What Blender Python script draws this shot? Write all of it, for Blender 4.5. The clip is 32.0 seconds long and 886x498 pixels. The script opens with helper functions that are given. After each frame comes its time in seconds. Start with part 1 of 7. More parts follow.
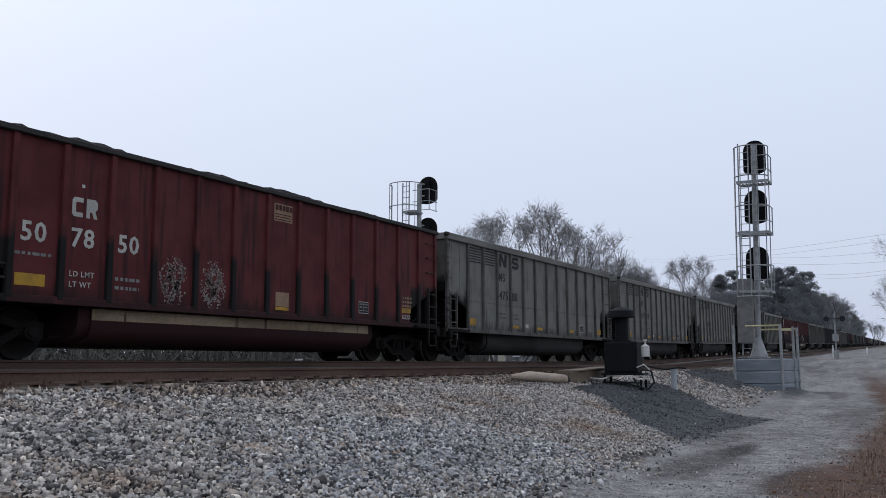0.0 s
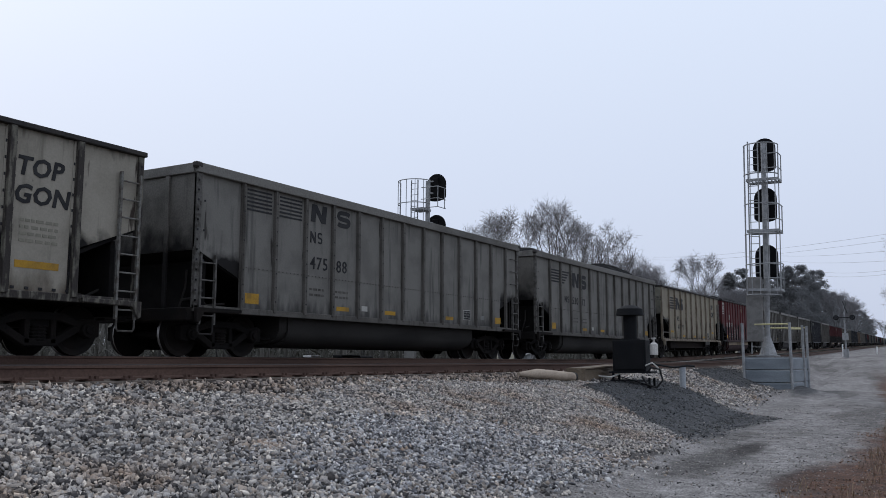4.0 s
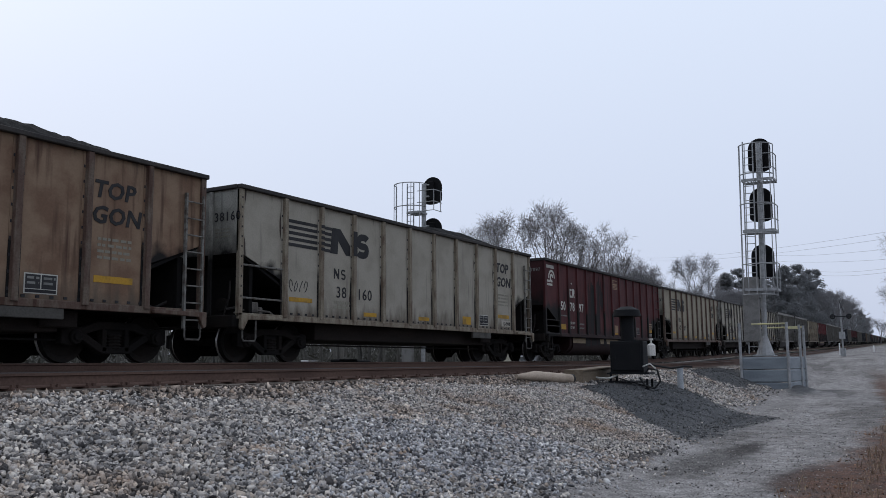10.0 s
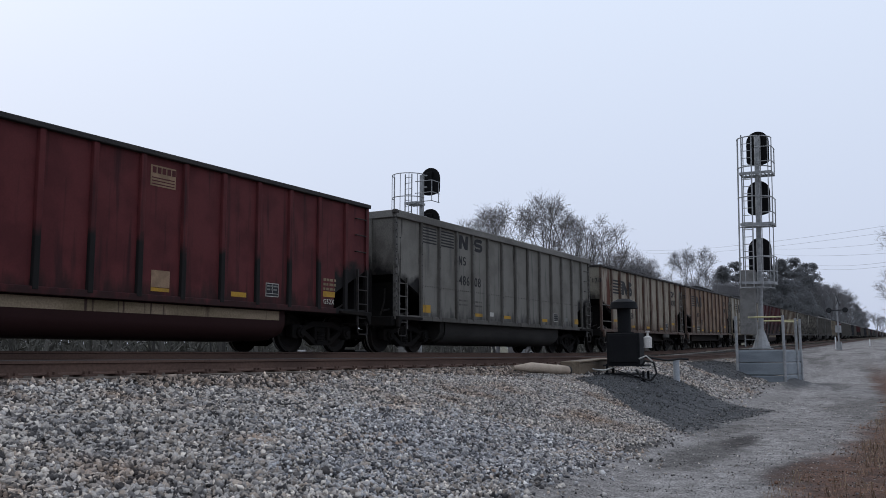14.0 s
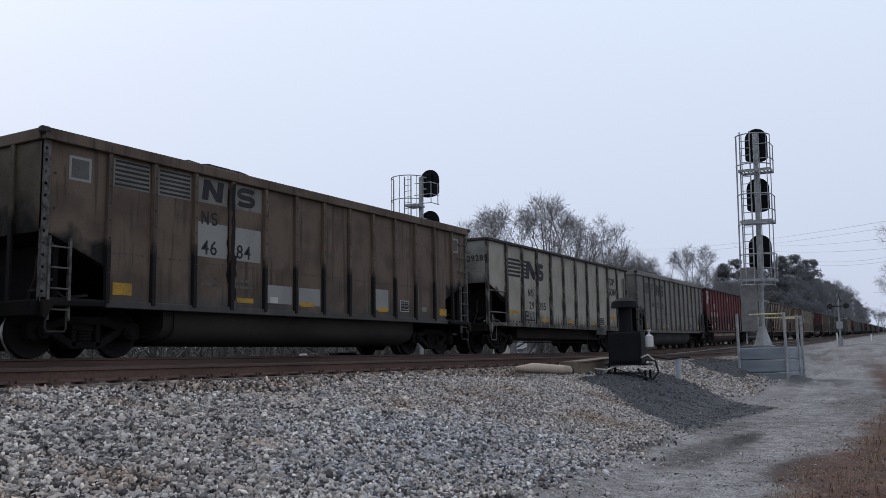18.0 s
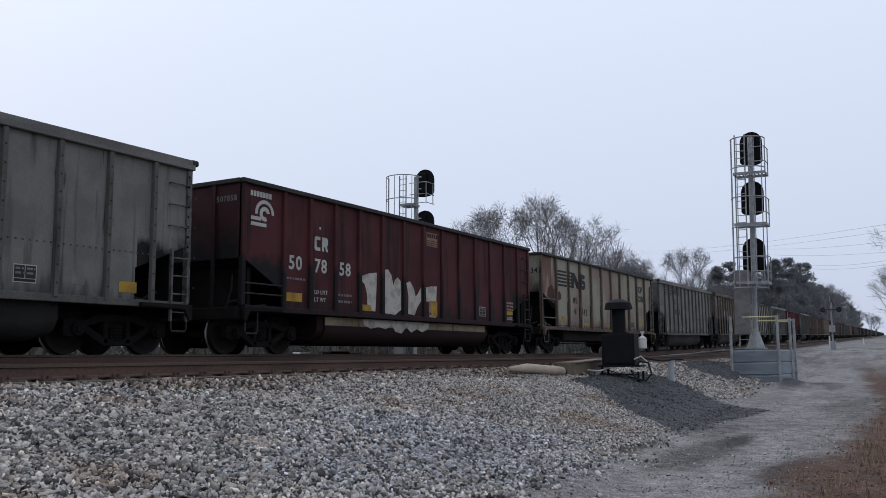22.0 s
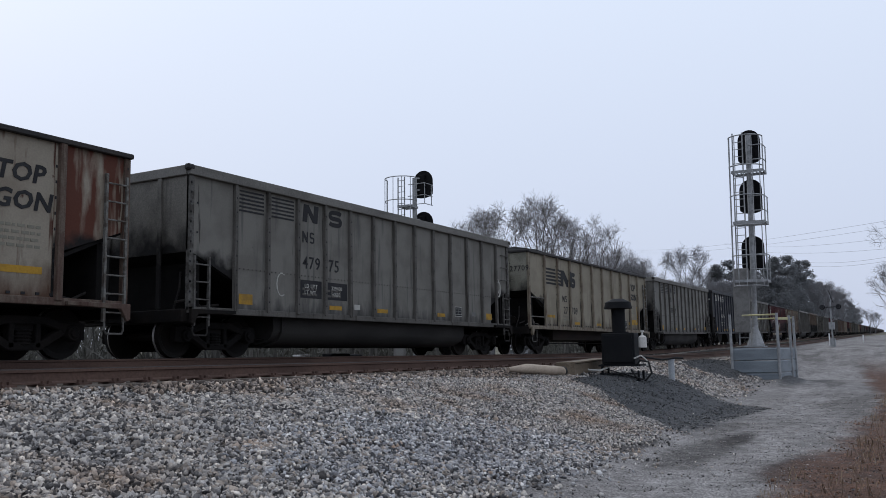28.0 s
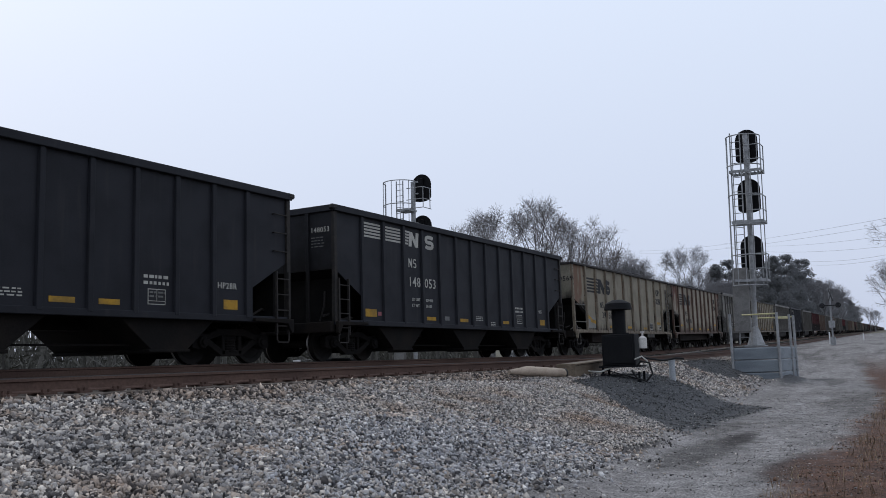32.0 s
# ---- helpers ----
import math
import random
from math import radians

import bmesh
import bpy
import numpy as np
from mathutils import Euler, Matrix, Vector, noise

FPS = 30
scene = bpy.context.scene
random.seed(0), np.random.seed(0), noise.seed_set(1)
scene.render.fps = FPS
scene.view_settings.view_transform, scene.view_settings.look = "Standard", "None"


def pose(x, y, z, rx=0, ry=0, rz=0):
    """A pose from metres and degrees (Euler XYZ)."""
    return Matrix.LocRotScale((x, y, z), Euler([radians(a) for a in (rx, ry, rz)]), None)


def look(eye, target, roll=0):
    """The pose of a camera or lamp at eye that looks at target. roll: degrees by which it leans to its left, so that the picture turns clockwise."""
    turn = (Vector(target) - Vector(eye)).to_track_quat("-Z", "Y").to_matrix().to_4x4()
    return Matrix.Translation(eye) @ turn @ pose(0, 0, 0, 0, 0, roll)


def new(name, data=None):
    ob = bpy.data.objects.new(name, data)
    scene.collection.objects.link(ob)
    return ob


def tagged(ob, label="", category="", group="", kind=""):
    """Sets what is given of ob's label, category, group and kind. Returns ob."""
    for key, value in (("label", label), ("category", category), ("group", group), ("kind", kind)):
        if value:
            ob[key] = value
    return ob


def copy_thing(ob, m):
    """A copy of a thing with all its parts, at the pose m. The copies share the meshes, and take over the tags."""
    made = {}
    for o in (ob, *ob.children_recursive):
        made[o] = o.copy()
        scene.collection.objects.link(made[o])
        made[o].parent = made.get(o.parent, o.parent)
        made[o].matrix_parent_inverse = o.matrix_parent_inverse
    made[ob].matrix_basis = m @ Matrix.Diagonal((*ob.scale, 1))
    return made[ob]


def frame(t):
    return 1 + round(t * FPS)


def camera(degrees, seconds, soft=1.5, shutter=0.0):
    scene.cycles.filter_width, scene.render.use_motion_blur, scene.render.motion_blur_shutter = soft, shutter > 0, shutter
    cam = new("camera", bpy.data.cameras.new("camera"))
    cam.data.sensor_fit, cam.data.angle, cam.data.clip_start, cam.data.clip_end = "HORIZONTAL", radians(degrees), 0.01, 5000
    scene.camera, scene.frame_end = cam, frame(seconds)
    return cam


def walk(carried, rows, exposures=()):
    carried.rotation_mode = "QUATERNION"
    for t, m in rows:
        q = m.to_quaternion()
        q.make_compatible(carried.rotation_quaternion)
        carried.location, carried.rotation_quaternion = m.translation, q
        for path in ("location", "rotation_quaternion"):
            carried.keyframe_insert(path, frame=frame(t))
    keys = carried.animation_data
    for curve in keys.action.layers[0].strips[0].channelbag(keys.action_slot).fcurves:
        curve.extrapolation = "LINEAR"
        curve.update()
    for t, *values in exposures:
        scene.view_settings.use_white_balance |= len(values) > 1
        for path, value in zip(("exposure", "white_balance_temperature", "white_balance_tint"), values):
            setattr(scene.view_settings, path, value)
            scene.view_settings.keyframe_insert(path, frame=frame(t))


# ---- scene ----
# camera: held by hand beside the line, its place fixed, its aim drifting a little
FOV = 53.66
EYE = (0.0, 0.0, -0.1)
cam = camera(FOV, 32.0, 0.7)
PATH = [
    (0, 97.518, 0.206, -60.032),
    (0.5, 97.530, 0.256, -59.987),
    (1, 97.461, 0.061, -59.911),
    (1.5, 97.468, 0.104, -59.752),
    (2, 97.403, -0.013, -59.730),
    (2.5, 97.227, 0.091, -59.653),
    (3, 97.092, -0.016, -59.606),
    (3.5, 97.308, -0.038, -59.462),
    (5.5, 97.397, -0.094, -59.676),
    (6, 97.535, -0.015, -59.625),
    (6.5, 97.549, -0.029, -59.590),
    (7, 97.498, -0.000, -59.633),
    (7.5, 97.564, -0.036, -59.591),
    (8, 97.612, 0.115, -59.487),
    (8.5, 97.842, 0.197, -59.575),
    (9, 97.672, 0.215, -59.782),
    (9.5, 97.446, 0.284, -59.814),
    (10, 97.544, 0.575, -59.658),
    (10.5, 97.542, 0.467, -59.660),
    (11, 97.446, 0.366, -59.678),
    (11.5, 97.372, 0.388, -59.690),
    (12, 97.428, 0.474, -59.769),
    (12.5, 97.388, 0.338, -59.718),
    (13, 97.267, 0.472, -59.711),
    (13.5, 97.171, 0.269, -59.867),
    (14, 96.949, 0.174, -59.868),
    (14.5, 97.014, 0.327, -59.765),
    (16.5, 96.950, 0.981, -59.821),
    (17, 97.049, 0.829, -59.888),
    (17.5, 97.173, 0.772, -59.806),
    (18, 97.066, 1.007, -59.759),
    (18.5, 96.751, 0.679, -59.752),
    (19, 96.620, 0.710, -59.839),
    (19.5, 96.690, 0.574, -60.046),
    (20, 96.961, 0.501, -60.173),
    (20.5, 97.086, 0.723, -60.061),
    (21, 97.116, 0.763, -60.081),
    (21.5, 97.105, 0.546, -60.188),
    (22, 97.048, 0.486, -60.185),
    (22.5, 96.936, 0.400, -60.274),
    (23, 96.914, 0.519, -60.170),
    (23.5, 97.031, 0.654, -60.111),
    (24, 97.235, 1.181, -60.094),
    (24.5, 97.334, 1.201, -59.969),
    (25, 97.290, 1.137, -59.892),
    (25.5, 97.131, 1.053, -59.882),
    (27.5, 97.064, 1.044, -60.126),
    (28, 97.118, 1.046, -60.179),
    (28.5, 97.079, 0.885, -60.284),
    (29, 96.998, 1.163, -60.163),
    (29.5, 97.143, 1.401, -60.075),
    (30, 97.228, 1.481, -60.178),
    (30.5, 97.186, 1.680, -60.199),
    (31, 97.248, 1.581, -60.196),
    (31.5, 97.338, 1.666, -60.129),
    (32, 97.338, 1.775, -60.145),
]
walk(cam, [(t, pose(*EYE, rx, ry, rz)) for t, rx, ry, rz in PATH])

# ---- light: a bright, even winter overcast ----
world = bpy.data.worlds.new("overcast")
world.use_nodes = True
scene.world = world
wn = world.node_tree.nodes
wl = world.node_tree.links
sky = wn.new("ShaderNodeTexSky")
sky.sky_type = "NISHITA"
sky.sun_disc = False
sky.sun_elevation = radians(38)
sky.sun_rotation = radians(16)
sky.dust_density = 4.0
sky_dim = wn.new("ShaderNodeVectorMath")
sky_dim.operation = "SCALE"
sky_dim.inputs[3].default_value = 0.09
wl.new(sky.outputs[0], sky_dim.inputs[0])
cover = wn.new("ShaderNodeMixRGB")
cover.inputs[0].default_value = 0.9
where = wn.new("ShaderNodeTexCoord")
height = wn.new("ShaderNodeSeparateXYZ")
wl.new(where.outputs["Generated"], height.inputs[0])
veil = wn.new("ShaderNodeValToRGB")
veil.color_ramp.elements[0].position, veil.color_ramp.elements[0].color = 0.0, (0.60, 0.665, 0.84, 1)
veil.color_ramp.elements[1].position, veil.color_ramp.elements[1].color = 0.42, (0.79, 0.885, 1.06, 1)
wl.new(height.outputs[2], veil.inputs[0])
wl.new(veil.outputs[0], cover.inputs[2])
wl.new(sky_dim.outputs[0], cover.inputs[1])
wl.new(cover.outputs[0], wn["Background"].inputs[0])
wn["Background"].inputs[1].default_value = 1.0

sun = new("sun", bpy.data.lights.new("sun", "SUN"))
sun.data.energy = 0.55
sun.data.angle = radians(40)
sun.data.color = (1.0, 0.97, 0.93)
sun.matrix_world = look((0, 0, 60), (-12, -42, 0))
scene.view_settings.exposure = 0.0

# ---- materials ----
def node_mat(name):
    m = bpy.data.materials.new(name)
    m.use_nodes = True
    return m, m.node_tree.nodes, m.node_tree.links, m.node_tree.nodes["Principled BSDF"]


def rgba(c):
    return (c[0], c[1], c[2], 1.0)


def surface(name, col, col2=None, rough=0.7, metal=0.0, scale=1.5, stretch=(1, 1, 1), lo=0.45, hi=0.62, fine=0.18,
            fine_scale=30.0, bump=0.15, streak=None, streak_lo=0.56, streak_hi=0.68, island=0.0, spec=0.2, grime=None, rust=None, ends=None, splash=None, dust=None, drip=None, bay=None, tints=None, thin=0.0):
    """A worn surface: two colours in patches, vertical streaks if asked, fine grain in colour and relief."""
    m, n, l, p = node_mat(name)
    co = n.new("ShaderNodeTexCoord")
    info = n.new("ShaderNodeObjectInfo")
    jump = n.new("ShaderNodeMath")
    jump.operation = "MULTIPLY"
    jump.inputs[1].default_value = 57.0
    l.new(info.outputs["Random"], jump.inputs[0])
    add = n.new("ShaderNodeVectorMath")
    add.operation = "ADD"
    l.new(co.outputs["Object"], add.inputs[0])
    l.new(jump.outputs[0], add.inputs[1])

    def noisy(sc, st, detail=4):
        mp = n.new("ShaderNodeMapping")
        mp.inputs["Scale"].default_value = st
        l.new(add.outputs[0], mp.inputs[0])
        t = n.new("ShaderNodeTexNoise")
        t.inputs["Scale"].default_value = sc
        t.inputs["Detail"].default_value = detail
        l.new(mp.outputs[0], t.inputs["Vector"])
        return t

    def ramp(src, a, b):
        r = n.new("ShaderNodeMapRange")
        r.inputs[1].default_value, r.inputs[2].default_value = a, b
        l.new(src, r.inputs[0])
        return r.outputs[0]

    def mix(fac, a, b, kind="MIX"):
        x = n.new("ShaderNodeMixRGB")
        x.blend_type = kind
        for i, s in ((0, fac), (1, a), (2, b)):
            if hasattr(s, "is_linked"):
                l.new(s, x.inputs[i])
            elif isinstance(s, (int, float)):
                x.inputs[i].default_value = s
            else:
                x.inputs[i].default_value = rgba(s)
        return x.outputs[0]

    patches = noisy(scale, stretch)
    out = mix(ramp(patches.outputs[0], lo, hi), col, col2 if col2 else tuple(c * 0.75 for c in col))
    if streak:
        run = noisy(2.2, (3.0, 3.0, 0.22), 5)
        out = mix(ramp(run.outputs[0], streak_lo, streak_hi), out, streak)
    sep = n.new("ShaderNodeSeparateXYZ")
    l.new(co.outputs["Object"], sep.inputs[0])

    def calc(op, a, b=None, c=None):
        x = n.new("ShaderNodeMath")
        x.operation = op
        for i, s in enumerate((a, b, c)):
            if isinstance(s, (int, float)):
                x.inputs[i].default_value = s
            elif s is not None:
                l.new(s, x.inputs[i])
        return x.outputs[0]

    if rust:
        # rust bleeding down from post welds; on grey cars dirt and shadow edges
        first, step, colour, amount = rust
        away = calc("PINGPONG", calc("MULTIPLY_ADD", sep.outputs[0], 1 / step, -first / step), 0.5)
        close = ramp(away, 0.22, 0.03)
        bleed = noisy(2.4, (4.5, 4.5, 0.5), 6)
        out = mix(ramp(calc("MULTIPLY_ADD", close, 0.2 * amount, bleed.outputs[0]), 0.74, 0.82), out, colour)
        spotty = noisy(7.0, (1, 1, 0.6), 5)
        out = mix(ramp(spotty.outputs[0], 0.8 - 0.07 * amount, 0.86 - 0.07 * amount), out, colour)
    if ends:
        lo_x, hi_x, colour = ends
        outer = calc("MAXIMUM", calc("LESS_THAN", sep.outputs[0], lo_x), calc("GREATER_THAN", sep.outputs[0], hi_x))
        sheet = noisy(1.5, (1.6, 1.6, 0.35), 5)
        out = mix(calc("MULTIPLY", outer, ramp(sheet.outputs[0], 0.42, 0.52)), out, colour)
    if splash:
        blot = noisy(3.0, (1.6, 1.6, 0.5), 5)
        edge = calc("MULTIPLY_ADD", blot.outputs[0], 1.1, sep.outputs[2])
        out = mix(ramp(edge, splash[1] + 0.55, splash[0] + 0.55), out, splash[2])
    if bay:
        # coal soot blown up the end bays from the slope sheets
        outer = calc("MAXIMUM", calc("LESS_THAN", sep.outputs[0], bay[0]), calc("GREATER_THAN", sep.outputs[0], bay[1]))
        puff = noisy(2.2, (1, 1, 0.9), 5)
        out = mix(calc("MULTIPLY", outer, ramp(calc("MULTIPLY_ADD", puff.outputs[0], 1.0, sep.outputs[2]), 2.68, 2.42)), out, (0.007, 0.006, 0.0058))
    if drip:
        # soot washed down from the top chord
        fall = noisy(3.2, (2.2, 2.2, 0.45), 6)
        out = mix(ramp(calc("MULTIPLY_ADD", fall.outputs[0], 1.5, sep.outputs[2]), drip[0] + 0.95, drip[0] + 1.3), out, drip[1])
    if dust:
        cloud = noisy(0.8, (1, 1, 1), 5)
        out = mix(calc("MULTIPLY", ramp(cloud.outputs[0], 0.52, 0.68), 0.75), out, dust)
    if grime:
        blot = noisy(2.6, (1, 1, 0.8), 5)
        edge = n.new("ShaderNodeMath")
        edge.operation = "MULTIPLY_ADD"
        edge.inputs[1].default_value = 1.3
        l.new(blot.outputs[0], edge.inputs[0])
        l.new(sep.outputs[2], edge.inputs[2])
        soot = ramp(edge.outputs[0], grime[1] + 0.65, grime[0] + 0.65)
        out = mix(soot, out, (0.007, 0.0062, 0.006))
    grain = noisy(fine_scale, (1, 1, 1), 3)
    g = n.new("ShaderNodeMapRange")
    g.inputs[1].default_value, g.inputs[2].default_value = 0.3, 0.7
    g.inputs[3].default_value, g.inputs[4].default_value = 1 - fine, 1 + fine
    l.new(grain.outputs[0], g.inputs[0])
    out = mix(1.0, out, g.outputs[0], "MULTIPLY")
    if island:
        geo = n.new("ShaderNodeNewGeometry")
        r = n.new("ShaderNodeMapRange")
        r.inputs[3].default_value, r.inputs[4].default_value = 1 - island, 1 + island
        l.new(geo.outputs["Random Per Island"], r.inputs[0])
        out = mix(1.0, out, r.outputs[0], "MULTIPLY")
    if tints:
        # each piece its own mineral tone
        geo = n.new("ShaderNodeNewGeometry")
        tone = n.new("ShaderNodeValToRGB")
        tone.color_ramp.interpolation = "CONSTANT"
        while len(tone.color_ramp.elements) < len(tints):
            tone.color_ramp.elements.new(1.0)
        for e, (at, c) in zip(tone.color_ramp.elements, tints):
            e.position, e.color = at, rgba(c)
        l.new(geo.outputs["Random Per Island"], tone.inputs[0])
        out = mix(1.0, out, tone.outputs[0], "MULTIPLY")
    l.new(out, p.inputs["Base Color"])
    if thin:
        # thin needles let the sky's light through
        glow = n.new("ShaderNodeBsdfTranslucent")
        l.new(out, glow.inputs[0])
        both = n.new("ShaderNodeMixShader")
        both.inputs[0].default_value = thin
        l.new(p.outputs[0], both.inputs[1])
        l.new(glow.outputs[0], both.inputs[2])
        l.new(both.outputs[0], n["Material Output"].inputs[0])
    if bump:
        b = n.new("ShaderNodeBump")
        b.inputs["Strength"].default_value = bump
        b.inputs["Distance"].default_value = 0.02
        l.new(grain.outputs[0], b.inputs["Height"])
        l.new(b.outputs[0], p.inputs["Normal"])
    rr = n.new("ShaderNodeMapRange")
    rr.inputs[3].default_value, rr.inputs[4].default_value = max(0.05, rough - 0.12), min(1, rough + 0.12)
    l.new(patches.outputs[0], rr.inputs[0])
    l.new(rr.outputs[0], p.inputs["Roughness"])
    p.inputs["Metallic"].default_value = metal
    p.inputs["Specular IOR Level"].default_value = spec
    return m


RUST = (0.13, 0.055, 0.03)
BLACKENED = (0.025, 0.023, 0.022)
M = {}
RIB_RUST = (1.42, 1.262, (0.10, 0.06, 0.042), 0.45)
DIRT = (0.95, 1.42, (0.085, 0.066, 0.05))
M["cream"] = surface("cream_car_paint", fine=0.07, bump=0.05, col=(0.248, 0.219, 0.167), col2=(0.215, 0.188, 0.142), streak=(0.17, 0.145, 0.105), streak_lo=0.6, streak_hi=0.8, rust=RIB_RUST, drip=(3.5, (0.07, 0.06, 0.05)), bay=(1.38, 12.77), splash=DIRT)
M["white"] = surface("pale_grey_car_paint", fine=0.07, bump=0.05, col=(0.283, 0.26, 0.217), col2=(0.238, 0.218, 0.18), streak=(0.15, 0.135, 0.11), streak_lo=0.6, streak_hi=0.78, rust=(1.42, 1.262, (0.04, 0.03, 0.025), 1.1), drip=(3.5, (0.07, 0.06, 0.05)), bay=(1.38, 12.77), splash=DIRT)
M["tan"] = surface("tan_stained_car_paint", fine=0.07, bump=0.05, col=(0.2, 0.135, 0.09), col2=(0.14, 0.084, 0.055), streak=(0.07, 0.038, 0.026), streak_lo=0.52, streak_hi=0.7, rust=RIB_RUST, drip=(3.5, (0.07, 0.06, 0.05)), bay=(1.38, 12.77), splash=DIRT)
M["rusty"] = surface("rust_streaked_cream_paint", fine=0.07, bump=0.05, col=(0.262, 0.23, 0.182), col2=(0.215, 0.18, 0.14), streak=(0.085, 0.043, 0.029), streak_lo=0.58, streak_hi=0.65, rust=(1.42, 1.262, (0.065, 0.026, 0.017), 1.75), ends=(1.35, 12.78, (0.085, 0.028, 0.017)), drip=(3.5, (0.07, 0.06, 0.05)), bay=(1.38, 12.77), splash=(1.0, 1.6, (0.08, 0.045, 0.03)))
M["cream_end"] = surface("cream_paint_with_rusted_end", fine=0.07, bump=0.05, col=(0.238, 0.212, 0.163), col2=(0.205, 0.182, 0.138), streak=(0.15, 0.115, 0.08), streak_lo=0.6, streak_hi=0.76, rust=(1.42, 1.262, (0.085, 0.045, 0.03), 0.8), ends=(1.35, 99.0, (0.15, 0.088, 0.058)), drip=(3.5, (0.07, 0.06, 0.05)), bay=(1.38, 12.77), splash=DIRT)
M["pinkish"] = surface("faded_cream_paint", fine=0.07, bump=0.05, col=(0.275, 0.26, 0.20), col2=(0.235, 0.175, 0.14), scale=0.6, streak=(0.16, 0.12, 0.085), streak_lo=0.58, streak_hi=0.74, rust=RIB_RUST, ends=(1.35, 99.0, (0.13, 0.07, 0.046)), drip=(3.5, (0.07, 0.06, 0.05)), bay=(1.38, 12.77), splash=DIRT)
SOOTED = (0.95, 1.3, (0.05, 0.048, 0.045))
# dark runs by the posts are dirt plus shadow edges painted in
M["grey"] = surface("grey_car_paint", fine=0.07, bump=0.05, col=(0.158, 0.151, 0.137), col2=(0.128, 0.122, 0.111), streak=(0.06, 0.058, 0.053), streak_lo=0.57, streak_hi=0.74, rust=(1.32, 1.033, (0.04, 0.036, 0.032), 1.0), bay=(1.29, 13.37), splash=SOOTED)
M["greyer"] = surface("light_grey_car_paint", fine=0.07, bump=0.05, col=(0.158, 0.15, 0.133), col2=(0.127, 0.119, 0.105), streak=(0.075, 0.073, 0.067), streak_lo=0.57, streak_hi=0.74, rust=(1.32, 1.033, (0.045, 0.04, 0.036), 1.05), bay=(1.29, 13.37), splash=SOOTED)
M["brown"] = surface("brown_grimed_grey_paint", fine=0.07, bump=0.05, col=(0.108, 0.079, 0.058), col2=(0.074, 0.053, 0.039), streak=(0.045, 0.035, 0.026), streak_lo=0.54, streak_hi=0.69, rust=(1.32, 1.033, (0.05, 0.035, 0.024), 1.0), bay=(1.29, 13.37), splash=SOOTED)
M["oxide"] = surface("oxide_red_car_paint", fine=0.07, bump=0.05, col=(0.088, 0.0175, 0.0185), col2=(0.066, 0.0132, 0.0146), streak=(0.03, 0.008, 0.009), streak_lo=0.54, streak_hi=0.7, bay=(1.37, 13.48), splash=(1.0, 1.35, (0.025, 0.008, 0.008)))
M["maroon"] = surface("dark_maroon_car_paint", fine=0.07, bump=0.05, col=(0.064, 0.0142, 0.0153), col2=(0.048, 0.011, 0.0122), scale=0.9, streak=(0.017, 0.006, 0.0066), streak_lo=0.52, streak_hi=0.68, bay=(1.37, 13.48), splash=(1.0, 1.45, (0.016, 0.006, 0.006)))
M["grime"] = surface("streaky_black_grime", fine=0.07, bump=0.05, col=(0.008, 0.0075, 0.008), col2=(0.028, 0.0085, 0.009), scale=1.6, stretch=(3.5, 3.5, 0.3), lo=0.5, hi=0.66, spec=0.15)
M["black"] = surface("black_car_paint", fine=0.07, bump=0.05, col=(0.0135, 0.0143, 0.0188), col2=(0.0108, 0.0115, 0.0152), rough=0.6, streak=(0.02, 0.02, 0.0225), streak_lo=0.58, streak_hi=0.74, spec=0.2)
M["rib_rust"] = surface("rusted_post_steel", (0.08, 0.05, 0.039), (0.115, 0.09, 0.07), scale=4, stretch=(2, 2, 0.6), streak=(0.05, 0.026, 0.018))
M["rib_black"] = surface("black_streaked_post", (0.035, 0.03, 0.027), (0.13, 0.122, 0.1), scale=5, stretch=(2, 2, 0.5), lo=0.5, hi=0.62)
M["faint"] = surface("worn_faint_lettering", (0.185, 0.175, 0.14), (0.21, 0.198, 0.158), fine=0.1, bump=0)
M["floor_steel"] = surface("brown_floor_steel", (0.016, 0.0125, 0.011), (0.026, 0.0195, 0.016), stretch=(0.3, 1, 1), rough=0.9, spec=0.12)
M["rib_cream"] = surface("worn_cream_post", (0.20, 0.172, 0.13), (0.10, 0.072, 0.052), scale=4, stretch=(2, 2, 0.5), lo=0.4, hi=0.68)
M["pad"] = surface("dirty_pale_pad", (0.06, 0.056, 0.05), (0.038, 0.034, 0.03), scale=3)
M["smudge"] = surface("dark_rust_smudge", (0.05, 0.024, 0.02), (0.075, 0.032, 0.024), scale=5, fine=0.2, bump=0)
# posts toned darker than the sides, their shadow put into the colour
M["rib_grey"] = surface("shadow_toned_post_grey", (0.093, 0.086, 0.077), (0.068, 0.063, 0.056), streak=(0.042, 0.037, 0.032))
M["chord_dark"] = surface("sooty_top_chord", (0.026, 0.024, 0.024), (0.042, 0.037, 0.034))
M["chord_grey"] = surface("grey_top_chord", (0.155, 0.148, 0.135), (0.105, 0.099, 0.09), stretch=(0.3, 1, 1))
# near-black for coal grime and for the shade inside the end bays
M["soot"] = surface("coal_grime_and_bay_shade", (0.007, 0.0065, 0.0065), (0.012, 0.011, 0.0105), rough=0.95, spec=0.1)
M["frame"] = surface("dirty_underframe_steel", (0.0085, 0.0076, 0.0072), (0.0145, 0.0118, 0.0102), rough=0.9, spec=0.12)
M["truck"] = surface("grimy_cast_truck_steel", (0.0075, 0.0066, 0.0063), (0.012, 0.0098, 0.0088), rough=0.9, bump=0.3, spec=0.12)
M["wheel"] = surface("brown_wheel_steel", (0.009, 0.008, 0.0074), (0.0135, 0.0104, 0.0088), rough=0.8, spec=0.15)
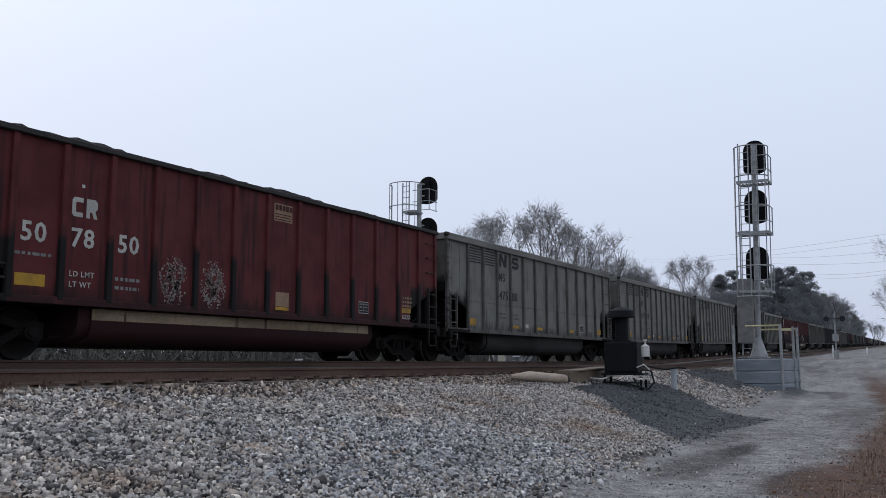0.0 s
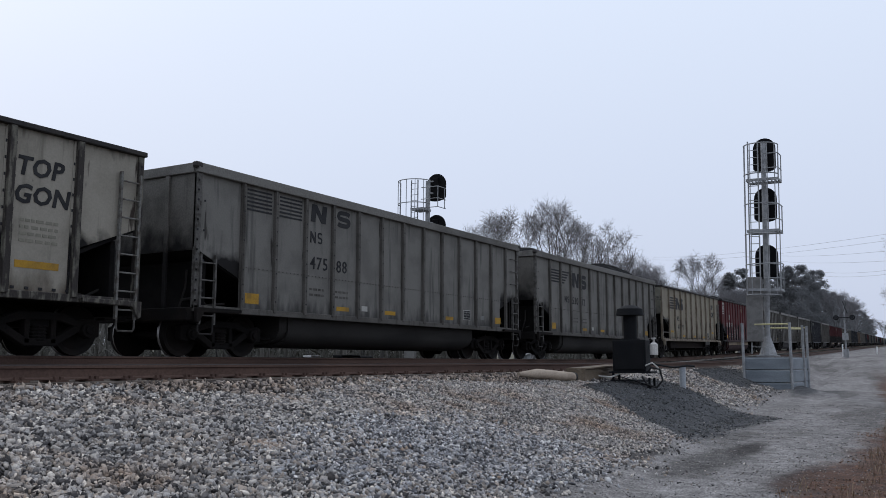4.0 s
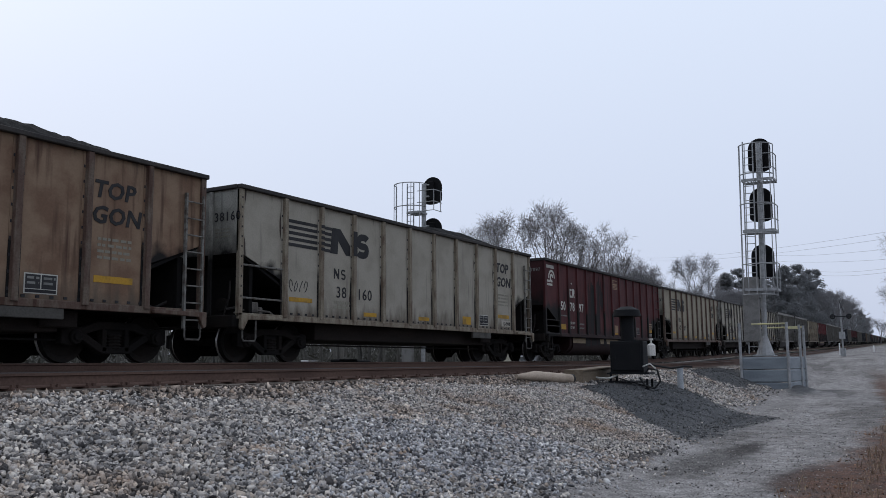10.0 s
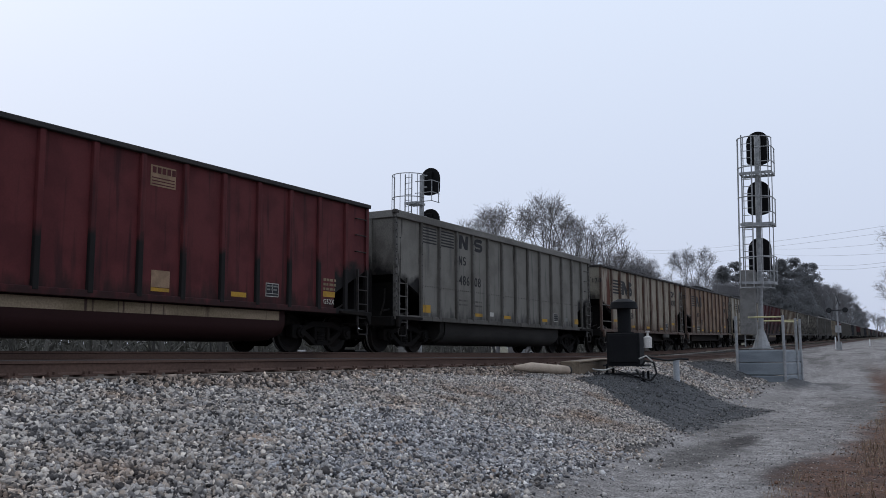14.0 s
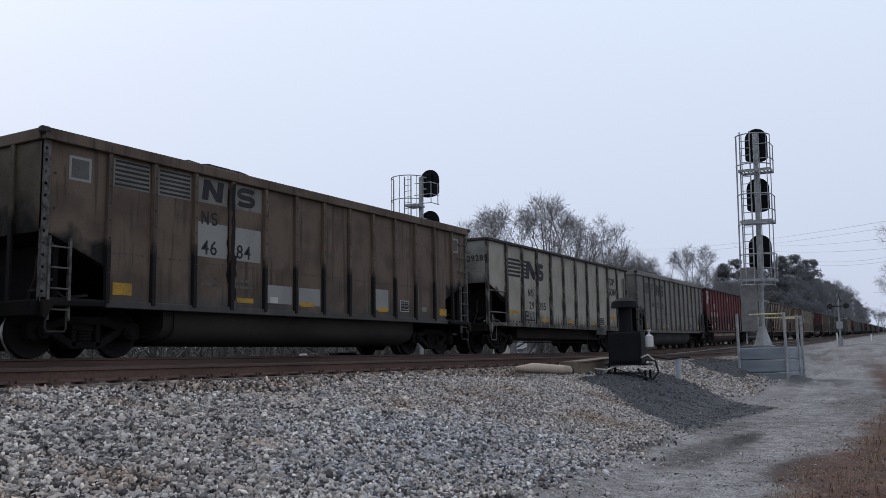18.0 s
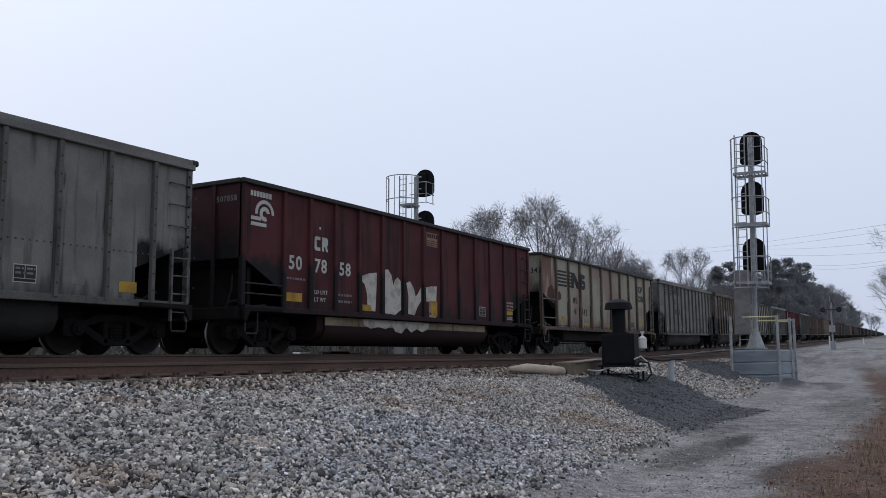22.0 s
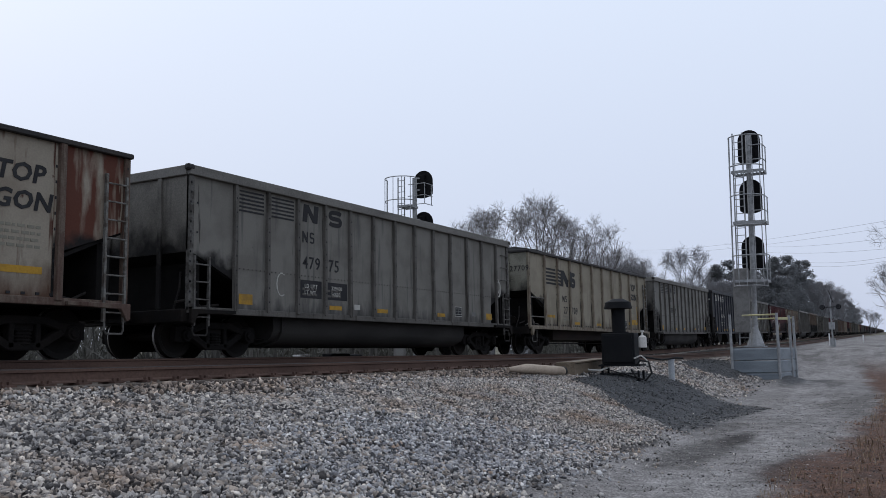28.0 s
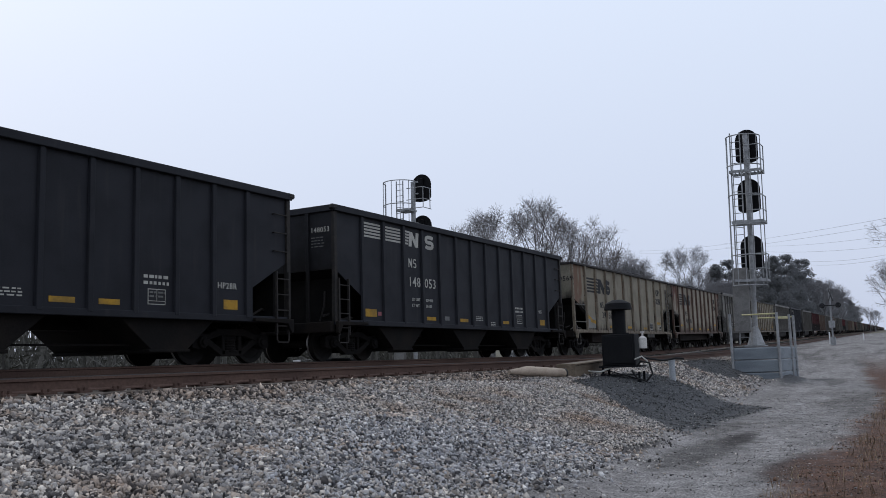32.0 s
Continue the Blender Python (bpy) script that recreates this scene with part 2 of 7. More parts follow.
M["tread"] = surface("polished_wheel_tread", (0.26, 0.25, 0.24), (0.2, 0.19, 0.185), rough=0.35, metal=1.0, fine=0.05, bump=0)
# tubs are much darker than the car sides above them
M["tub_grey"] = surface("dark_tub_steel", (0.03, 0.0275, 0.0255), (0.019, 0.0175, 0.0165), stretch=(0.3, 1, 1))
M["tub_brown"] = surface("dark_brown_tub_steel", (0.032, 0.027, 0.022), (0.02, 0.017, 0.015), stretch=(0.3, 1, 1))
M["pink_tab"] = surface("faded_pink_patch", (0.25, 0.09, 0.10), (0.18, 0.07, 0.08), fine=0.1, bump=0)
M["notice"] = surface("tan_notice_panel", (0.25, 0.165, 0.105), (0.19, 0.125, 0.08), scale=4, fine=0.1, bump=0)
M["stripe"] = surface("dirty_cream_stripe", (0.26, 0.20, 0.135), (0.17, 0.13, 0.08), stretch=(0.5, 1, 1), streak=(0.05, 0.03, 0.025), streak_lo=0.62)
M["coal"] = surface("coal", (0.009, 0.009, 0.0095), (0.014, 0.014, 0.0145), rough=0.95, scale=6, bump=0.6, spec=0.08)
M["ink"] = surface("black_lettering_paint", (0.018, 0.018, 0.02), (0.03, 0.03, 0.031), fine=0.1, bump=0)
M["chalk"] = surface("white_lettering_paint", (0.42, 0.41, 0.375), (0.34, 0.33, 0.30), fine=0.1, bump=0)
M["faded"] = surface("faded_grey_lettering", (0.13, 0.13, 0.125), (0.18, 0.18, 0.17), fine=0.1, bump=0)
M["yellow"] = surface("yellow_reflector_sheet", (0.38, 0.215, 0.028), (0.24, 0.145, 0.035), scale=3, fine=0.1, bump=0)
M["faded_white"] = surface("dirty_white_patch", (0.34, 0.315, 0.27), (0.24, 0.215, 0.18), scale=4, fine=0.1, bump=0)
M["primer"] = surface("grey_repaint_patch", (0.225, 0.22, 0.205), (0.20, 0.195, 0.18), fine=0.08, bump=0)
M["spray"] = surface("white_spray_paint", (0.42, 0.385, 0.335), (0.29, 0.265, 0.23), scale=4, fine=0.1, bump=0)
M["haze_spray"] = surface("thin_white_spray_paint", (0.30, 0.27, 0.25), (0.12, 0.06, 0.055), scale=4, fine=0.2, bump=0, lo=0.35, hi=0.7)
M["handrail"] = surface("worn_grab_iron", (0.15, 0.147, 0.135), (0.08, 0.068, 0.058), scale=8)
M["handrail_mid"] = surface("weathered_grab_iron", (0.10, 0.095, 0.088), (0.05, 0.045, 0.04), scale=8)
M["handrail_dark"] = surface("dark_grab_iron", (0.021, 0.019, 0.018), (0.032, 0.028, 0.025), scale=8)
M["rail"] = surface("rusty_rail_steel", (0.105, 0.066, 0.052), (0.075, 0.048, 0.039), stretch=(0.3, 1, 1), rough=0.85, spec=0.15)
M["rail_head"] = surface("worn_rail_head", (0.05, 0.045, 0.043), (0.038, 0.034, 0.033), stretch=(0.2, 1, 1), rough=0.65, metal=0.3)
M["tie"] = surface("weathered_creosote_tie", (0.075, 0.06, 0.05), (0.12, 0.10, 0.085), stretch=(1, 0.2, 1), scale=4)
M["signal_steel"] = surface("galvanised_signal_steel", (0.30, 0.305, 0.31), (0.22, 0.225, 0.23), rough=0.55, metal=0.1, scale=4)
M["signal_black"] = surface("matt_black_signal_plate", (0.007, 0.007, 0.008), (0.01, 0.01, 0.011), rough=0.8, fine=0.1, spec=0.1)
M["lens"] = surface("dark_signal_lens", (0.02, 0.02, 0.022), rough=0.15, fine=0.02, bump=0)
M["siding"] = surface("blue_grey_steel_sheeting", (0.19, 0.215, 0.235), (0.15, 0.17, 0.19), stretch=(0.5, 0.5, 2), rough=0.55)
M["pole_yellow"] = surface("weathered_yellow_rail_paint", (0.46, 0.42, 0.22), (0.38, 0.35, 0.22), scale=5)
M["cabinet"] = surface("black_weathered_cabinet_steel", (0.006, 0.0066, 0.008), (0.009, 0.0094, 0.0105), rough=0.75, spec=0.15)
M["plastic"] = surface("white_plastic", (0.52, 0.5, 0.47), (0.42, 0.4, 0.38), rough=0.5)
M["pvc"] = surface("grey_pvc", (0.33, 0.35, 0.37), (0.27, 0.29, 0.31), rough=0.55)
M["cable"] = surface("black_rubber_hose", (0.02, 0.02, 0.02), rough=0.6)
M["cable_white"] = surface("white_conduit", (0.55, 0.54, 0.5), rough=0.5)
M["pipe"] = surface("cream_pipe", (0.37, 0.30, 0.235), (0.25, 0.20, 0.155), scale=3, stretch=(0.5, 1, 1))
M["relay"] = surface("dull_grey_box_paint", (0.17, 0.165, 0.158), (0.135, 0.13, 0.125), rough=0.7, scale=4)
M["valve"] = surface("dirty_pale_brake_casting", (0.12, 0.11, 0.098), (0.055, 0.05, 0.045), scale=6)
M["timber"] = surface("weathered_brown_timber", (0.13, 0.10, 0.072), (0.18, 0.145, 0.108), stretch=(0.3, 3, 3))
GREYS = [(0.0, (0.14, 0.14, 0.15)), (0.17, (0.36, 0.36, 0.37)), (0.32, (0.66, 0.67, 0.69)), (0.44, (0.95, 0.93, 0.9)), (0.56, (0.58, 0.54, 0.5)), (0.66, (1.1, 1.11, 1.12)), (0.77, (1.3, 1.28, 1.24)), (0.88, (0.95, 0.86, 0.77)), (0.95, (1.9, 1.85, 1.75))]
M["stone"] = surface("grey_ballast_stone", dust=(0.29, 0.21, 0.155), col=(0.393, 0.364, 0.338), col2=(0.318, 0.3, 0.286), scale=0.7, fine=0.2, fine_scale=90, bump=0.15, tints=GREYS)
M["stone_blue"] = surface("blue_grey_ballast_stone", col=(0.378, 0.373, 0.379), col2=(0.312, 0.308, 0.316), scale=0.7, fine=0.2, fine_scale=90, bump=0.15, tints=GREYS)
M["stone_road"] = surface("road_gravel_stone", (0.22, 0.21, 0.204), (0.168, 0.16, 0.155), scale=0.7, fine=0.2, bump=0.2, tints=GREYS)
M["stone_brown"] = surface("rust_dusted_ballast", (0.33, 0.275, 0.235), (0.24, 0.195, 0.165), scale=0.9, fine=0.2, fine_scale=90, bump=0.2, tints=GREYS)
M["stone_dark"] = surface("dark_fine_ballast", (0.088, 0.092, 0.096), (0.112, 0.115, 0.118), scale=0.9, fine=0.2, bump=0.2, tints=GREYS)
M["leaf_litter"] = surface("dead_leaves", (0.15, 0.085, 0.058), (0.20, 0.12, 0.08), scale=12, island=0.6)
M["dead_grass"] = surface("dry_winter_grass", (0.16, 0.105, 0.07), (0.24, 0.18, 0.12), scale=2, island=0.5, bump=0)
M["bark"] = surface("grey_winter_bark", (0.19, 0.177, 0.176), (0.148, 0.137, 0.137), scale=3, fine=0.1, bump=0)
# far bark and needles carry the distance haze in their base colour
M["bark_far"] = surface("hazed_winter_bark", (0.19, 0.185, 0.19), (0.15, 0.147, 0.152), scale=3, fine=0.1, bump=0)
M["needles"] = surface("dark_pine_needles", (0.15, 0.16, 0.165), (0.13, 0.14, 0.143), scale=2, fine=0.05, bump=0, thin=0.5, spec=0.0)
M["needles_far"] = surface("hazed_pine_needles", (0.225, 0.231, 0.238), (0.21, 0.215, 0.221), scale=0.5, fine=0.05, bump=0, thin=0.5, spec=0.0)
M["scrub"] = surface("winter_scrub", (0.07, 0.068, 0.058), (0.09, 0.086, 0.075), scale=0.4, island=0.2)
M["sapling"] = surface("pale_sapling_bark", (0.085, 0.08, 0.072), (0.05, 0.048, 0.043), scale=0.5, island=0.5)
M["house_wall"] = surface("pale_house_siding", (0.27, 0.28, 0.29), (0.23, 0.24, 0.25), scale=2)
M["house_roof"] = surface("grey_shingle_roof", (0.16, 0.16, 0.17), (0.12, 0.12, 0.13), scale=3)
M["wire"] = surface("grey_power_wire", (0.25, 0.26, 0.28), rough=0.6)
M["white_post"] = surface("white_marker_post", (0.7, 0.7, 0.7), (0.6, 0.6, 0.6))
M["dark_lamp"] = surface("black_crossing_lamp", (0.02, 0.02, 0.022), rough=0.5)


for key, tone in (("cream", (0.22, 0.21, 0.17)), ("white", (0.23, 0.225, 0.2)), ("tan", (0.10, 0.068, 0.048)), ("rusty", (0.2, 0.18, 0.145)), ("pinkish", (0.22, 0.2, 0.16)), ("cream_end", (0.22, 0.2, 0.155)),
                  ("grey", (0.118, 0.11, 0.098)), ("greyer", (0.14, 0.13, 0.115)), ("brown", (0.09, 0.072, 0.05)), ("oxide", (0.06, 0.013, 0.015)), ("maroon", (0.035, 0.010, 0.011)), ("black", (0.013, 0.0132, 0.016))):
    M["end_" + key] = surface("sooted_end_" + key, tone, tuple(v * 0.7 for v in tone), streak=tuple(v * 0.4 for v in tone), streak_lo=0.6, streak_hi=0.8, grime=(2.15, 2.7))


def ground_material():
    """Grey road gravel, paler tyre lanes, dark spilled fines by the trackside cabinet, brown litter off the road."""
    m, n, l, p = node_mat("gravel_ground")
    geo = n.new("ShaderNodeNewGeometry")
    sep = n.new("ShaderNodeSeparateXYZ")
    l.new(geo.outputs["Position"], sep.inputs[0])

    def tex(scale, detail=5):
        t = n.new("ShaderNodeTexNoise")
        t.inputs["Scale"].default_value = scale
        t.inputs["Detail"].default_value = detail
        l.new(geo.outputs["Position"], t.inputs["Vector"])
        return t.outputs[0]

    def mth(op, a, b=None, c=None):
        x = n.new("ShaderNodeMath")
        x.operation = op
        for i, s in enumerate((a, b, c)):
            if s is None:
                continue
            if isinstance(s, (int, float)):
                x.inputs[i].default_value = s
            else:
                l.new(s, x.inputs[i])
        return x.outputs[0]

    def rng(src, a, b, c=0.0, d=1.0):
        r = n.new("ShaderNodeMapRange")
        r.interpolation_type = "SMOOTHSTEP"
        for i, v in enumerate((a, b, c, d)):
            r.inputs[i + 1].default_value = v
        l.new(src, r.inputs[0])
        return r.outputs[0]

    def mix(f, a, b, kind="MIX"):
        x = n.new("ShaderNodeMixRGB")
        x.blend_type = kind
        for i, s in ((0, f), (1, a), (2, b)):
            if isinstance(s, tuple):
                x.inputs[i].default_value = rgba(s)
            elif isinstance(s, (int, float)):
                x.inputs[i].default_value = s
            else:
                l.new(s, x.inputs[i])
        return x.outputs[0]

    big, mid, small, grit = tex(0.35), tex(1.7), tex(9.0), tex(38.0, 6)
    x, y = sep.outputs[0], sep.outputs[1]
    wob = mth("MULTIPLY_ADD", mid, 2.4, mth("MULTIPLY_ADD", big, 3.0, -2.7))
    base = mix(rng(big, 0.4, 0.62), (0.192, 0.18, 0.174), (0.228, 0.215, 0.208))
    base = mix(rng(mid, 0.52, 0.72, 0.0, 0.55), base, (0.125, 0.119, 0.116))
    lane_co = n.new("ShaderNodeMapping")
    lane_co.inputs["Scale"].default_value = (0.2, 0.8, 1.0)
    lane_co.inputs["Rotation"].default_value = (0, 0, -0.06)
    l.new(geo.outputs["Position"], lane_co.inputs[0])
    lane = n.new("ShaderNodeTexNoise")
    lane.inputs["Scale"].default_value = 1.0
    lane.inputs["Detail"].default_value = 5
    l.new(lane_co.outputs[0], lane.inputs["Vector"])
    base = mix(rng(lane.outputs[0], 0.52, 0.66, 0.0, 0.75), base, (0.265, 0.252, 0.245))
    base = mix(rng(lane.outputs[0], 0.47, 0.36, 0.0, 0.65), base, (0.10, 0.093, 0.088))

    def spot(cx, cy, rx, ry, soft=0.5):
        dx = mth("MULTIPLY", mth("SUBTRACT", x, cx), 1 / rx)
        dy = mth("MULTIPLY", mth("SUBTRACT", y, cy), 1 / ry)
        d = mth("ADD", mth("SQRT", mth("ADD", mth("MULTIPLY", dx, dx), mth("MULTIPLY", dy, dy))), mth("MULTIPLY", wob, 0.16))
        return rng(d, 1.0 - soft, 1.0 + soft * 0.4, 1.0, 0.0)

    fines = (0.062, 0.064, 0.068)
    # ballast bed painted near-black, standing for the shade between its stones
    bank = rng(mth("ADD", y, mth("MULTIPLY", x, -0.09)), 3.5, 4.2)
    base = mix(mth("MULTIPLY", bank, mth("MULTIPLY", rng(y, 9.6, 8.8), rng(x, 44.0, 30.0))), base, (0.028, 0.026, 0.025))
    fan = mth("SUBTRACT", mth("SUBTRACT", x, mth("MULTIPLY", y, 1.12)), mth("MULTIPLY", wob, 0.35))
    fan = mth("MULTIPLY", rng(fan, 10.9, 11.7), rng(mth("MULTIPLY_ADD", wob, 0.5, x), 26.0, 24.2))
    fan = mth("MULTIPLY", fan, mth("MULTIPLY", rng(mth("MULTIPLY_ADD", wob, 0.2, y), 3.9, 4.7), rng(y, 8.1, 7.6)))
    base = mix(mth("MULTIPLY", fan, 0.92), base, fines)
    base = mix(mth("MULTIPLY", spot(36.8, 8.2, 4.2, 1.35), 0.85), base, fines)
    base = mix(mth("MULTIPLY", spot(43.0, 5.0, 3.4, 0.35), 0.55), base, fines)
    base = mix(mth("MULTIPLY", spot(38.6, 5.6, 2.6, 0.5), 0.8), base, fines)
    base = mix(mth("MULTIPLY", spot(14.4, 3.4, 3.2, 0.5), 0.75), base, (0.075, 0.07, 0.066))
    base = mix(mth("MULTIPLY", spot(15.9, 3.3, 1.3, 0.3), 0.9), base, (0.05, 0.045, 0.043))
    base = mix(mth("MULTIPLY", spot(12.4, 1.85, 1.6, 0.45), 0.85), base, (0.045, 0.032, 0.028))
    base = mix(mth("MULTIPLY", spot(13.5, 4.25, 1.3, 0.16), 0.8), base, (0.05, 0.046, 0.044))
    edge = mth("SUBTRACT", y, mth("MULTIPLY", mth("MAXIMUM", mth("SUBTRACT", x, 30.0), 0.0), 0.1))
    litter = rng(mth("MULTIPLY_ADD", wob, 0.4, edge), 1.45, 2.1, 1.0, 0.0)
    near = rng(x, 46.0, 64.0, 1.0, 0.0)
    base = mix(mth("MULTIPLY", litter, near), base, mix(rng(small, 0.4, 0.6), (0.135, 0.078, 0.056), (0.07, 0.044, 0.036)))
    beyond = rng(y, 17.0, 22.0)
    base = mix(beyond, base, mix(rng(mid, 0.4, 0.6), (0.10, 0.095, 0.07), (0.14, 0.13, 0.10)))
    far_grass = mth("MULTIPLY", rng(y, -2.0, -6.0), 1.0)
    base = mix(far_grass, base, (0.12, 0.105, 0.075))
    base = mix(1.0, base, rng(grit, 0.3, 0.7, 0.55, 1.45), "MULTIPLY")
    base = mix(1.0, base, rng(small, 0.3, 0.7, 0.8, 1.2), "MULTIPLY")
    base = mix(1.0, base, rng(tex(3.6), 0.3, 0.7, 0.8, 1.17), "MULTIPLY")
    l.new(base, p.inputs["Base Color"])
    b = n.new("ShaderNodeBump")
    b.inputs["Strength"].default_value = 0.7
    b.inputs["Distance"].default_value = 0.04
    l.new(grit, b.inputs["Height"])
    l.new(b.outputs[0], p.inputs["Normal"])
    p.inputs["Roughness"].default_value = 0.95
    p.inputs["Specular IOR Level"].default_value = 0.15
    return m


M["ground"] = ground_material()


# ---- mesh helpers ----
class Shape:
    """Collects boxes, prisms and rods into one mesh."""

    def __init__(self):
        self.v, self.f = [], []

    def add(self, verts, faces):
        k = len(self.v)
        self.v += [tuple(v) for v in verts]
        self.f += [tuple(i + k for i in f) for f in faces]
        return self

    def box(self, x0, x1, y0, y1, z0, z1):
        return self.add([(x, y, z) for x in (x0, x1) for y in (y0, y1) for z in (z0, z1)],
                        [(0, 1, 3, 2), (4, 6, 7, 5), (0, 4, 5, 1), (2, 3, 7, 6), (0, 2, 6, 4), (1, 5, 7, 3)])

    def prism(self, pts, a0, a1, axis="y"):
        """A polygon of (x, z), (y, z) or (x, y) pairs drawn out along the axis that is left."""
        put = {"y": lambda p, a: (p[0], a, p[1]), "x": lambda p, a: (a, p[0], p[1]), "z": lambda p, a: (p[0], p[1], a)}[axis]
        n = len(pts)
        return self.add([put(p, a0) for p in pts] + [put(p, a1) for p in pts],
                        [tuple(range(n)), tuple(range(2 * n - 1, n - 1, -1))] + [(i, i + n, (i + 1) % n + n, (i + 1) % n) for i in range(n)])

    def rod(self, p, q, r, n=6, r2=None):
        p, q = Vector(p), Vector(q)
        d = (q - p).normalized()
        u = d.orthogonal().normalized()
        w = d.cross(u)
        r2 = r if r2 is None else r2
        ring = [(math.cos(2 * math.pi * i / n), math.sin(2 * math.pi * i / n)) for i in range(n)]
        return self.add([p + (u * c + w * s) * r for c, s in ring] + [q + (u * c + w * s) * r2 for c, s in ring],
                        [tuple(range(n - 1, -1, -1)), tuple(range(n, 2 * n))] + [(i, (i + 1) % n, (i + 1) % n + n, i + n) for i in range(n)])

    def path(self, pts, r, n=6):
        """One bent tube through the points."""
        pts = [Vector(p) for p in pts]
        k = len(self.v)
        up = None
        for i, p in enumerate(pts):
            d = (pts[min(i + 1, len(pts) - 1)] - pts[max(i - 1, 0)]).normalized()
            u = d.orthogonal().normalized() if up is None else (up - d * up.dot(d)).normalized()
            up = u
            w = d.cross(u)
            self.v += [tuple(p + (u * math.cos(6.28319 * j / n) + w * math.sin(6.28319 * j / n)) * r) for j in range(n)]
        for i in range(len(pts) - 1):
            self.f += [(k + i * n + j, k + i * n + (j + 1) % n, k + (i + 1) * n + (j + 1) % n, k + (i + 1) * n + j) for j in range(n)]
        e = k + (len(pts) - 1) * n
        self.f += [tuple(range(k + n - 1, k - 1, -1)), tuple(range(e, e + n))]
        return self

    def mesh(self, name, smooth=False, bevel=0.0):
        me = bpy.data.meshes.new(name)
        me.from_pydata(self.v, [], self.f)
        bm = bmesh.new()
        bm.from_mesh(me)
        bmesh.ops.recalc_face_normals(bm, faces=bm.faces)
        if bevel:
            bmesh.ops.bevel(bm, geom=list(bm.edges), offset=bevel, segments=1, affect="EDGES", clamp_overlap=True)
        bm.to_mesh(me)
        bm.free()
        if smooth:
            me.polygons.foreach_set("use_smooth", [True] * len(me.polygons))
            me.set_sharp_from_angle(angle=radians(40))
        return me


def empty(name, m=None, **tags):
    ob = new(name)
    ob.empty_display_size = 0.2
    if m is not None:
        ob.matrix_world = m
    return tagged(ob, **tags)


def part(name, data, material, parent=None, label="", m=None, **tags):
    """One mesh object under a thing or a part; data is a Shape or a finished mesh, which alike parts share."""
    me = data.mesh(name) if isinstance(data, Shape) else data
    if not me.materials:
        me.materials.append(None)
    ob = new(name, me)
    ob.material_slots[0].link = "OBJECT"
    ob.material_slots[0].material = material
    if parent is not None:
        ob.parent = parent
    if m is not None:
        ob.matrix_basis = m
    return tagged(ob, label=label, **tags)


# ---- the line: level and straight by the camera, then bending a little and climbing ----
YC = 14.46          # centre of the train's track
YN = 10.31          # centre of the empty near track
BEND0, BEND1, TURN, CLIMB = 30.0, 56.0, 0.049, 0.0188


def eased(x, k):
    if x <= BEND0:
        return 0.0
    if x <= BEND1:
        return k * (x - BEND0) ** 2 / (2 * (BEND1 - BEND0))
    return k * (x - (BEND0 + BEND1) / 2)


def drift(x):
    return eased(x, TURN)


def rise(x):
    return eased(x, CLIMB)


def on_line(x, y, z):
    return (x, y + drift(x), z + rise(x))


def toe(x):
    if x < 16:
        return 4.0 + 0.7 * min(1.0, max(0.0, (x - 9) / 7))
    return 4.7 + 1.9 * min(1.0, (x - 16) / 18)


def ground_z(x, y):
    q = y - drift(x)
    t = toe(x)
    rows = [(-400, -2.4), (-30, -1.95), (-2, -1.72), (1.6, -1.62), (t - 0.7, -1.56), (t, -1.46), (8.55, -0.50), (8.95, -0.40), (11.7, -0.38),
            (12.3, -0.44), (13.0, -0.39), (16.0, -0.39), (16.7, -0.55), (19.0, -1.35), (30, -1.5), (72, -1.4), (86, 0.9), (120, 1.1), (900, 2.0)]
    if q <= rows[0][0]:
        z = rows[0][1]
    elif q >= rows[-1][0]:
        z = rows[-1][1]
    else:
        for (a, za), (b, zb) in zip(rows, rows[1:]):
            if q <= b:
                z = za + (zb - za) * (q - a) / (b - a)
                break
    # the road climbs to the level of the rails before the crossing
    up = min(1.0, max(0.0, (x - 46) / 26))
    up = up * up * (3 - 2 * up) * min(1.0, max(0.0, (q + 14) / 10))
    if q < 9:
        z += (-0.42 - z) * up
    rough = (1.0 if q < 8.4 or q > 17 else 0.25) * (1.0 if x < 44 else 0.3)
    z += rough * (0.05 * noise.noise((x * 0.45, y * 0.45, 0)) + 0.03 * noise.noise((x * 1.6, y * 1.6, 3)))
    heap = 0.30 * math.exp(-(((x - 24.0) / 3.4) ** 2 + ((q - 6.9) / 1.1) ** 2))
    heap += 0.28 * math.exp(-(((x - 39.5) / 4.5) ** 2 + ((q - 6.0) / 1.9) ** 2))
    heap += 0.2 * math.exp(-(((x - 39.0) / 1.6) ** 2 + ((q - 5.75) / 0.45) ** 2))
    level = 1.0 - min(1.0, max(0.0, (q - 30.0) / 15.0)) * (1.0 if x < 200 else max(0.0, 1 - (x - 200) / 200))
    return z + heap + rise(x) * level


# ---- ground ----
def graded(a, b, parts):
    """Steps from a to b whose spacing grows: (limit, step) rows."""
    out, x = [a], a
    for limit, step in parts:
        while x < limit - 1e-6:
            x = min(limit, x + step)
            out.append(x)
    return out


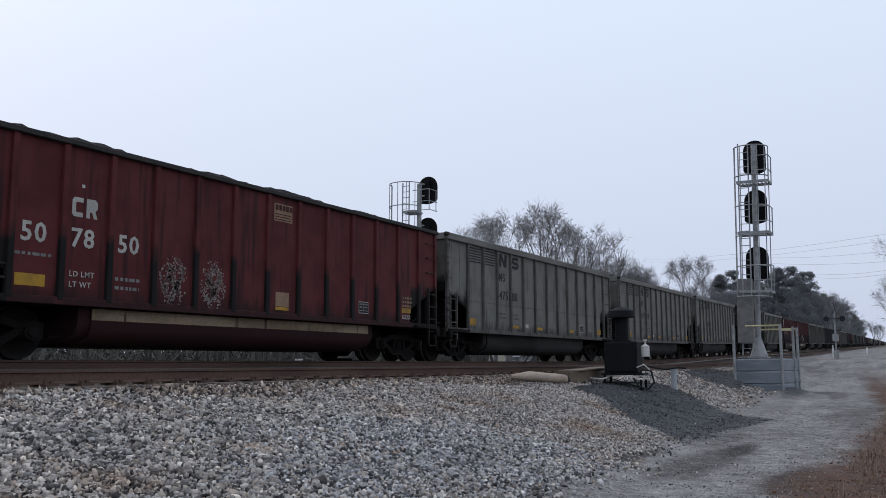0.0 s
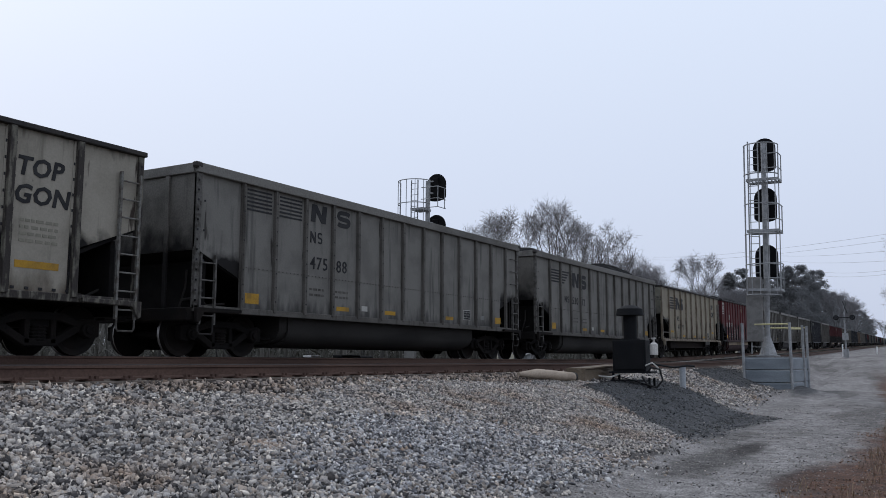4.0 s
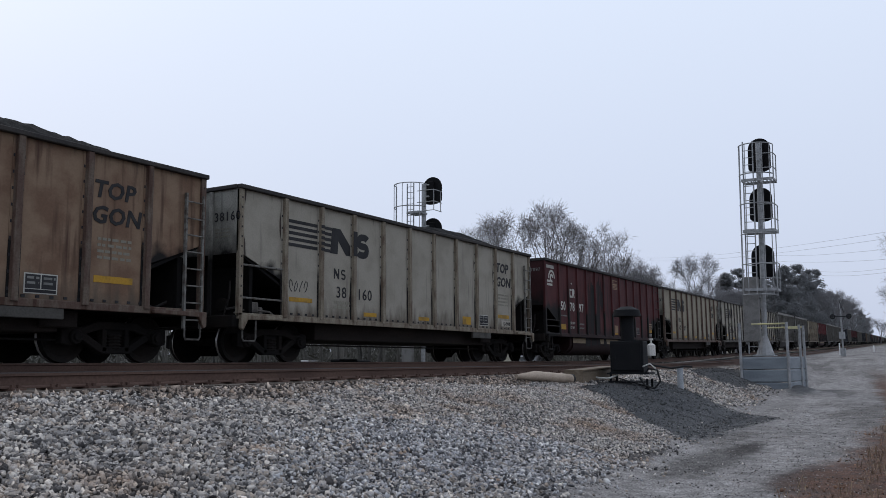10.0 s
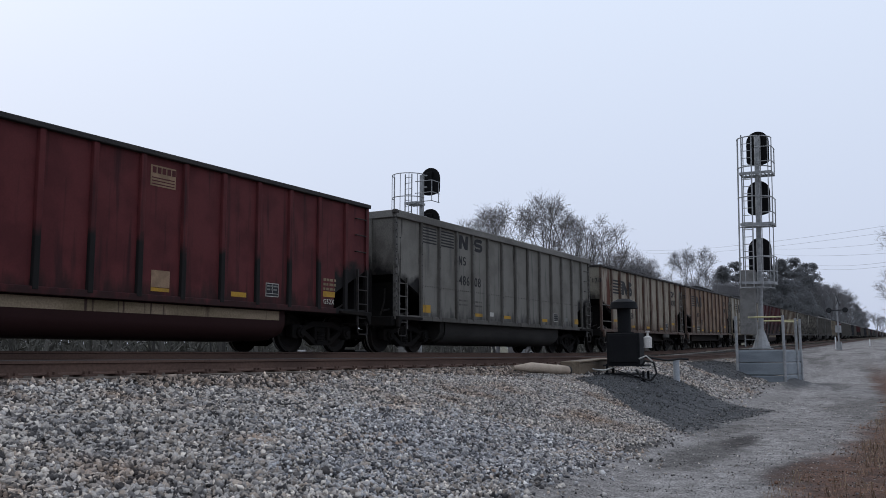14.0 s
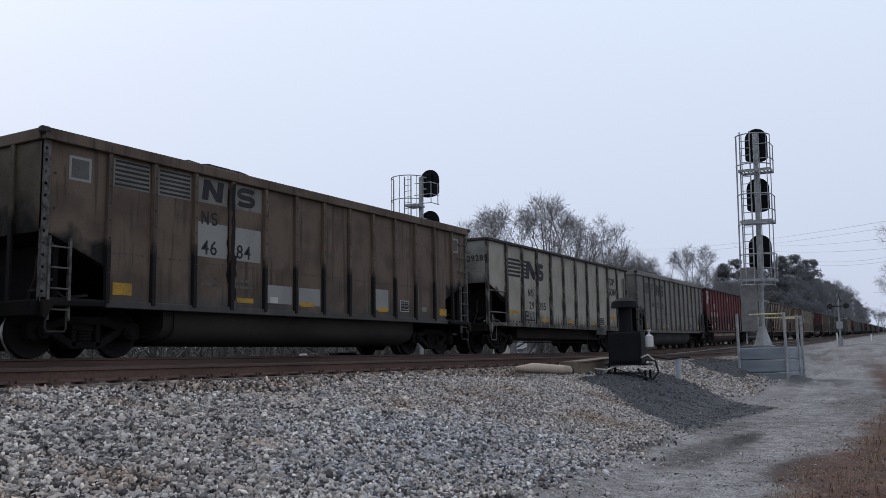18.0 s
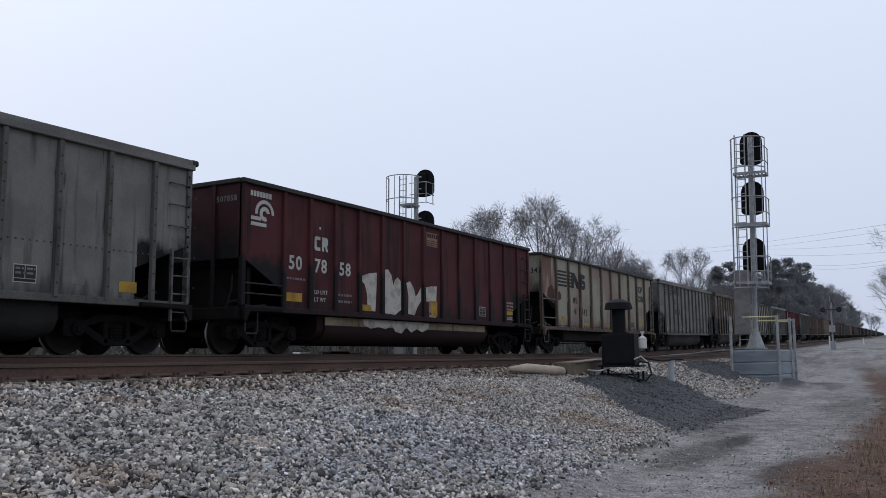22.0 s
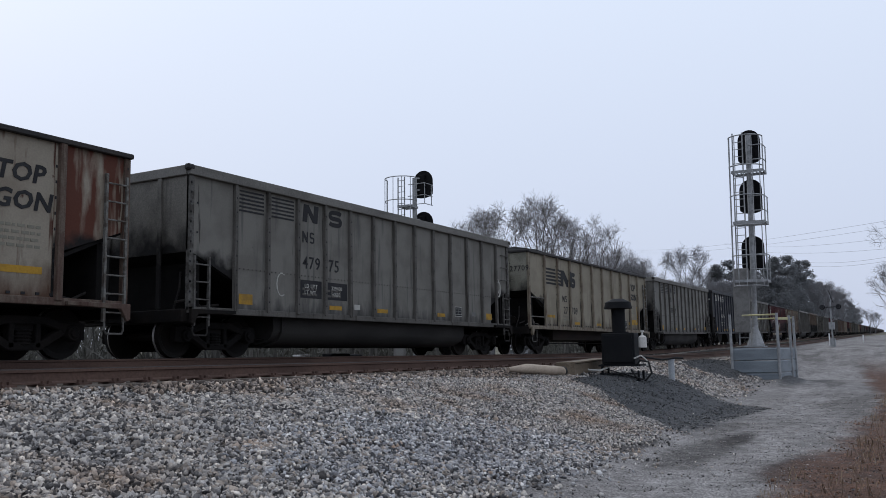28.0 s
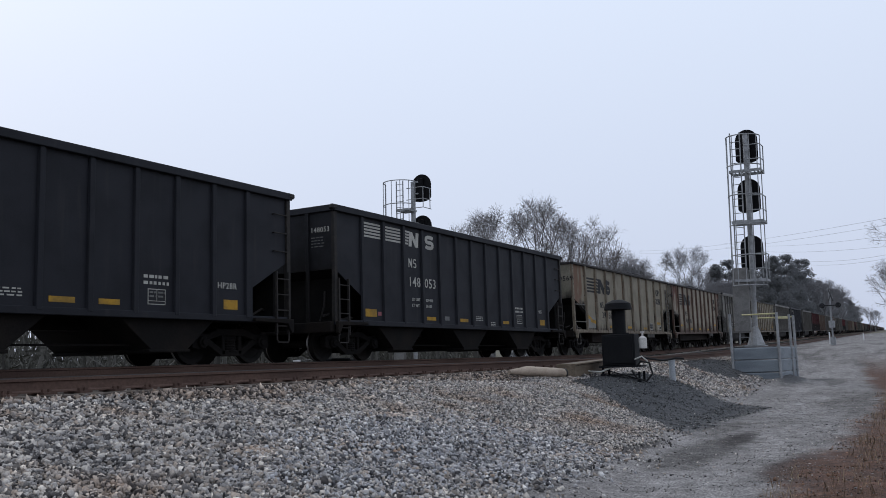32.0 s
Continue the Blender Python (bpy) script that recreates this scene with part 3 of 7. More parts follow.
def build_ground():
    xs = graded(-1200, 2600, [(-200, 100), (-40, 16), (-4, 4), (30, 0.45), (60, 1.0), (120, 4), (400, 20), (2600, 110)])
    ys = graded(-900, 1200, [(-60, 120), (-10, 10), (0, 1.0), (9.6, 0.3), (17, 0.65), (24, 1), (60, 6), (160, 20), (1200, 130)])
    verts = [(x, y + drift(x), ground_z(x, y + drift(x))) for x in xs for y in ys]
    k = len(ys)
    faces = [(i * k + j, (i + 1) * k + j, (i + 1) * k + j + 1, i * k + j + 1) for i in range(len(xs) - 1) for j in range(k - 1)]
    me = bpy.data.meshes.new("ground")
    me.from_pydata(verts, [], faces)
    me.polygons.foreach_set("use_smooth", [True] * len(faces))
    part("ground", me, M["ground"], None, "grey gravel ground with a dusty service road and brown verge", kind="structure", category="ground")


build_ground()
rng = np.random.default_rng(7)


def scatter(name, spots, size, material, label, flat=1.0, category="ballast", blocky=False):
    """Angular stones with shaken corners, all in one mesh: blocks where they lie close by, eight-sided shards elsewhere. spots: x, y, z rows."""
    n = len(spots)
    corner = np.array([(1, 0, 0), (-1, 0, 0), (0, 1, 0), (0, -1, 0), (0, 0, 1), (0, 0, -1)], float)
    tris = np.array([(0, 2, 4), (2, 1, 4), (1, 3, 4), (3, 0, 4), (2, 0, 5), (1, 2, 5), (3, 1, 5), (0, 3, 5)])
    if blocky:
        corner = np.array([(x, y, z) for x in (-1, 1) for y in (-1, 1) for z in (-1, 1)], float) * 0.68
        quads = [(0, 1, 3, 2), (4, 6, 7, 5), (0, 4, 5, 1), (2, 3, 7, 6), (0, 2, 6, 4), (1, 5, 7, 3)]
        tris = np.array([t for a, b, c, d in quads for t in ((a, b, c), (a, c, d))])
    m = len(corner)
    r = rng.uniform(*size, n)[:, None, None]
    shape = corner[None] + rng.uniform(-0.34, 0.34, (n, m, 3))
    shape *= rng.uniform(0.35, 1.45, (n, 1, 3)) * np.array([1, 1, flat])
    q = rng.normal(size=(n, 4))
    q /= np.linalg.norm(q, axis=1)[:, None]
    w, x, y, z = q.T
    rot = np.stack([np.stack([1 - 2 * (y * y + z * z), 2 * (x * y - z * w), 2 * (x * z + y * w)], -1),
                    np.stack([2 * (x * y + z * w), 1 - 2 * (x * x + z * z), 2 * (y * z - x * w)], -1),
                    np.stack([2 * (x * z - y * w), 2 * (y * z + x * w), 1 - 2 * (x * x + y * y)], -1)], 1)
    v = np.einsum("nij,nkj->nki", rot, shape * r) + np.asarray(spots)[:, None, :]
    f = (tris[None] + (np.arange(n) * m)[:, None, None]).reshape(-1, 3)
    me = bpy.data.meshes.new(name)
    me.vertices.add(n * m)
    me.vertices.foreach_set("co", v.reshape(-1))
    me.loops.add(len(f) * 3)
    me.loops.foreach_set("vertex_index", f.reshape(-1))
    me.polygons.add(len(f))
    me.polygons.foreach_set("loop_start", np.arange(len(f)) * 3)
    me.update(calc_edges=True)
    return part(name, me, material, None, label, kind="stuff", category=category)


def strewn(n, x0, x1, q0, q1, lift=0.0, pick=None):
    out = []
    xs = rng.uniform(x0, x1, n)
    us = rng.uniform(0, 1, n)
    for x, u in zip(xs, us):
        a = q0(x) if callable(q0) else q0
        q = a + (q1 - a) * u
        if pick and not pick(x, q):
            continue
        y = q + drift(x)
        out.append((x, y, ground_z(x, y) + lift))
    return out


def dark_zone(x, q):
    """The fan of fines below the cabinet, and the one on the bank before the mast."""
    k = 0.5 * noise.noise((x * 0.7, q * 1.1, 5)) + rng.uniform(-0.25, 0.25)
    fan = x - 1.12 * q - 0.9 * k > 11.2 and x + k < 25.0 and 4.25 < q - 0.3 * k and q < 7.9
    return fan or ((x - 36.8) / 4.0) ** 2 + ((q - 8.2) / 1.25) ** 2 + k < 0.9


def brown_zone(x, q):
    return q + 0.9 * noise.noise((x * 0.5, q, 9)) + rng.uniform(-0.25, 0.25) > 8.6


def thin_out(x, q):
    """Stones lie ever sparser past the foot of the bank."""
    return q > toe(x) + 0.25 * noise.noise((x * 0.8, q * 0.8, 4)) or rng.random() < 0.2 * math.exp((q - toe(x)) / 0.25)


def on_bank(x, q):
    return x > 0.56 * q - 0.3 and not dark_zone(x, q) and not brown_zone(x, q) and thin_out(x, q)


def fresh(x, q):
    """A stretch of newer, bluer stone on the face of the bank."""
    return ((x - 9.9) / 3.4) ** 2 + ((q - 5.3) / 1.6) ** 2 + 0.8 * noise.noise((x * 0.7, q * 0.7, 8)) + rng.uniform(-0.8, 0.8) < 0.8


NEAR = strewn(72000, 1.8, 12.4, lambda x: toe(x) - 0.8, 9.25, 0.012, on_bank)
NEW = [fresh(x, y) for x, y, z in NEAR]
scatter("ballast", [p for p, k in zip(NEAR, NEW) if not k], (0.013, 0.037), M["stone"], "pale grey crushed stone ballast on the bank", 0.72, blocky=True)
scatter("ballast", [p for p, k in zip(NEAR, NEW) if k], (0.013, 0.034), M["stone_blue"], "newer blue-grey crushed stone ballast on the bank", 0.72, blocky=True)
scatter("ballast", strewn(66000, 12.4, 21, lambda x: toe(x) - 0.8, 9.25, 0.008, on_bank), (0.014, 0.032), M["stone"], "pale grey crushed stone ballast along the bank", 0.75)
scatter("ballast", strewn(13000, 3.5, 26, 7.4, 9.3, 0.012, lambda x, q: not dark_zone(x, q) and brown_zone(x, q)),
        (0.022, 0.05), M["stone_brown"], "rust-dusted ballast along the rail", 0.8)
scatter("ballast", strewn(24000, 21, 46, lambda x: toe(x) - 0.6, 9.3, 0.01, lambda x, q: not dark_zone(x, q) and thin_out(x, q)),
        (0.024, 0.052), M["stone"], "grey crushed stone ballast further along the bank", 0.8)
scatter("spilled_fines", strewn(28000, 15, 41.5, 4.2, 9.4, 0.003, dark_zone), (0.01, 0.027), M["stone_dark"], "dark spilled stone fines heaped by the cabinet", 0.8)
scatter("road_gravel", strewn(13000, 7, 34, 0.8, 5.0, 0.0), (0.005, 0.014), M["stone_road"], "loose grey gravel on the service road", category="gravel")
scatter("road_gravel", strewn(1400, 8, 30, 1.6, 5.2, 0.002), (0.008, 0.02), M["stone"], "stray ballast stones on the service road", 0.7, category="gravel")
scatter("leaf_litter", strewn(16000, 8, 34, -2.2, 2.6, 0.004, lambda x, q: q + 1.0 * noise.noise((x * 0.5, q, 2)) < 1.75),
        (0.008, 0.024), M["leaf_litter"], "brown dead leaves beside the road", 0.15, "leaf litter")


def dead_grass():
    """Bent brown blades in loose tufts along the verge."""
    g = np.random.default_rng(21)
    verts, faces = [], []
    for _ in range(900):
        x, q = g.uniform(9, 44), g.uniform(-2.0, 2.1)
        if q + 0.9 * noise.noise((x * 0.5, q, 2)) > 1.6:
            continue
        y = q + drift(x)
        z = ground_z(x, y)
        for _ in range(int(g.integers(5, 14))):
            bx, by = x + g.normal(0, 0.07), y + g.normal(0, 0.07)
            a, h, w = g.uniform(0, 6.283), g.uniform(0.05, 0.2), g.uniform(0.002, 0.005)
            dx, dy, reach = math.cos(a), math.sin(a), h * g.uniform(0.4, 1.6)
            k = len(verts)
            verts += [(bx - dy * w, by + dx * w, z - 0.01), (bx + dy * w, by - dx * w, z - 0.01), (bx + dx * reach * 0.4 + dy * w, by + dy * reach * 0.4 - dx * w, z + h * 0.8),
                      (bx + dx * reach * 0.4 - dy * w, by + dy * reach * 0.4 + dx * w, z + h * 0.8), (bx + dx * reach, by + dy * reach, z + h * 0.75)]
            faces += [(k, k + 1, k + 2, k + 3), (k + 3, k + 2, k + 4)]
    me = bpy.data.meshes.new("dead_grass")
    me.from_pydata(verts, [], faces)
    part("dead_grass", me, M["dead_grass"], None, "dry brown grass tufts on the verge", kind="stuff", category="grass")


dead_grass()
scatter("ballast", strewn(7000, -1.5, 30, 9.7, 13.6, 0.0), (0.03, 0.05), M["stone_brown"], "brown-dusted ballast between the rails")


# ---- tracks ----
RAIL = [(-0.07, -0.175), (0.07, -0.175), (0.07, -0.16), (0.012, -0.14), (0.012, -0.045), (0.036, -0.035), (0.036, -0.004), (0.028, 0.0),
        (-0.028, 0.0), (-0.036, -0.004), (-0.036, -0.035), (-0.012, -0.045), (-0.012, -0.14), (-0.07, -0.16)]
STATIONS = graded(-520, 2400, [(28, 109.6), (60, 2.0), (120, 10), (2400, 190)])


def swept(section, yc, z0, xs):
    s = Shape()
    n = len(section)
    for x in xs:
        s.v += [on_line(x, yc + a, z0 + b) for a, b in section]
    for i in range(len(xs) - 1):
        s.f += [(i * n + j, i * n + (j + 1) % n, (i + 1) * n + (j + 1) % n, (i + 1) * n + j) for j in range(n)]
    return s


def build_track(name, yc, z0, ties_from, ties_to, label):
    t = empty(name, None, label=label, kind="structure", category="railway track")
    for side in (-1, 1):
        part("rail", swept(RAIL, yc + side * 0.7535, z0, STATIONS), M["rail"], t, "rusty brown steel rail")
        head = [(-0.034, -0.002), (0.034, -0.002), (0.03, 0.003), (-0.03, 0.003)]
        part("rail_head", swept(head, yc + side * 0.7535, z0, STATIONS), M["rail_head"], t, "worn running surface")
    tie = Shape().box(-0.115, 0.115, -1.295, 1.295, -0.38, -0.2).mesh("tie", bevel=0.012)
    plate = Shape().box(-0.09, 0.09, -0.16, 0.16, -0.2, -0.174).mesh("tie_plate")
    spike = Shape().box(-0.06, -0.02, -0.105, -0.06, -0.2, -0.135).box(0.02, 0.06, -0.105, -0.06, -0.2, -0.135).mesh("spike")
    x = ties_from
    k = 0
    while x < ties_to:
        rz = math.degrees(math.atan(TURN)) if x > BEND1 else 0
        px, py, pz = on_line(x, yc, z0)
        ob = part("tie", tie, M["tie"], t, m=pose(px, py, pz, 0, 0, rz + random.uniform(-0.8, 0.8)))
        if yc == YN and -2 < x < 30:
            part("tie_plate", plate, M["rail"], ob, m=pose(0, -0.7535, 0))
            part("spike", spike, M["rail"], ob, m=pose(0, -0.7535, 0))
        x += 0.52
        k += 1
    return t


build_track("track_near", YN, -0.145, -3.0, 62.0, "empty near railway track of rusty rails on dark ties")
build_track("track_far", YC, 0.0, 2.0, 45.0, "railway track under the passing coal train")

# ---- cached lettering ----
WORDS = {"TOP", "GON", "H65", "HP28R", "LD LMT", "LT WT", "229400", "56600", "G52X", "G-908"}
CARS = {
    0: ("tub_red", "50 78 50", "oxide"), 1: ("ribbed", "44 593", "cream"), 2: ("tub_wave", "530 12", "grey"), 3: ("tub_bar", "475 88", "grey"),
    4: ("ribbed", "31 863", "white"), 5: ("ribbed", "32 396", "white"), 6: ("ribbed", "42 107", "cream"), 7: ("tub_red", "50 78 97", "maroon"),
    8: ("ribbed", "38 160", "white"), 9: ("ribbed", "21 452", "tan"), 10: ("ribbed", "31 138", "rusty"), 11: ("tub_bar", "486 08", "greyer"),
    12: ("tub_red", "50 78 74", "oxide"), 13: ("tub_wave", "523 60", "greyer"), 14: ("ribbed", "29 285", "white"), 15: ("tub_bar", "46 84", "brown"),
    16: ("tub_bar", "482 40", "grey"), 17: ("ribbed", "41 342", "pinkish"), 18: ("tub_red", "50 78 58", "maroon"), 19: ("tub_wave", "526 28", "grey"),
    20: ("hopper", "146 946", "black"), 21: ("tub_bar", "479 39", "grey"), 22: ("ribbed", "27 709", "cream"), 23: ("tub_bar", "479 75", "greyer"),
    24: ("ribbed", "40 598", "rusty"), 25: ("ribbed", "39 569", "cream_end"), 26: ("hopper", "148 053", "black"), 27: ("hopper", "", "black"),
}
for spec in CARS.values():
    WORDS.update(spec[1].split())
    if spec[1]:
        WORDS.add(spec[1].replace(" ", ""))


BOLD = {w for spec in CARS.values() if spec[0] == "tub_red" for w in spec[1].split()}


def letter_meshes(words):
    made = {}
    for w in sorted(words):
        cu = bpy.data.curves.new("lettering", "FONT")
        cu.body, cu.size, cu.align_x, cu.offset, cu.space_character = w, 1.0, "LEFT", 0.003, 1.12
        if w in ("TOP", "GON"):
            cu.offset, cu.shear, cu.space_character = 0.028, 0.16, 1.05
        elif w in BOLD:
            cu.offset = 0.02
        cu.resolution_u = 2
        cu.extrude = 0.004
        made[w] = new("lettering", cu)
    deps = bpy.context.evaluated_depsgraph_get()
    out = {}
    for w, ob in made.items():
        bm = bmesh.new()
        bm.from_mesh(bpy.data.meshes.new_from_object(ob.evaluated_get(deps)))
        bmesh.ops.remove_doubles(bm, verts=bm.verts, dist=0.0005)
        out[w] = []
        left = set(bm.verts)
        while left:
            island, edge = set(), [min(left, key=lambda v: v.co.x)]
            while edge:
                v = edge.pop()
                if v not in island:
                    island.add(v)
                    edge += [e.other_vert(v) for e in v.link_edges]
            left -= island
            order = {v: i for i, v in enumerate(island)}
            me = bpy.data.meshes.new("glyph")
            me.from_pydata([tuple(v.co) for v in order], [], [[order[v] for v in f.verts] for f in bm.faces if f.verts[0] in island])
            out[w].append(me)
        bm.free()
    for ob in made.values():
        cu = ob.data
        bpy.data.objects.remove(ob)
        bpy.data.curves.remove(cu)
    return out


LETTERS = letter_meshes(WORDS)


# ---- coal cars: x along the car from its rear end, near side at -y, z from the rail head ----
HALF = 1.52
CACHE = {}


def cached(key, make):
    if key not in CACHE:
        CACHE[key] = make()
    return CACHE[key]


def wheelset_mesh():
    s = Shape()
    for side in (-1, 1):
        y = side * 0.72
        n = 20
        ring = [(math.cos(2 * math.pi * i / n), math.sin(2 * math.pi * i / n)) for i in range(n)]
        rows = [(0.10, y + side * 0.075), (0.13, y + side * 0.05), (0.34, y + side * 0.03), (0.385, y + side * 0.065), (0.45, y + side * 0.07),
                (0.457, y - side * 0.04), (0.482, y - side * 0.05), (0.478, y - side * 0.075), (0.38, y - side * 0.07), (0.10, y - side * 0.06)]
        k = len(s.v)
        for r, yy in rows:
            s.v += [(r * c, yy, r * d) for c, d in ring]
        for a in range(len(rows) - 1):
            s.f += [(k + a * n + i, k + a * n + (i + 1) % n, k + (a + 1) * n + (i + 1) % n, k + (a + 1) * n + i) for i in range(n)]
        s.f.append(tuple(k + i for i in range(n)))
        s.f.append(tuple(k + (len(rows) - 1) * n + i for i in range(n)))
    s.rod((0, -1.0, 0), (0, 1.0, 0), 0.085, 10)
    me = s.mesh("wheelset", smooth=True)
    me.materials.append(None)
    me.materials.append(M["tread"])
    for p in me.polygons:
        if math.hypot(p.center.x, p.center.z) > 0.448:
            p.material_index = 1
    return me


def sideframe_mesh():
    s = Shape()
    top = [(-1.16, 0.62), (-1.02, 0.66), (-0.72, 0.62), (-0.42, 0.74), (0.42, 0.74), (0.72, 0.62), (1.02, 0.66), (1.16, 0.62), (1.16, 0.34),
           (0.98, 0.30), (0.80, 0.36), (0.70, 0.50), (0.34, 0.60), (-0.34, 0.60), (-0.70, 0.50), (-0.80, 0.36), (-0.98, 0.30), (-1.16, 0.34)]
    s.prism(top, -0.09, 0.09)
    low = [(-0.82, 0.46), (-0.30, 0.16), (0.30, 0.16), (0.82, 0.46), (0.72, 0.56), (0.26, 0.29), (-0.26, 0.29), (-0.72, 0.56)]
    s.prism(low, -0.08, 0.08)
    s.box(-0.30, -0.20, -0.08, 0.08, 0.20, 0.64)
    s.box(0.20, 0.30, -0.08, 0.08, 0.20, 0.64)
    for x in (-0.89, 0.89):
        s.rod((x, -0.16, 0.457), (x, 0.1, 0.457), 0.13, 12)
        s.rod((x, -0.2, 0.457), (x, -0.16, 0.457), 0.08, 8)
    return s.mesh("side_frame", bevel=0.012)


def spring_mesh():
    """A nest of coil springs as one ribbed column."""
    s = Shape()
    n, rows = 10, 11
    for k in range(rows):
        rad = 0.15 if k % 2 else 0.12
        s.v += [(rad * 1.2 * math.cos(6.28319 * i / n), rad * 0.7 * math.sin(6.28319 * i / n), 0.24 + 0.028 * k) for i in range(n)]
    s.f += [(k * n + i, k * n + (i + 1) % n, (k + 1) * n + (i + 1) % n, (k + 1) * n + i) for k in range(rows - 1) for i in range(n)]
    return s.mesh("spring_nest")


def truck(car, x):
    t = part("truck", cached("bolster", lambda: Shape().box(-0.2, 0.2, -1.02, 1.02, 0.48, 0.66).box(-0.35, 0.35, -0.3, 0.3, 0.66, 0.86).mesh("bolster", bevel=0.02)),
             M["truck"], car, m=pose(x, 0, 0))
    for side in (-1, 1):
        part("side_frame", cached("side_frame", sideframe_mesh), M["truck"], t, m=pose(0, side * 1.0, 0, 0, 0, 0 if side < 0 else 180))
        part("spring_nest", cached("springs", spring_mesh), M["truck"], t, m=pose(0, side * 1.0, 0))
    for k in (-1, 1):
        w = part("wheelset", cached("wheelset", wheelset_mesh), M["wheel"], t, m=pose(k * 0.89, 0, 0.457))
        w["axle"] = k
    return t


def coupler_mesh(sign):
    s = Shape()
    s.box(0, sign * 0.45, -0.09, 0.09, 0.75, 0.95)
    s.prism([(sign * 0.42, -0.14), (sign * 0.72, -0.12), (sign * 0.72, 0.02), (sign * 0.60, 0.04), (sign * 0.58, 0.16), (sign * 0.42, 0.14)], 0.70, 0.99, "z")
    return s.mesh("coupler", bevel=0.015)


def ladder_mesh(h0, h1, w, rungs):
    s = Shape()
    s.box(-w / 2 - 0.022, -w / 2 + 0.022, -0.03, 0.03, h0, h1).box(w / 2 - 0.022, w / 2 + 0.022, -0.03, 0.03, h0, h1)
    for i in range(rungs):
        z = h0 + (h1 - h0) * (i + 0.5) / rungs
        s.rod((-w / 2, -0.02, z), (w / 2, -0.02, z), 0.016, 6)
    return s.mesh("ladder")


def body_mesh(length, zs, zt, bay, z_end, z_in, half):
    """Two side sheets whose end bays are cut along the slope sheets, and the upper end walls."""
    s = Shape()
    side = [(bay, zs), (length - bay, zs), (length - bay, z_in), (length, z_end), (length, zt), (0, zt), (0, z_end), (bay, z_in)]
    for y0, y1 in ((-half, -half + 0.03), (half - 0.03, half)):
        s.prism(side, y0, y1)
    return s.mesh("body")


def slope_parts(car, length, zs, z_end, half, bulk):
    """Sloping end sheets and the flat floor, blackened by coal; added black sheets close the end bays."""
    run = 2.9
    for a, b in ((0.03, 1), (length - 0.03, -1)):
        part("slope_sheet", cached(("slope", length, zs, b), lambda: Shape().prism([(a, z_end + 0.02), (a, z_end - 0.05), (a + b * run, zs - 0.05), (a + b * run, zs + 0.02)], -half + 0.04, half - 0.04).mesh("slope_sheet")),
             M["soot"], car, "coal-blackened sloping floor sheet")
        # added sheet, only there to keep the open end bay dark
        part("bulkhead", cached(("bulkhead", length, zs, b), lambda: Shape().box(min(a + b * bulk, a + b * (bulk + 0.1)), max(a + b * bulk, a + b * (bulk + 0.1)), -half + 0.1, half - 0.1, zs, z_end - 0.1 - 0.45 * bulk).mesh("bulkhead")),
             M["soot"], car, "added black sheet closing the end bay")
    part("floor_sheet", cached(("floor", length, zs), lambda: Shape().box(run, length - run, -half + 0.04, half - 0.04, zs - 0.04, zs + 0.02).mesh("floor_sheet")), M["soot"], car)


def coal_mesh(length, half, zt, seed):
    """A heaped load with two humps, seen as a lumpy edge over the top chord."""
    r = random.Random(seed)
    nx, ny = 96, 9
    s = Shape()
    hump, peak = r.uniform(0.18, 0.34), r.uniform(0.25, 0.8)
    hump, peak = {0: (0.4, 0.6), 2: (0.5, 0.66), 6: (0.16, 0.85), 8: (0.4, 0.68), 9: (0.4, 0.72)}.get(seed, (hump, peak))
    ph = r.uniform(0, 6)
    for i in range(nx + 1):
        x = 0.15 + (length - 0.3) * i / nx
        u = i / nx
        along = min(1, u / 0.12, (1 - u) / 0.12) ** 0.7
        lump = 0.55 + 0.3 * math.sin(u * 9 + ph) + 0.4 * math.exp(-((u - peak) / 0.28) ** 2) + r.uniform(-0.06, 0.06)
        if seed == 0:
            lump = 0.96 + 0.06 * math.sin(u * 13) + 0.06 * math.sin(u * 31) + r.uniform(-0.05, 0.05)
        for j in range(ny + 1):
            w = -1 + 2 * j / ny
            z = zt - 0.18 + along * (0.05 + (hump + 0.14) * (1 - w * w) * lump) + r.uniform(-0.025, 0.025)
            s.v.append((x, w * (half - 0.05), z))
    for i in range(nx):
        for j in range(ny):
            a = i * (ny + 1) + j
            s.f.append((a, a + ny + 1, a + ny + 2, a + 1))
    return s.mesh("coal_load")


def bars(rows, t=0.006):
    """Flat painted bars (x0, x1, z0, z1) as thin proud plates on a side whose face is at y = 0."""
    s = Shape()
    for x0, x1, z0, z1 in rows:
        s.box(x0, x1, -t, 0, z0, z1)
    return s


def slanted(polys, t=0.006):
    s = Shape()
    for pts in polys:
        s.prism(pts, -t, 0)
    return s


def mark_n(x, z, w, h, lean=0.12, bold=0.3):
    """First half of the railway's mark: one leaning zigzag outline."""
    k = w * bold
    pts = [(0, 0), (k, 0), (k, h * 0.58), (w - k, 0), (w, 0), (w, h), (w - k, h), (w - k, h * 0.42), (k, h), (0, h)]
    return [(x + a + lean * b, z + b) for a, b in pts]


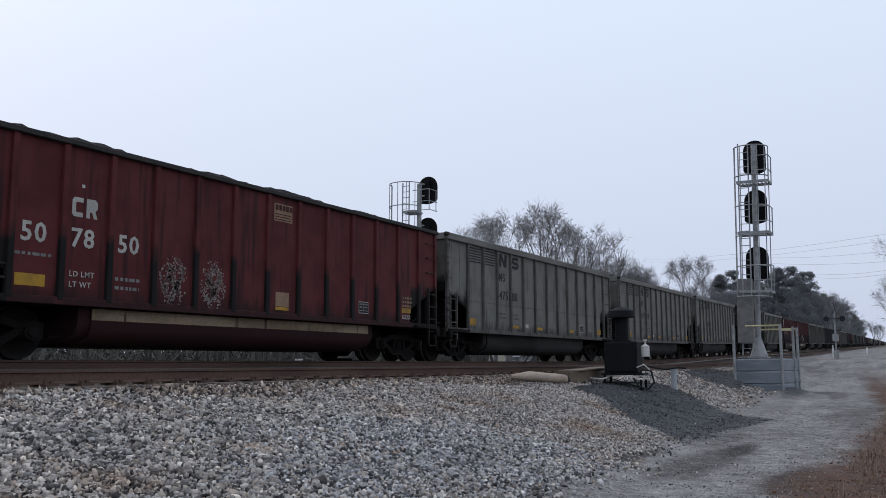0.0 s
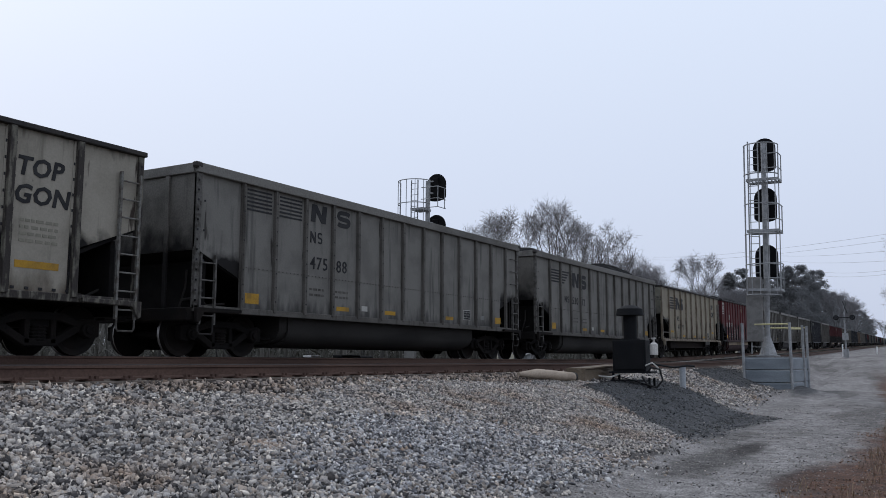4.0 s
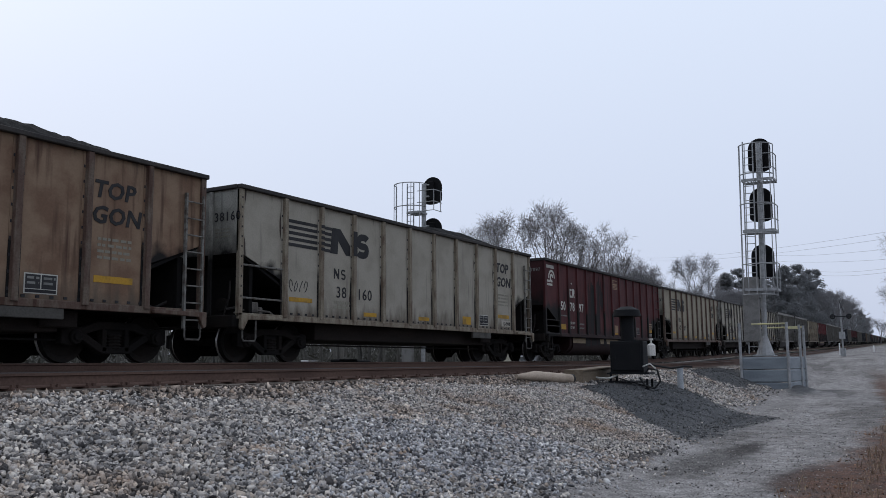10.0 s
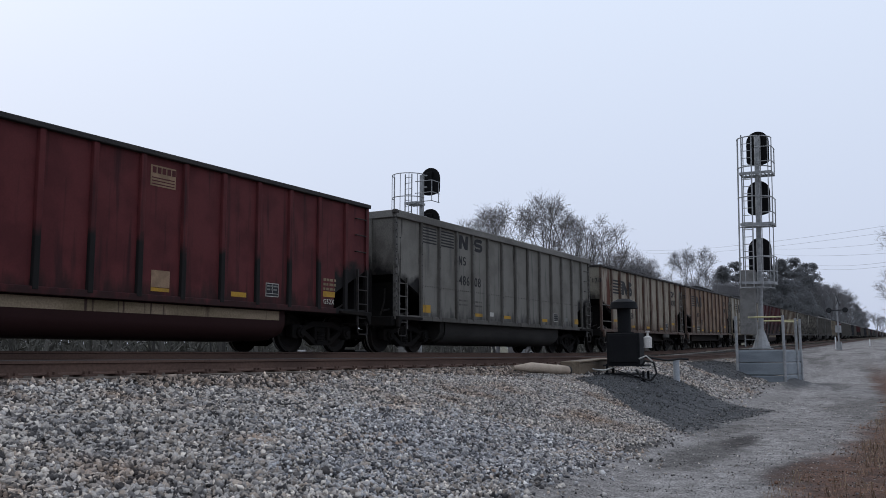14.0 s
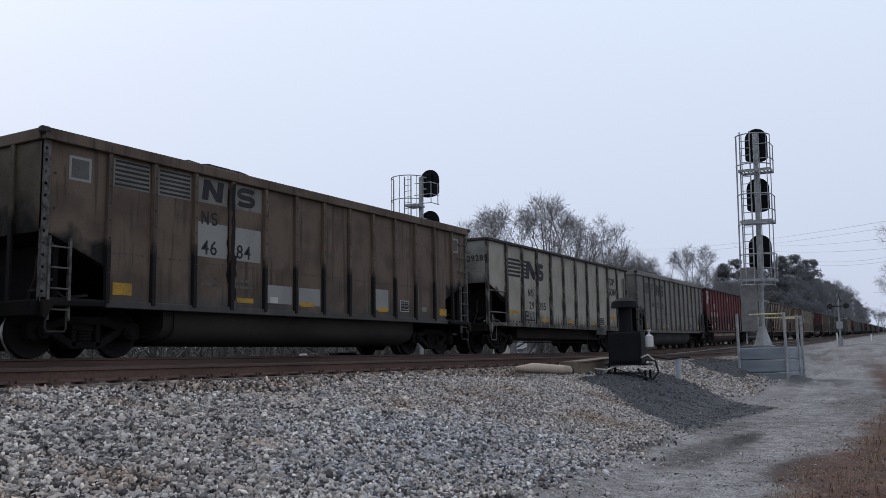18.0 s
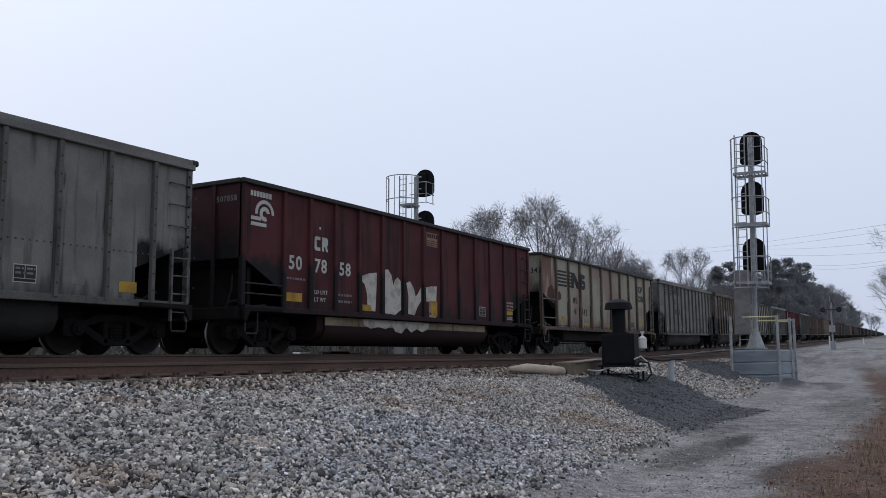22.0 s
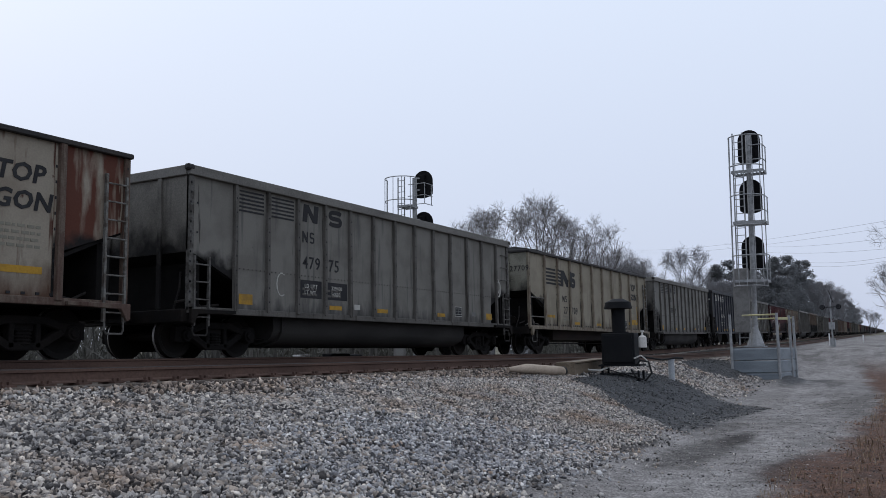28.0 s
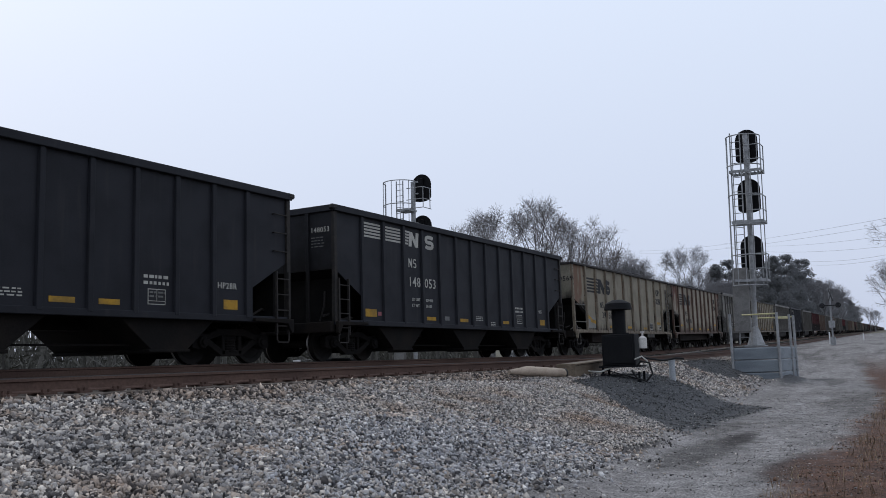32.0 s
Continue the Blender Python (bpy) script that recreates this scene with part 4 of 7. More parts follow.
def mark_s(x, z, w, h, lean=0.12, bold=0.25):
    """Second half: one rounded double bend of even thickness."""
    t = h * bold
    rx, ry = (w - t) / 2, (h - t) / 4

    def squared(v):
        return math.copysign(abs(v) ** 0.7, v)
    line = []
    for i in range(13):
        a = radians(25 + 245 * i / 12)
        line.append((w / 2 + rx * squared(math.cos(a)), h - t / 2 - ry + ry * squared(math.sin(a))))
    for i in range(1, 13):
        a = radians(90 - 245 * i / 12)
        line.append((w / 2 + rx * squared(math.cos(a)), t / 2 + ry + ry * squared(math.sin(a))))
    left, right = [], []
    for i, (a, b) in enumerate(line):
        (a0, b0), (a1, b1) = line[max(i - 1, 0)], line[min(i + 1, len(line) - 1)]
        d = math.hypot(a1 - a0, b1 - b0)
        u, v = -(b1 - b0) / d * t / 2, (a1 - a0) / d * t / 2
        left.append((a + u, b + v))
        right.append((a - u, b - v))
    return [(x + a + lean * q, z + q) for a, q in left + right[::-1]]


def mark_n_open(x, z, w, h, bold=0.3, lean=0.12):
    """The same zigzag without its last leg, which runs down the post beside it."""
    k = w * bold
    pts = [(0, 0), (k, 0), (k, h * 0.52), (w - 0.17, 0), (w, 0), (w, h * 0.4), (k + 0.06, h), (0, h)]
    return [(x + a + lean * b * (1 - a / w), z + b) for a, b in pts]


def emblem(car, key, polys, material, y):
    for i, pts in enumerate(polys):
        part("railway_mark", cached((key, i), lambda: slanted([pts]).mesh("railway_mark")), material, car, m=pose(0, y, 0))


def stripes(car, rows, material, y, name="mark_stripe"):
    for x0, x1, z0, z1 in rows:
        w, h = round(x1 - x0, 3), round(z1 - z0, 3)
        part(name, cached(("bar", w, h), lambda: bars([(0, w, 0, h)]).mesh("mark_stripe")), material, car, m=pose(x0, y, z0))


def write(car, word, x, z, h, y, material, name="digit", **tags):
    """Each character is a thin plate of its own."""
    k = h / 0.72
    for me in LETTERS[word]:
        ob = part(name, me, material, car, **tags)
        ob.matrix_basis = Matrix.Translation((x, y - 0.005, z)) @ Matrix.Rotation(math.pi / 2, 4, "X") @ Matrix.Diagonal((k, k, 1, 1))


def write_end(car, word, y0, z, h, material):
    """The number on the rear end wall."""
    k = h / 0.72
    for me in LETTERS[word]:
        ob = part("digit", me, material, car)
        ob.matrix_basis = Matrix(((0, 0, -1, -0.006), (-1, 0, 0, y0), (0, 1, 0, z), (0, 0, 0, 1))) @ Matrix.Diagonal((k, k, 1, 1))


def stencil(w, rows, h=0.05, gap=0.04, seed=1):
    """Small unreadable lines as broken bars."""
    r = random.Random(seed)
    out = []
    for i in range(rows):
        x = 0.0
        while x < w:
            e = min(w, x + r.uniform(0.05, 0.14))
            out.append((x, e, -i * (h + gap) - h, -i * (h + gap)))
            x = e + r.uniform(0.02, 0.05)
    return bars(out, 0.004)


def common(car, L, zs, zt, posts, bay, paint, end_paint, rib, chord, rail, z_end, z_in, chord_h, post_w, post_d, tc, seed, post_top=None):
    near = -HALF
    part("body", cached(("body", L, zs, zt), lambda: body_mesh(L, zs, zt, bay, z_end, z_in, HALF)), paint, car)
    slope_parts(car, L, zs, z_end, HALF, 0.42 if chord_h < 0.095 else 0.3)
    for x in (0.0, L - 0.03):
        part("end_wall", cached(("end", zs, zt, z_end), lambda: Shape().box(0.0, 0.03, -HALF + 0.03, HALF - 0.03, z_end - 0.05, zt).mesh("end_wall")), end_paint, car, "soot-stained end wall", m=pose(x, 0, 0))
        for y in (-0.75, 0.75):
            part("end_post", cached(("endpost", zs, zt), lambda: Shape().box(-0.05, 0.0, -0.05, 0.05, zs, zt - 0.1).mesh("end_post", bevel=0.006)), end_paint, car, m=pose(x if x == 0 else L + 0.05, y, 0))
    part("coal_load", coal_mesh(L, HALF, zt, seed), M["coal"], car, "heaped black coal")

    def chord_ring():
        s = Shape()
        o = 0.10
        s.box(-0.03, L + 0.03, -HALF - o, -HALF + 0.02, zt - chord_h, zt).box(-0.03, L + 0.03, HALF - 0.02, HALF + o, zt - chord_h, zt)
        s.box(-0.06, 0.06, -HALF + 0.02, HALF - 0.02, zt - chord_h, zt).box(L - 0.06, L + 0.06, -HALF + 0.02, HALF - 0.02, zt - chord_h, zt)
        return s.mesh("top_chord", bevel=0.012)
    part("top_chord", cached(("chord", L, zt), chord_ring), chord, car, "dark top chord" if chord is M["chord_dark"] else "")

    def post():
        return Shape().prism([(-post_w / 2, 0.0), (post_w / 2, 0.0), (post_w * 0.36, -post_d), (-post_w * 0.36, -post_d)], zs - 0.02, (post_top or zt - chord_h), "z").mesh("side_post", bevel=0.006)
    def hat_post():
        """A channel on a flange plate that keeps the side's paint."""
        z1 = post_top or zt - chord_h
        mesh = Shape().box(-post_w / 2, post_w / 2, -0.014, 0.0, zs - 0.02, z1).prism([(-0.072, -0.014), (0.072, -0.014), (0.055, -post_d), (-0.055, -post_d)], zs - 0.02, z1, "z").mesh("side_post", bevel=0.005)
        mesh.materials.append(None)
        mesh.materials.append(paint)
        for p in mesh.polygons:
            if min(mesh.vertices[i].co.y for i in p.vertices) > -0.0145:
                p.material_index = 1
        return mesh
    me = cached(("hat", paint.name), hat_post) if chord_h < 0.095 else cached(("post", post_w, post_d, zs, zt), post)
    for x in posts:
        part("side_post", me, rib, car, m=pose(x, near, 0))
        part("side_post", me, rib, car, m=pose(x, -near, 0, 0, 0, 180))
    for x in (0.06, L - 0.06):
        for y in (-HALF, HALF):
            part("corner_post", cached(("corner", zs, zt), lambda: Shape().box(-0.06, 0.06, -0.05, 0.05, zs - 0.05, zt - chord_h).mesh("corner_post", bevel=0.008)),
                 rib if chord_h < 0.095 else (rail if paint not in (M["oxide"], M["maroon"]) else paint), car, m=pose(x, y, 0))
    if chord_h > 0.12:
        for x in (-0.02, L + 0.02):
            for y in (-HALF - 0.04, HALF + 0.04):
                part("corner_cap", cached("cap", lambda: Shape().prism([(-0.1, -0.07), (0.1, -0.07), (0.09, 0.07), (-0.09, 0.07)], zt - 0.11, zt + 0.012, "z").mesh("corner_cap", bevel=0.03)), M["chord_dark"], car, "dark corner casting", m=pose(x, y, 0))
    if rib is M["rib_grey"] or paint is M["brown"]:
        for x in (0.06, L - 0.06):
            part("bolt_row", cached("corner_bolts", lambda: bars([(a - 0.018, a + 0.018, zs + 0.1 + 0.2 * i, zs + 0.14 + 0.2 * i) for i in range(13) for a in (-0.035, 0.14 if i % 3 == 1 else -0.035)], 0.012).mesh("bolt_row")),
                 M["ink"], car, kind="stuff", m=pose(x, near - 0.052, 0))
        part("bolt_row", cached(("post_bolts", L), lambda: bars([(p - 0.014, p + 0.014, zs + 0.2 + 0.31 * i, zs + 0.23 + 0.31 * i) for p in posts for i in range(8)], 0.008).mesh("bolt_row")),
             M["ink"], car, kind="stuff", m=pose(0, near - post_d, 0))
    part("side_sill", cached(("sill", L, zs), lambda: Shape().box(0, L, -0.05, 0.02, zs - 0.1, zs + 0.03).mesh("side_sill", bevel=0.01)), rib, car, m=pose(0, near, 0))
    part("side_sill", cached(("sill", L, zs), lambda: None), rib, car, m=pose(0, -near + 0.03, 0))
    for x, k in ((0.0, 1), (L, -1)):
        part("end_sill", cached(("endsill", zs), lambda: Shape().box(-0.12, 0.12, -HALF, HALF, zs - 0.28, zs - 0.02).mesh("end_sill", bevel=0.015)), M["frame"], car, m=pose(x, 0, 0))
        # added dark plate that blocks the bright gap between sill and truck
        part("shear_plate", cached(("shear_plate", zs, k), lambda k=k: Shape().box(min(k * 0.13, k * 3.1), max(k * 0.13, k * 3.1), -1.44, 1.44, zs - 0.085, zs - 0.03).mesh("shear_plate")), M["frame"], car, m=pose(x, 0, 0))
        part("coupler", cached(("coupler", k), lambda k=k: coupler_mesh(-k)), M["truck"], car, m=pose(x, 0, 0))
    part("centre_sill", cached(("centre", L), lambda: Shape().box(0.1, L - 0.1, -0.2, 0.2, 0.7, 0.95).mesh("centre_sill")), M["frame"], car)
    truck(car, tc)
    truck(car, L - tc)
    # ladders at both ends of the near side, grab irons at the rear bay
    lad = cached(("ladder", zs, "a"), lambda: ladder_mesh(zs - 0.35, zt - 0.45, 0.42, 8))
    half_lad = cached(("ladder", zs, "b"), lambda: ladder_mesh(zs - 0.35, zs + 1.05, 0.40, 4))
    if rib in (M["rib_rust"], M["rib_cream"], M["rib_black"]):
        part("ladder", lad, rail, car, m=pose(L - 0.30, near - 0.06, 0))
        for z in (zs + 0.35, zs + 1.05):
            part("grab_iron", cached(("grab", bay), lambda: Shape().rod((0.05, 0, 0), (bay - 0.05, 0, 0), 0.022, 6).mesh("grab_iron")), rail, car, m=pose(0, near - 0.02, z))
    else:
        part("ladder", half_lad, rail, car, m=pose(L - 0.30, near - 0.06, 0))
        if paint in (M["oxide"], M["maroon"]):
            for z in (zs + 0.28, zs + 0.5):
                part("grab_iron", cached(("grab", bay), lambda: Shape().rod((0.05, 0, 0), (bay - 0.05, 0, 0), 0.02, 6).mesh("grab_iron")), rail, car, m=pose(0, near - 0.02, z))
        else:
            part("ladder", half_lad, rail, car, m=pose(0.33, near - 0.06, 0))
        for k in range(3):
            part("grab_iron", cached(("grab2",), lambda: Shape().rod((0, 0, 0), (0.42, 0, 0), 0.014, 6).rod((0, 0, 0), (0, 0.06, 0), 0.014, 6).rod((0.42, 0, 0), (0.42, 0.06, 0), 0.014, 6).mesh("grab_iron")),
                 rail, car, m=pose(L - 0.55, near - 0.06, zs + 1.5 + 0.42 * k))
    for x, k in ((0.0, 1), (L, -1)):
        part("jack_pad", cached(("jack", k, zs), lambda k=k: Shape().prism([(0, zs - 0.02), (0, zs - 0.3), (k * 0.07, zs - 0.34), (k * 0.2, zs - 0.12), (k * 1.25, zs - 0.09), (k * 1.25, zs - 0.02)], -0.09, 0.0).mesh("jack_pad", bevel=0.01)),
             rib if chord_h < 0.095 else M["frame"], car, "worn corner casting", m=pose(x, near - 0.052, 0))
        part("air_pipe", cached(("air", k), lambda k=k: Shape().path([(k * 0.1, -1.1, 1.12), (k * 0.5, -1.15, 1.2), (k * 0.8, -1.1, 1.05), (k * 1.2, -1.2, 1.1)], 0.028).path([(k * 0.25, -0.9, 1.0), (k * 0.3, -1.0, 1.4), (k * 0.32, -1.0, 1.75)], 0.024).mesh("air_pipe")), M["handrail_dark"], car, m=pose(x, 0, 0))
    for x, k in ((0.1, 1), (L - 0.1, -1)):
        part("stirrup", cached(("stirrup", k, zs), lambda k=k: Shape().path([(0, 0, zs - 0.1), (0, 0, 0.5), (k * 0.03, 0, 0.44), (k * 0.36, 0, 0.44), (k * 0.39, 0, 0.5), (k * 0.39, 0, zs - 0.1)], 0.02).mesh("stirrup")), M["handrail_mid"] if chord_h < 0.095 else M["handrail_dark"], car, m=pose(x, near - 0.07, 0))
    part("brake_rod", cached(("brake_rod", L), lambda: Shape().rod((2.6, -0.95, 0.4), (L - 2.6, -0.95, 0.4), 0.02, 6).mesh("brake_rod")), M["frame"], car)
    part("brake_cylinder", cached("brake", lambda: Shape().rod((0.35, -0.7, 1.25), (0.85, -0.7, 1.25), 0.15, 10).box(0.5, 0.6, -1.2, -0.3, 0.96, 1.12).mesh("brake_cylinder")), M["frame"], car)


def yellow_tabs(car, rows, y, material=None):
    for x, z, w, h in rows:
        part("reflector", cached(("tab", w, h), lambda: bars([(0, w, 0, h)], 0.004).mesh("reflector")), material or M["yellow"], car, "yellow reflective patch", m=pose(x, y, z))


def data_box(car, x, z, y, k=1.0):
    """A dark stencil panel in a white frame."""
    w, h = 0.42, 0.3
    box = part("data_panel", cached("data_panel", lambda: bars([(0, w, 0, h)], 0.004).mesh("data_panel")), M["chalk"], car, "white-framed data stencil", m=pose(x, y, z) @ Matrix.Diagonal((k, 1, 1 + (k - 1) * 0.3, 1)))
    part("data_field", cached("data_left", lambda: bars([(0.016, w / 2 - 0.008, 0.075, h - 0.018)], 0.004).mesh("data_field")), M["ink"], box, m=pose(0, -0.004, 0))
    part("data_field", cached("data_right", lambda: bars([(w / 2 + 0.008, w - 0.016, 0.075, h - 0.018)], 0.004).mesh("data_field")), M["ink"], box, m=pose(0, -0.004, 0))
    part("data_line", cached("data_line", lambda: bars([(0.016, w - 0.016, 0.016, 0.063)], 0.004).mesh("data_line")), M["ink"], box, m=pose(0, -0.004, 0))
    part("data_text", cached("data_text", lambda: stencil(0.15, 2, 0.035, 0.04, 41).mesh("data_text")), M["faded"], box, m=pose(0.035, -0.008, h - 0.05), kind="stuff")
    part("data_text", cached("data_text2", lambda: stencil(0.15, 2, 0.035, 0.04, 42).mesh("data_text")), M["faded"], box, m=pose(w / 2 + 0.03, -0.008, h - 0.05), kind="stuff")


def ribbed_gon(car, number, paint, seed):
    """Ten-post flat-bottomed gondola."""
    L, zs, zt = 14.15, 1.0, 3.76
    posts = [1.42 + 1.262 * i for i in range(10)]
    rib = M["rib_black"] if seed in (4, 5, 14) else (M["rib_cream"] if seed in (1, 8, 22, 25) else M["rib_rust"])
    common(car, L, zs, zt, posts, 1.42, M[paint], M["end_" + paint], rib, M["chord_dark"], M["handrail"], 2.34, 1.78, 0.09, 0.22, 0.085, 1.6, seed)
    y = -HALF - 0.002
    part("floor_sill", cached("floor_sill", lambda: Shape().box(2.9, 11.3, -1.2, 1.2, 0.52, 0.93).box(10.9, 11.6, -1.3, 1.3, 0.6, 0.9).mesh("floor_sill", bevel=0.02)), M["floor_steel"], car)
    part("bolster_pad", cached("bolster_pad", lambda: Shape().box(9.95, 11.15, -0.06, 0.0, 0.72, 0.9).mesh("bolster_pad", bevel=0.01)), M["pad"], car, "pale dirty jacking pad", m=pose(0, -HALF + 0.02, 0))
    gear = part("brake_valve", cached("brake_valve", lambda: Shape().box(0.62, 0.86, -1.32, -1.1, 1.06, 1.3).box(0.9, 1.02, -1.3, -1.12, 1.0, 1.2).mesh("brake_valve", bevel=0.02)), M["valve"], car, "dirty pale brake valve on the end platform")
    part("air_pipe", cached("air_pipe", lambda: Shape().path([(0.15, -1.3, 1.04), (0.4, -1.3, 1.1), (0.62, -1.22, 1.14), (1.15, -1.36, 1.1), (1.3, -1.36, 1.02)], 0.022).mesh("air_pipe")), M["valve"], gear)
    ink = M["ink"]
    stripes(car, [(1.56, 2.63, 3.16 - 0.135 * i, 3.235 - 0.135 * i) for i in range(5)] + [(2.82, 3.11 - 0.016 * i, 3.16 - 0.135 * i, 3.235 - 0.135 * i) for i in range(5)], ink, y)
    stripes(car, [(2.615, 2.745, 3.16 - 0.135 * i, 3.235 - 0.135 * i) for i in range(5)], ink, y - 0.085)
    emblem(car, "mark_ns", [mark_n_open(3.05, 2.61, 0.785, 0.63, 0.36), mark_s(4.06, 2.60, 0.53, 0.63, 0.1, 0.27)], ink, y)
    stripes(car, [(3.865, 4.02, 2.62, 3.24)], ink, y - 0.085)
    emblem(car, "mark_small", [mark_n(3.2, 2.0, 0.2, 0.25, 0, 0.19), mark_s(3.48, 2.0, 0.17, 0.25, 0, 0.15)], ink, y)
    a, b = number.split()
    shift = 0.14 if seed == 25 else 0.0
    write(car, a, 3.28 + shift, 1.55, 0.28, y, ink)
    write(car, b, 4.12 + shift, 1.55, 0.28, y, ink)
    write_end(car, a + b, -0.82, 3.0, 0.2, ink)
    ob = part("stencil", kind="stuff", data=cached("st_gon_end", lambda: stencil(0.42, 3, 0.03, 0.05, 23).mesh("stencil_lines")), material=M["faint"], parent=car)
    ob.matrix_basis = pose(-0.004, -0.86, 2.84, 0, 0, -90)
    write(car, "TOP", 11.62, 2.92, 0.31, y, ink, "letter")
    write(car, "GON", 11.6, 2.46, 0.31, y, ink, "letter")
    part("stencil", kind="stuff", data=cached("st1", lambda: stencil(0.62, 2, 0.07, 0.05, 3).mesh("stencil_lines")), material=M["faint"], parent=car, m=pose(3.2, y, 1.47))
    part("stencil", kind="stuff", data=cached("st2", lambda: stencil(0.7, 4, 0.05, 0.06, 4).mesh("stencil_lines")), material=M["faint"], parent=car, m=pose(11.75, y, 2.2))
    yellow_tabs(car, ([] if seed == 25 else [(1.9, 1.2, 0.32, 0.26)] if seed == 17 else [(1.6, 1.36, 0.8, 0.1)]) + [(4.4, 1.14, 0.55, 0.1), (6.95, 1.14, 0.55, 0.1), (9.4 if seed == 8 else 9.5, 1.12, 0.5, 0.24 if seed == 8 else 0.1), (11.7, 1.4, 0.8, 0.12)], y)
    if seed in (8, 25):
        part("class_plate", cached("class_plate", lambda: bars([(0, 0.62, 0, 0.2)], 0.004).mesh("class_plate")), M["faded_white"], car, "pale stencilled class plate", m=pose(11.95, y, 1.14))
        write(car, "G-908", 12.08, 1.18, 0.12, y - 0.005, ink, "class_stencil", kind="stuff")
    if seed == 25:
        part("repaint_patch", cached("faded_wash", lambda: slanted([[(1.5, 1.12), (2.55, 1.1), (2.56, 1.5), (2.2, 1.62), (1.55, 1.5)]], 0.003).mesh("repaint_patch")), M["primer"], car, "pale blotchy repainted patch", m=pose(0, y, 0))
        part("reflector", slanted([[(1.62, 1.5), (2.0, 1.46), (2.05, 1.54), (1.66, 1.66)], [(1.95, 1.36), (2.56, 1.28), (2.56, 1.42), (2.0, 1.5)]], 0.006), M["yellow"], car, "smeared yellow reflective patch", m=pose(0, y, 0))
    data_box(car, 10.44, 1.12, y, 1.4)
    part("bolt_row", cached("rib_bolts", lambda: bars([(p + e - 0.013, p + e + 0.013, 1.08 + 0.27 * i + 0.07 * (n % 3), 1.13 + 0.27 * i + 0.07 * (n % 3)) for n, p in enumerate(posts) for e in (-0.088, 0.088) for i in range(9)], 0.006).mesh("bolt_row")),
         M["ink"], car, kind="stuff", m=pose(0, -HALF - 0.014, 0))
    part("bolt_row", cached("corner_rib_bolts", lambda: bars([(x - 0.014, x + 0.014, 1.15 + 0.21 * i, 1.19 + 0.21 * i) for x in (0.06, L - 0.06) for i in range(12)], 0.008).mesh("bolt_row")),
         M["ink"], car, kind="stuff", m=pose(0, -HALF - 0.05, 0))
    strip = cached("rivets", lambda: bars([(1.4 + 0.25 * i, 1.465 + 0.25 * i, 1.055, 1.1) for i in range(46)], 0.012).mesh("rivet_row"))
    part("rivet_row", strip, M["ink"], car, m=pose(0, y, 0), kind="stuff")
    if seed == 8:
        for k in range(4):
            pts = [(1.66 + 0.17 * k + 0.06 * math.cos(a * 0.9 + k), 0.004, 1.72 + 0.13 * math.sin(a * 0.8 + 2 * k)) for a in range(7)]
            part("chalk_mark", Shape().path(pts, 0.012, 5).mesh("chalk_mark"), ink, car, "dark scrawled mark", m=pose(0, y, 0))
    if seed == 22:
        yellow_tabs(car, [(12.62, 1.32, 0.1, 0.85), (11.3, 1.28, 1.3, 0.12)], y - 0.004)
    if seed == 17:
        for x, z, w, h in ((0.98, 2.28, 0.36, 0.3), (1.78, 2.22, 0.2, 0.17)):
            edge = [(x + w * math.cos(a * 0.3927) * (1 + 0.1 * math.sin(a * 2.3)), z + h * math.sin(a * 0.3927) * (1 + 0.1 * math.cos(a * 1.7))) for a in range(16)]
            part("rust_smudge", slanted([edge], 0.004), M["smudge"], car, "dark round rust smudge", m=pose(0, y, 0))
    if seed == 5:
        for i in range(3):
            part("repaint_patch", cached("patch", lambda: bars([(6.63, 7.71, 1.08, 1.86)], 0.003).mesh("repaint_patch")), M["primer"], car, "pale grey repainted patch", m=pose(1.262 * i, y, 0))
    if seed in (5, 9, 14):
        for i in range(1):
            part("stencil", kind="stuff", data=cached("st20", lambda: stencil(0.78, 2, 0.09, 0.06, 31).mesh("stencil_lines")), material=ink if seed == 9 else M["faded"], parent=car, m=pose(2.98, y - 0.003, 1.42))
            part("repaint_patch", cached("patch2", lambda: bars([(0, 0.85, 0, 0.33)], 0.003).mesh("repaint_patch")), M["faded_white"] if seed == 9 else (M["grey"] if seed == 14 else M["primer"]), car, "pale weight stencil patch", m=pose(2.9 + 1.18 * i, y, 1.13))


def tub(car, L, x0, x1, material, half=1.28, z1=0.92, z0=0.24, name="tub"):
    def make():
        s = Shape()
        sec = [(-half, z1), (-half, 0.55), (-half + 0.1, 0.38), (-half + 0.3, 0.28), (-half + 0.55, z0), (half - 0.55, z0), (half - 0.3, 0.28), (half - 0.1, 0.38), (half, 0.55), (half, z1)]
        s.prism(sec, x0 + 0.25, x1 - 0.25, "x")
        inner = [(a * 0.97, b if b == z1 else b + 0.05) for a, b in sec]
        s.prism(inner, x0, x0 + 0.25, "x").prism(inner, x1 - 0.25, x1, "x")
        return s.mesh("tub", smooth=True)
    return part("tub", cached(("tub", L, half), make), material, car, "sagging floor tub between the trucks")


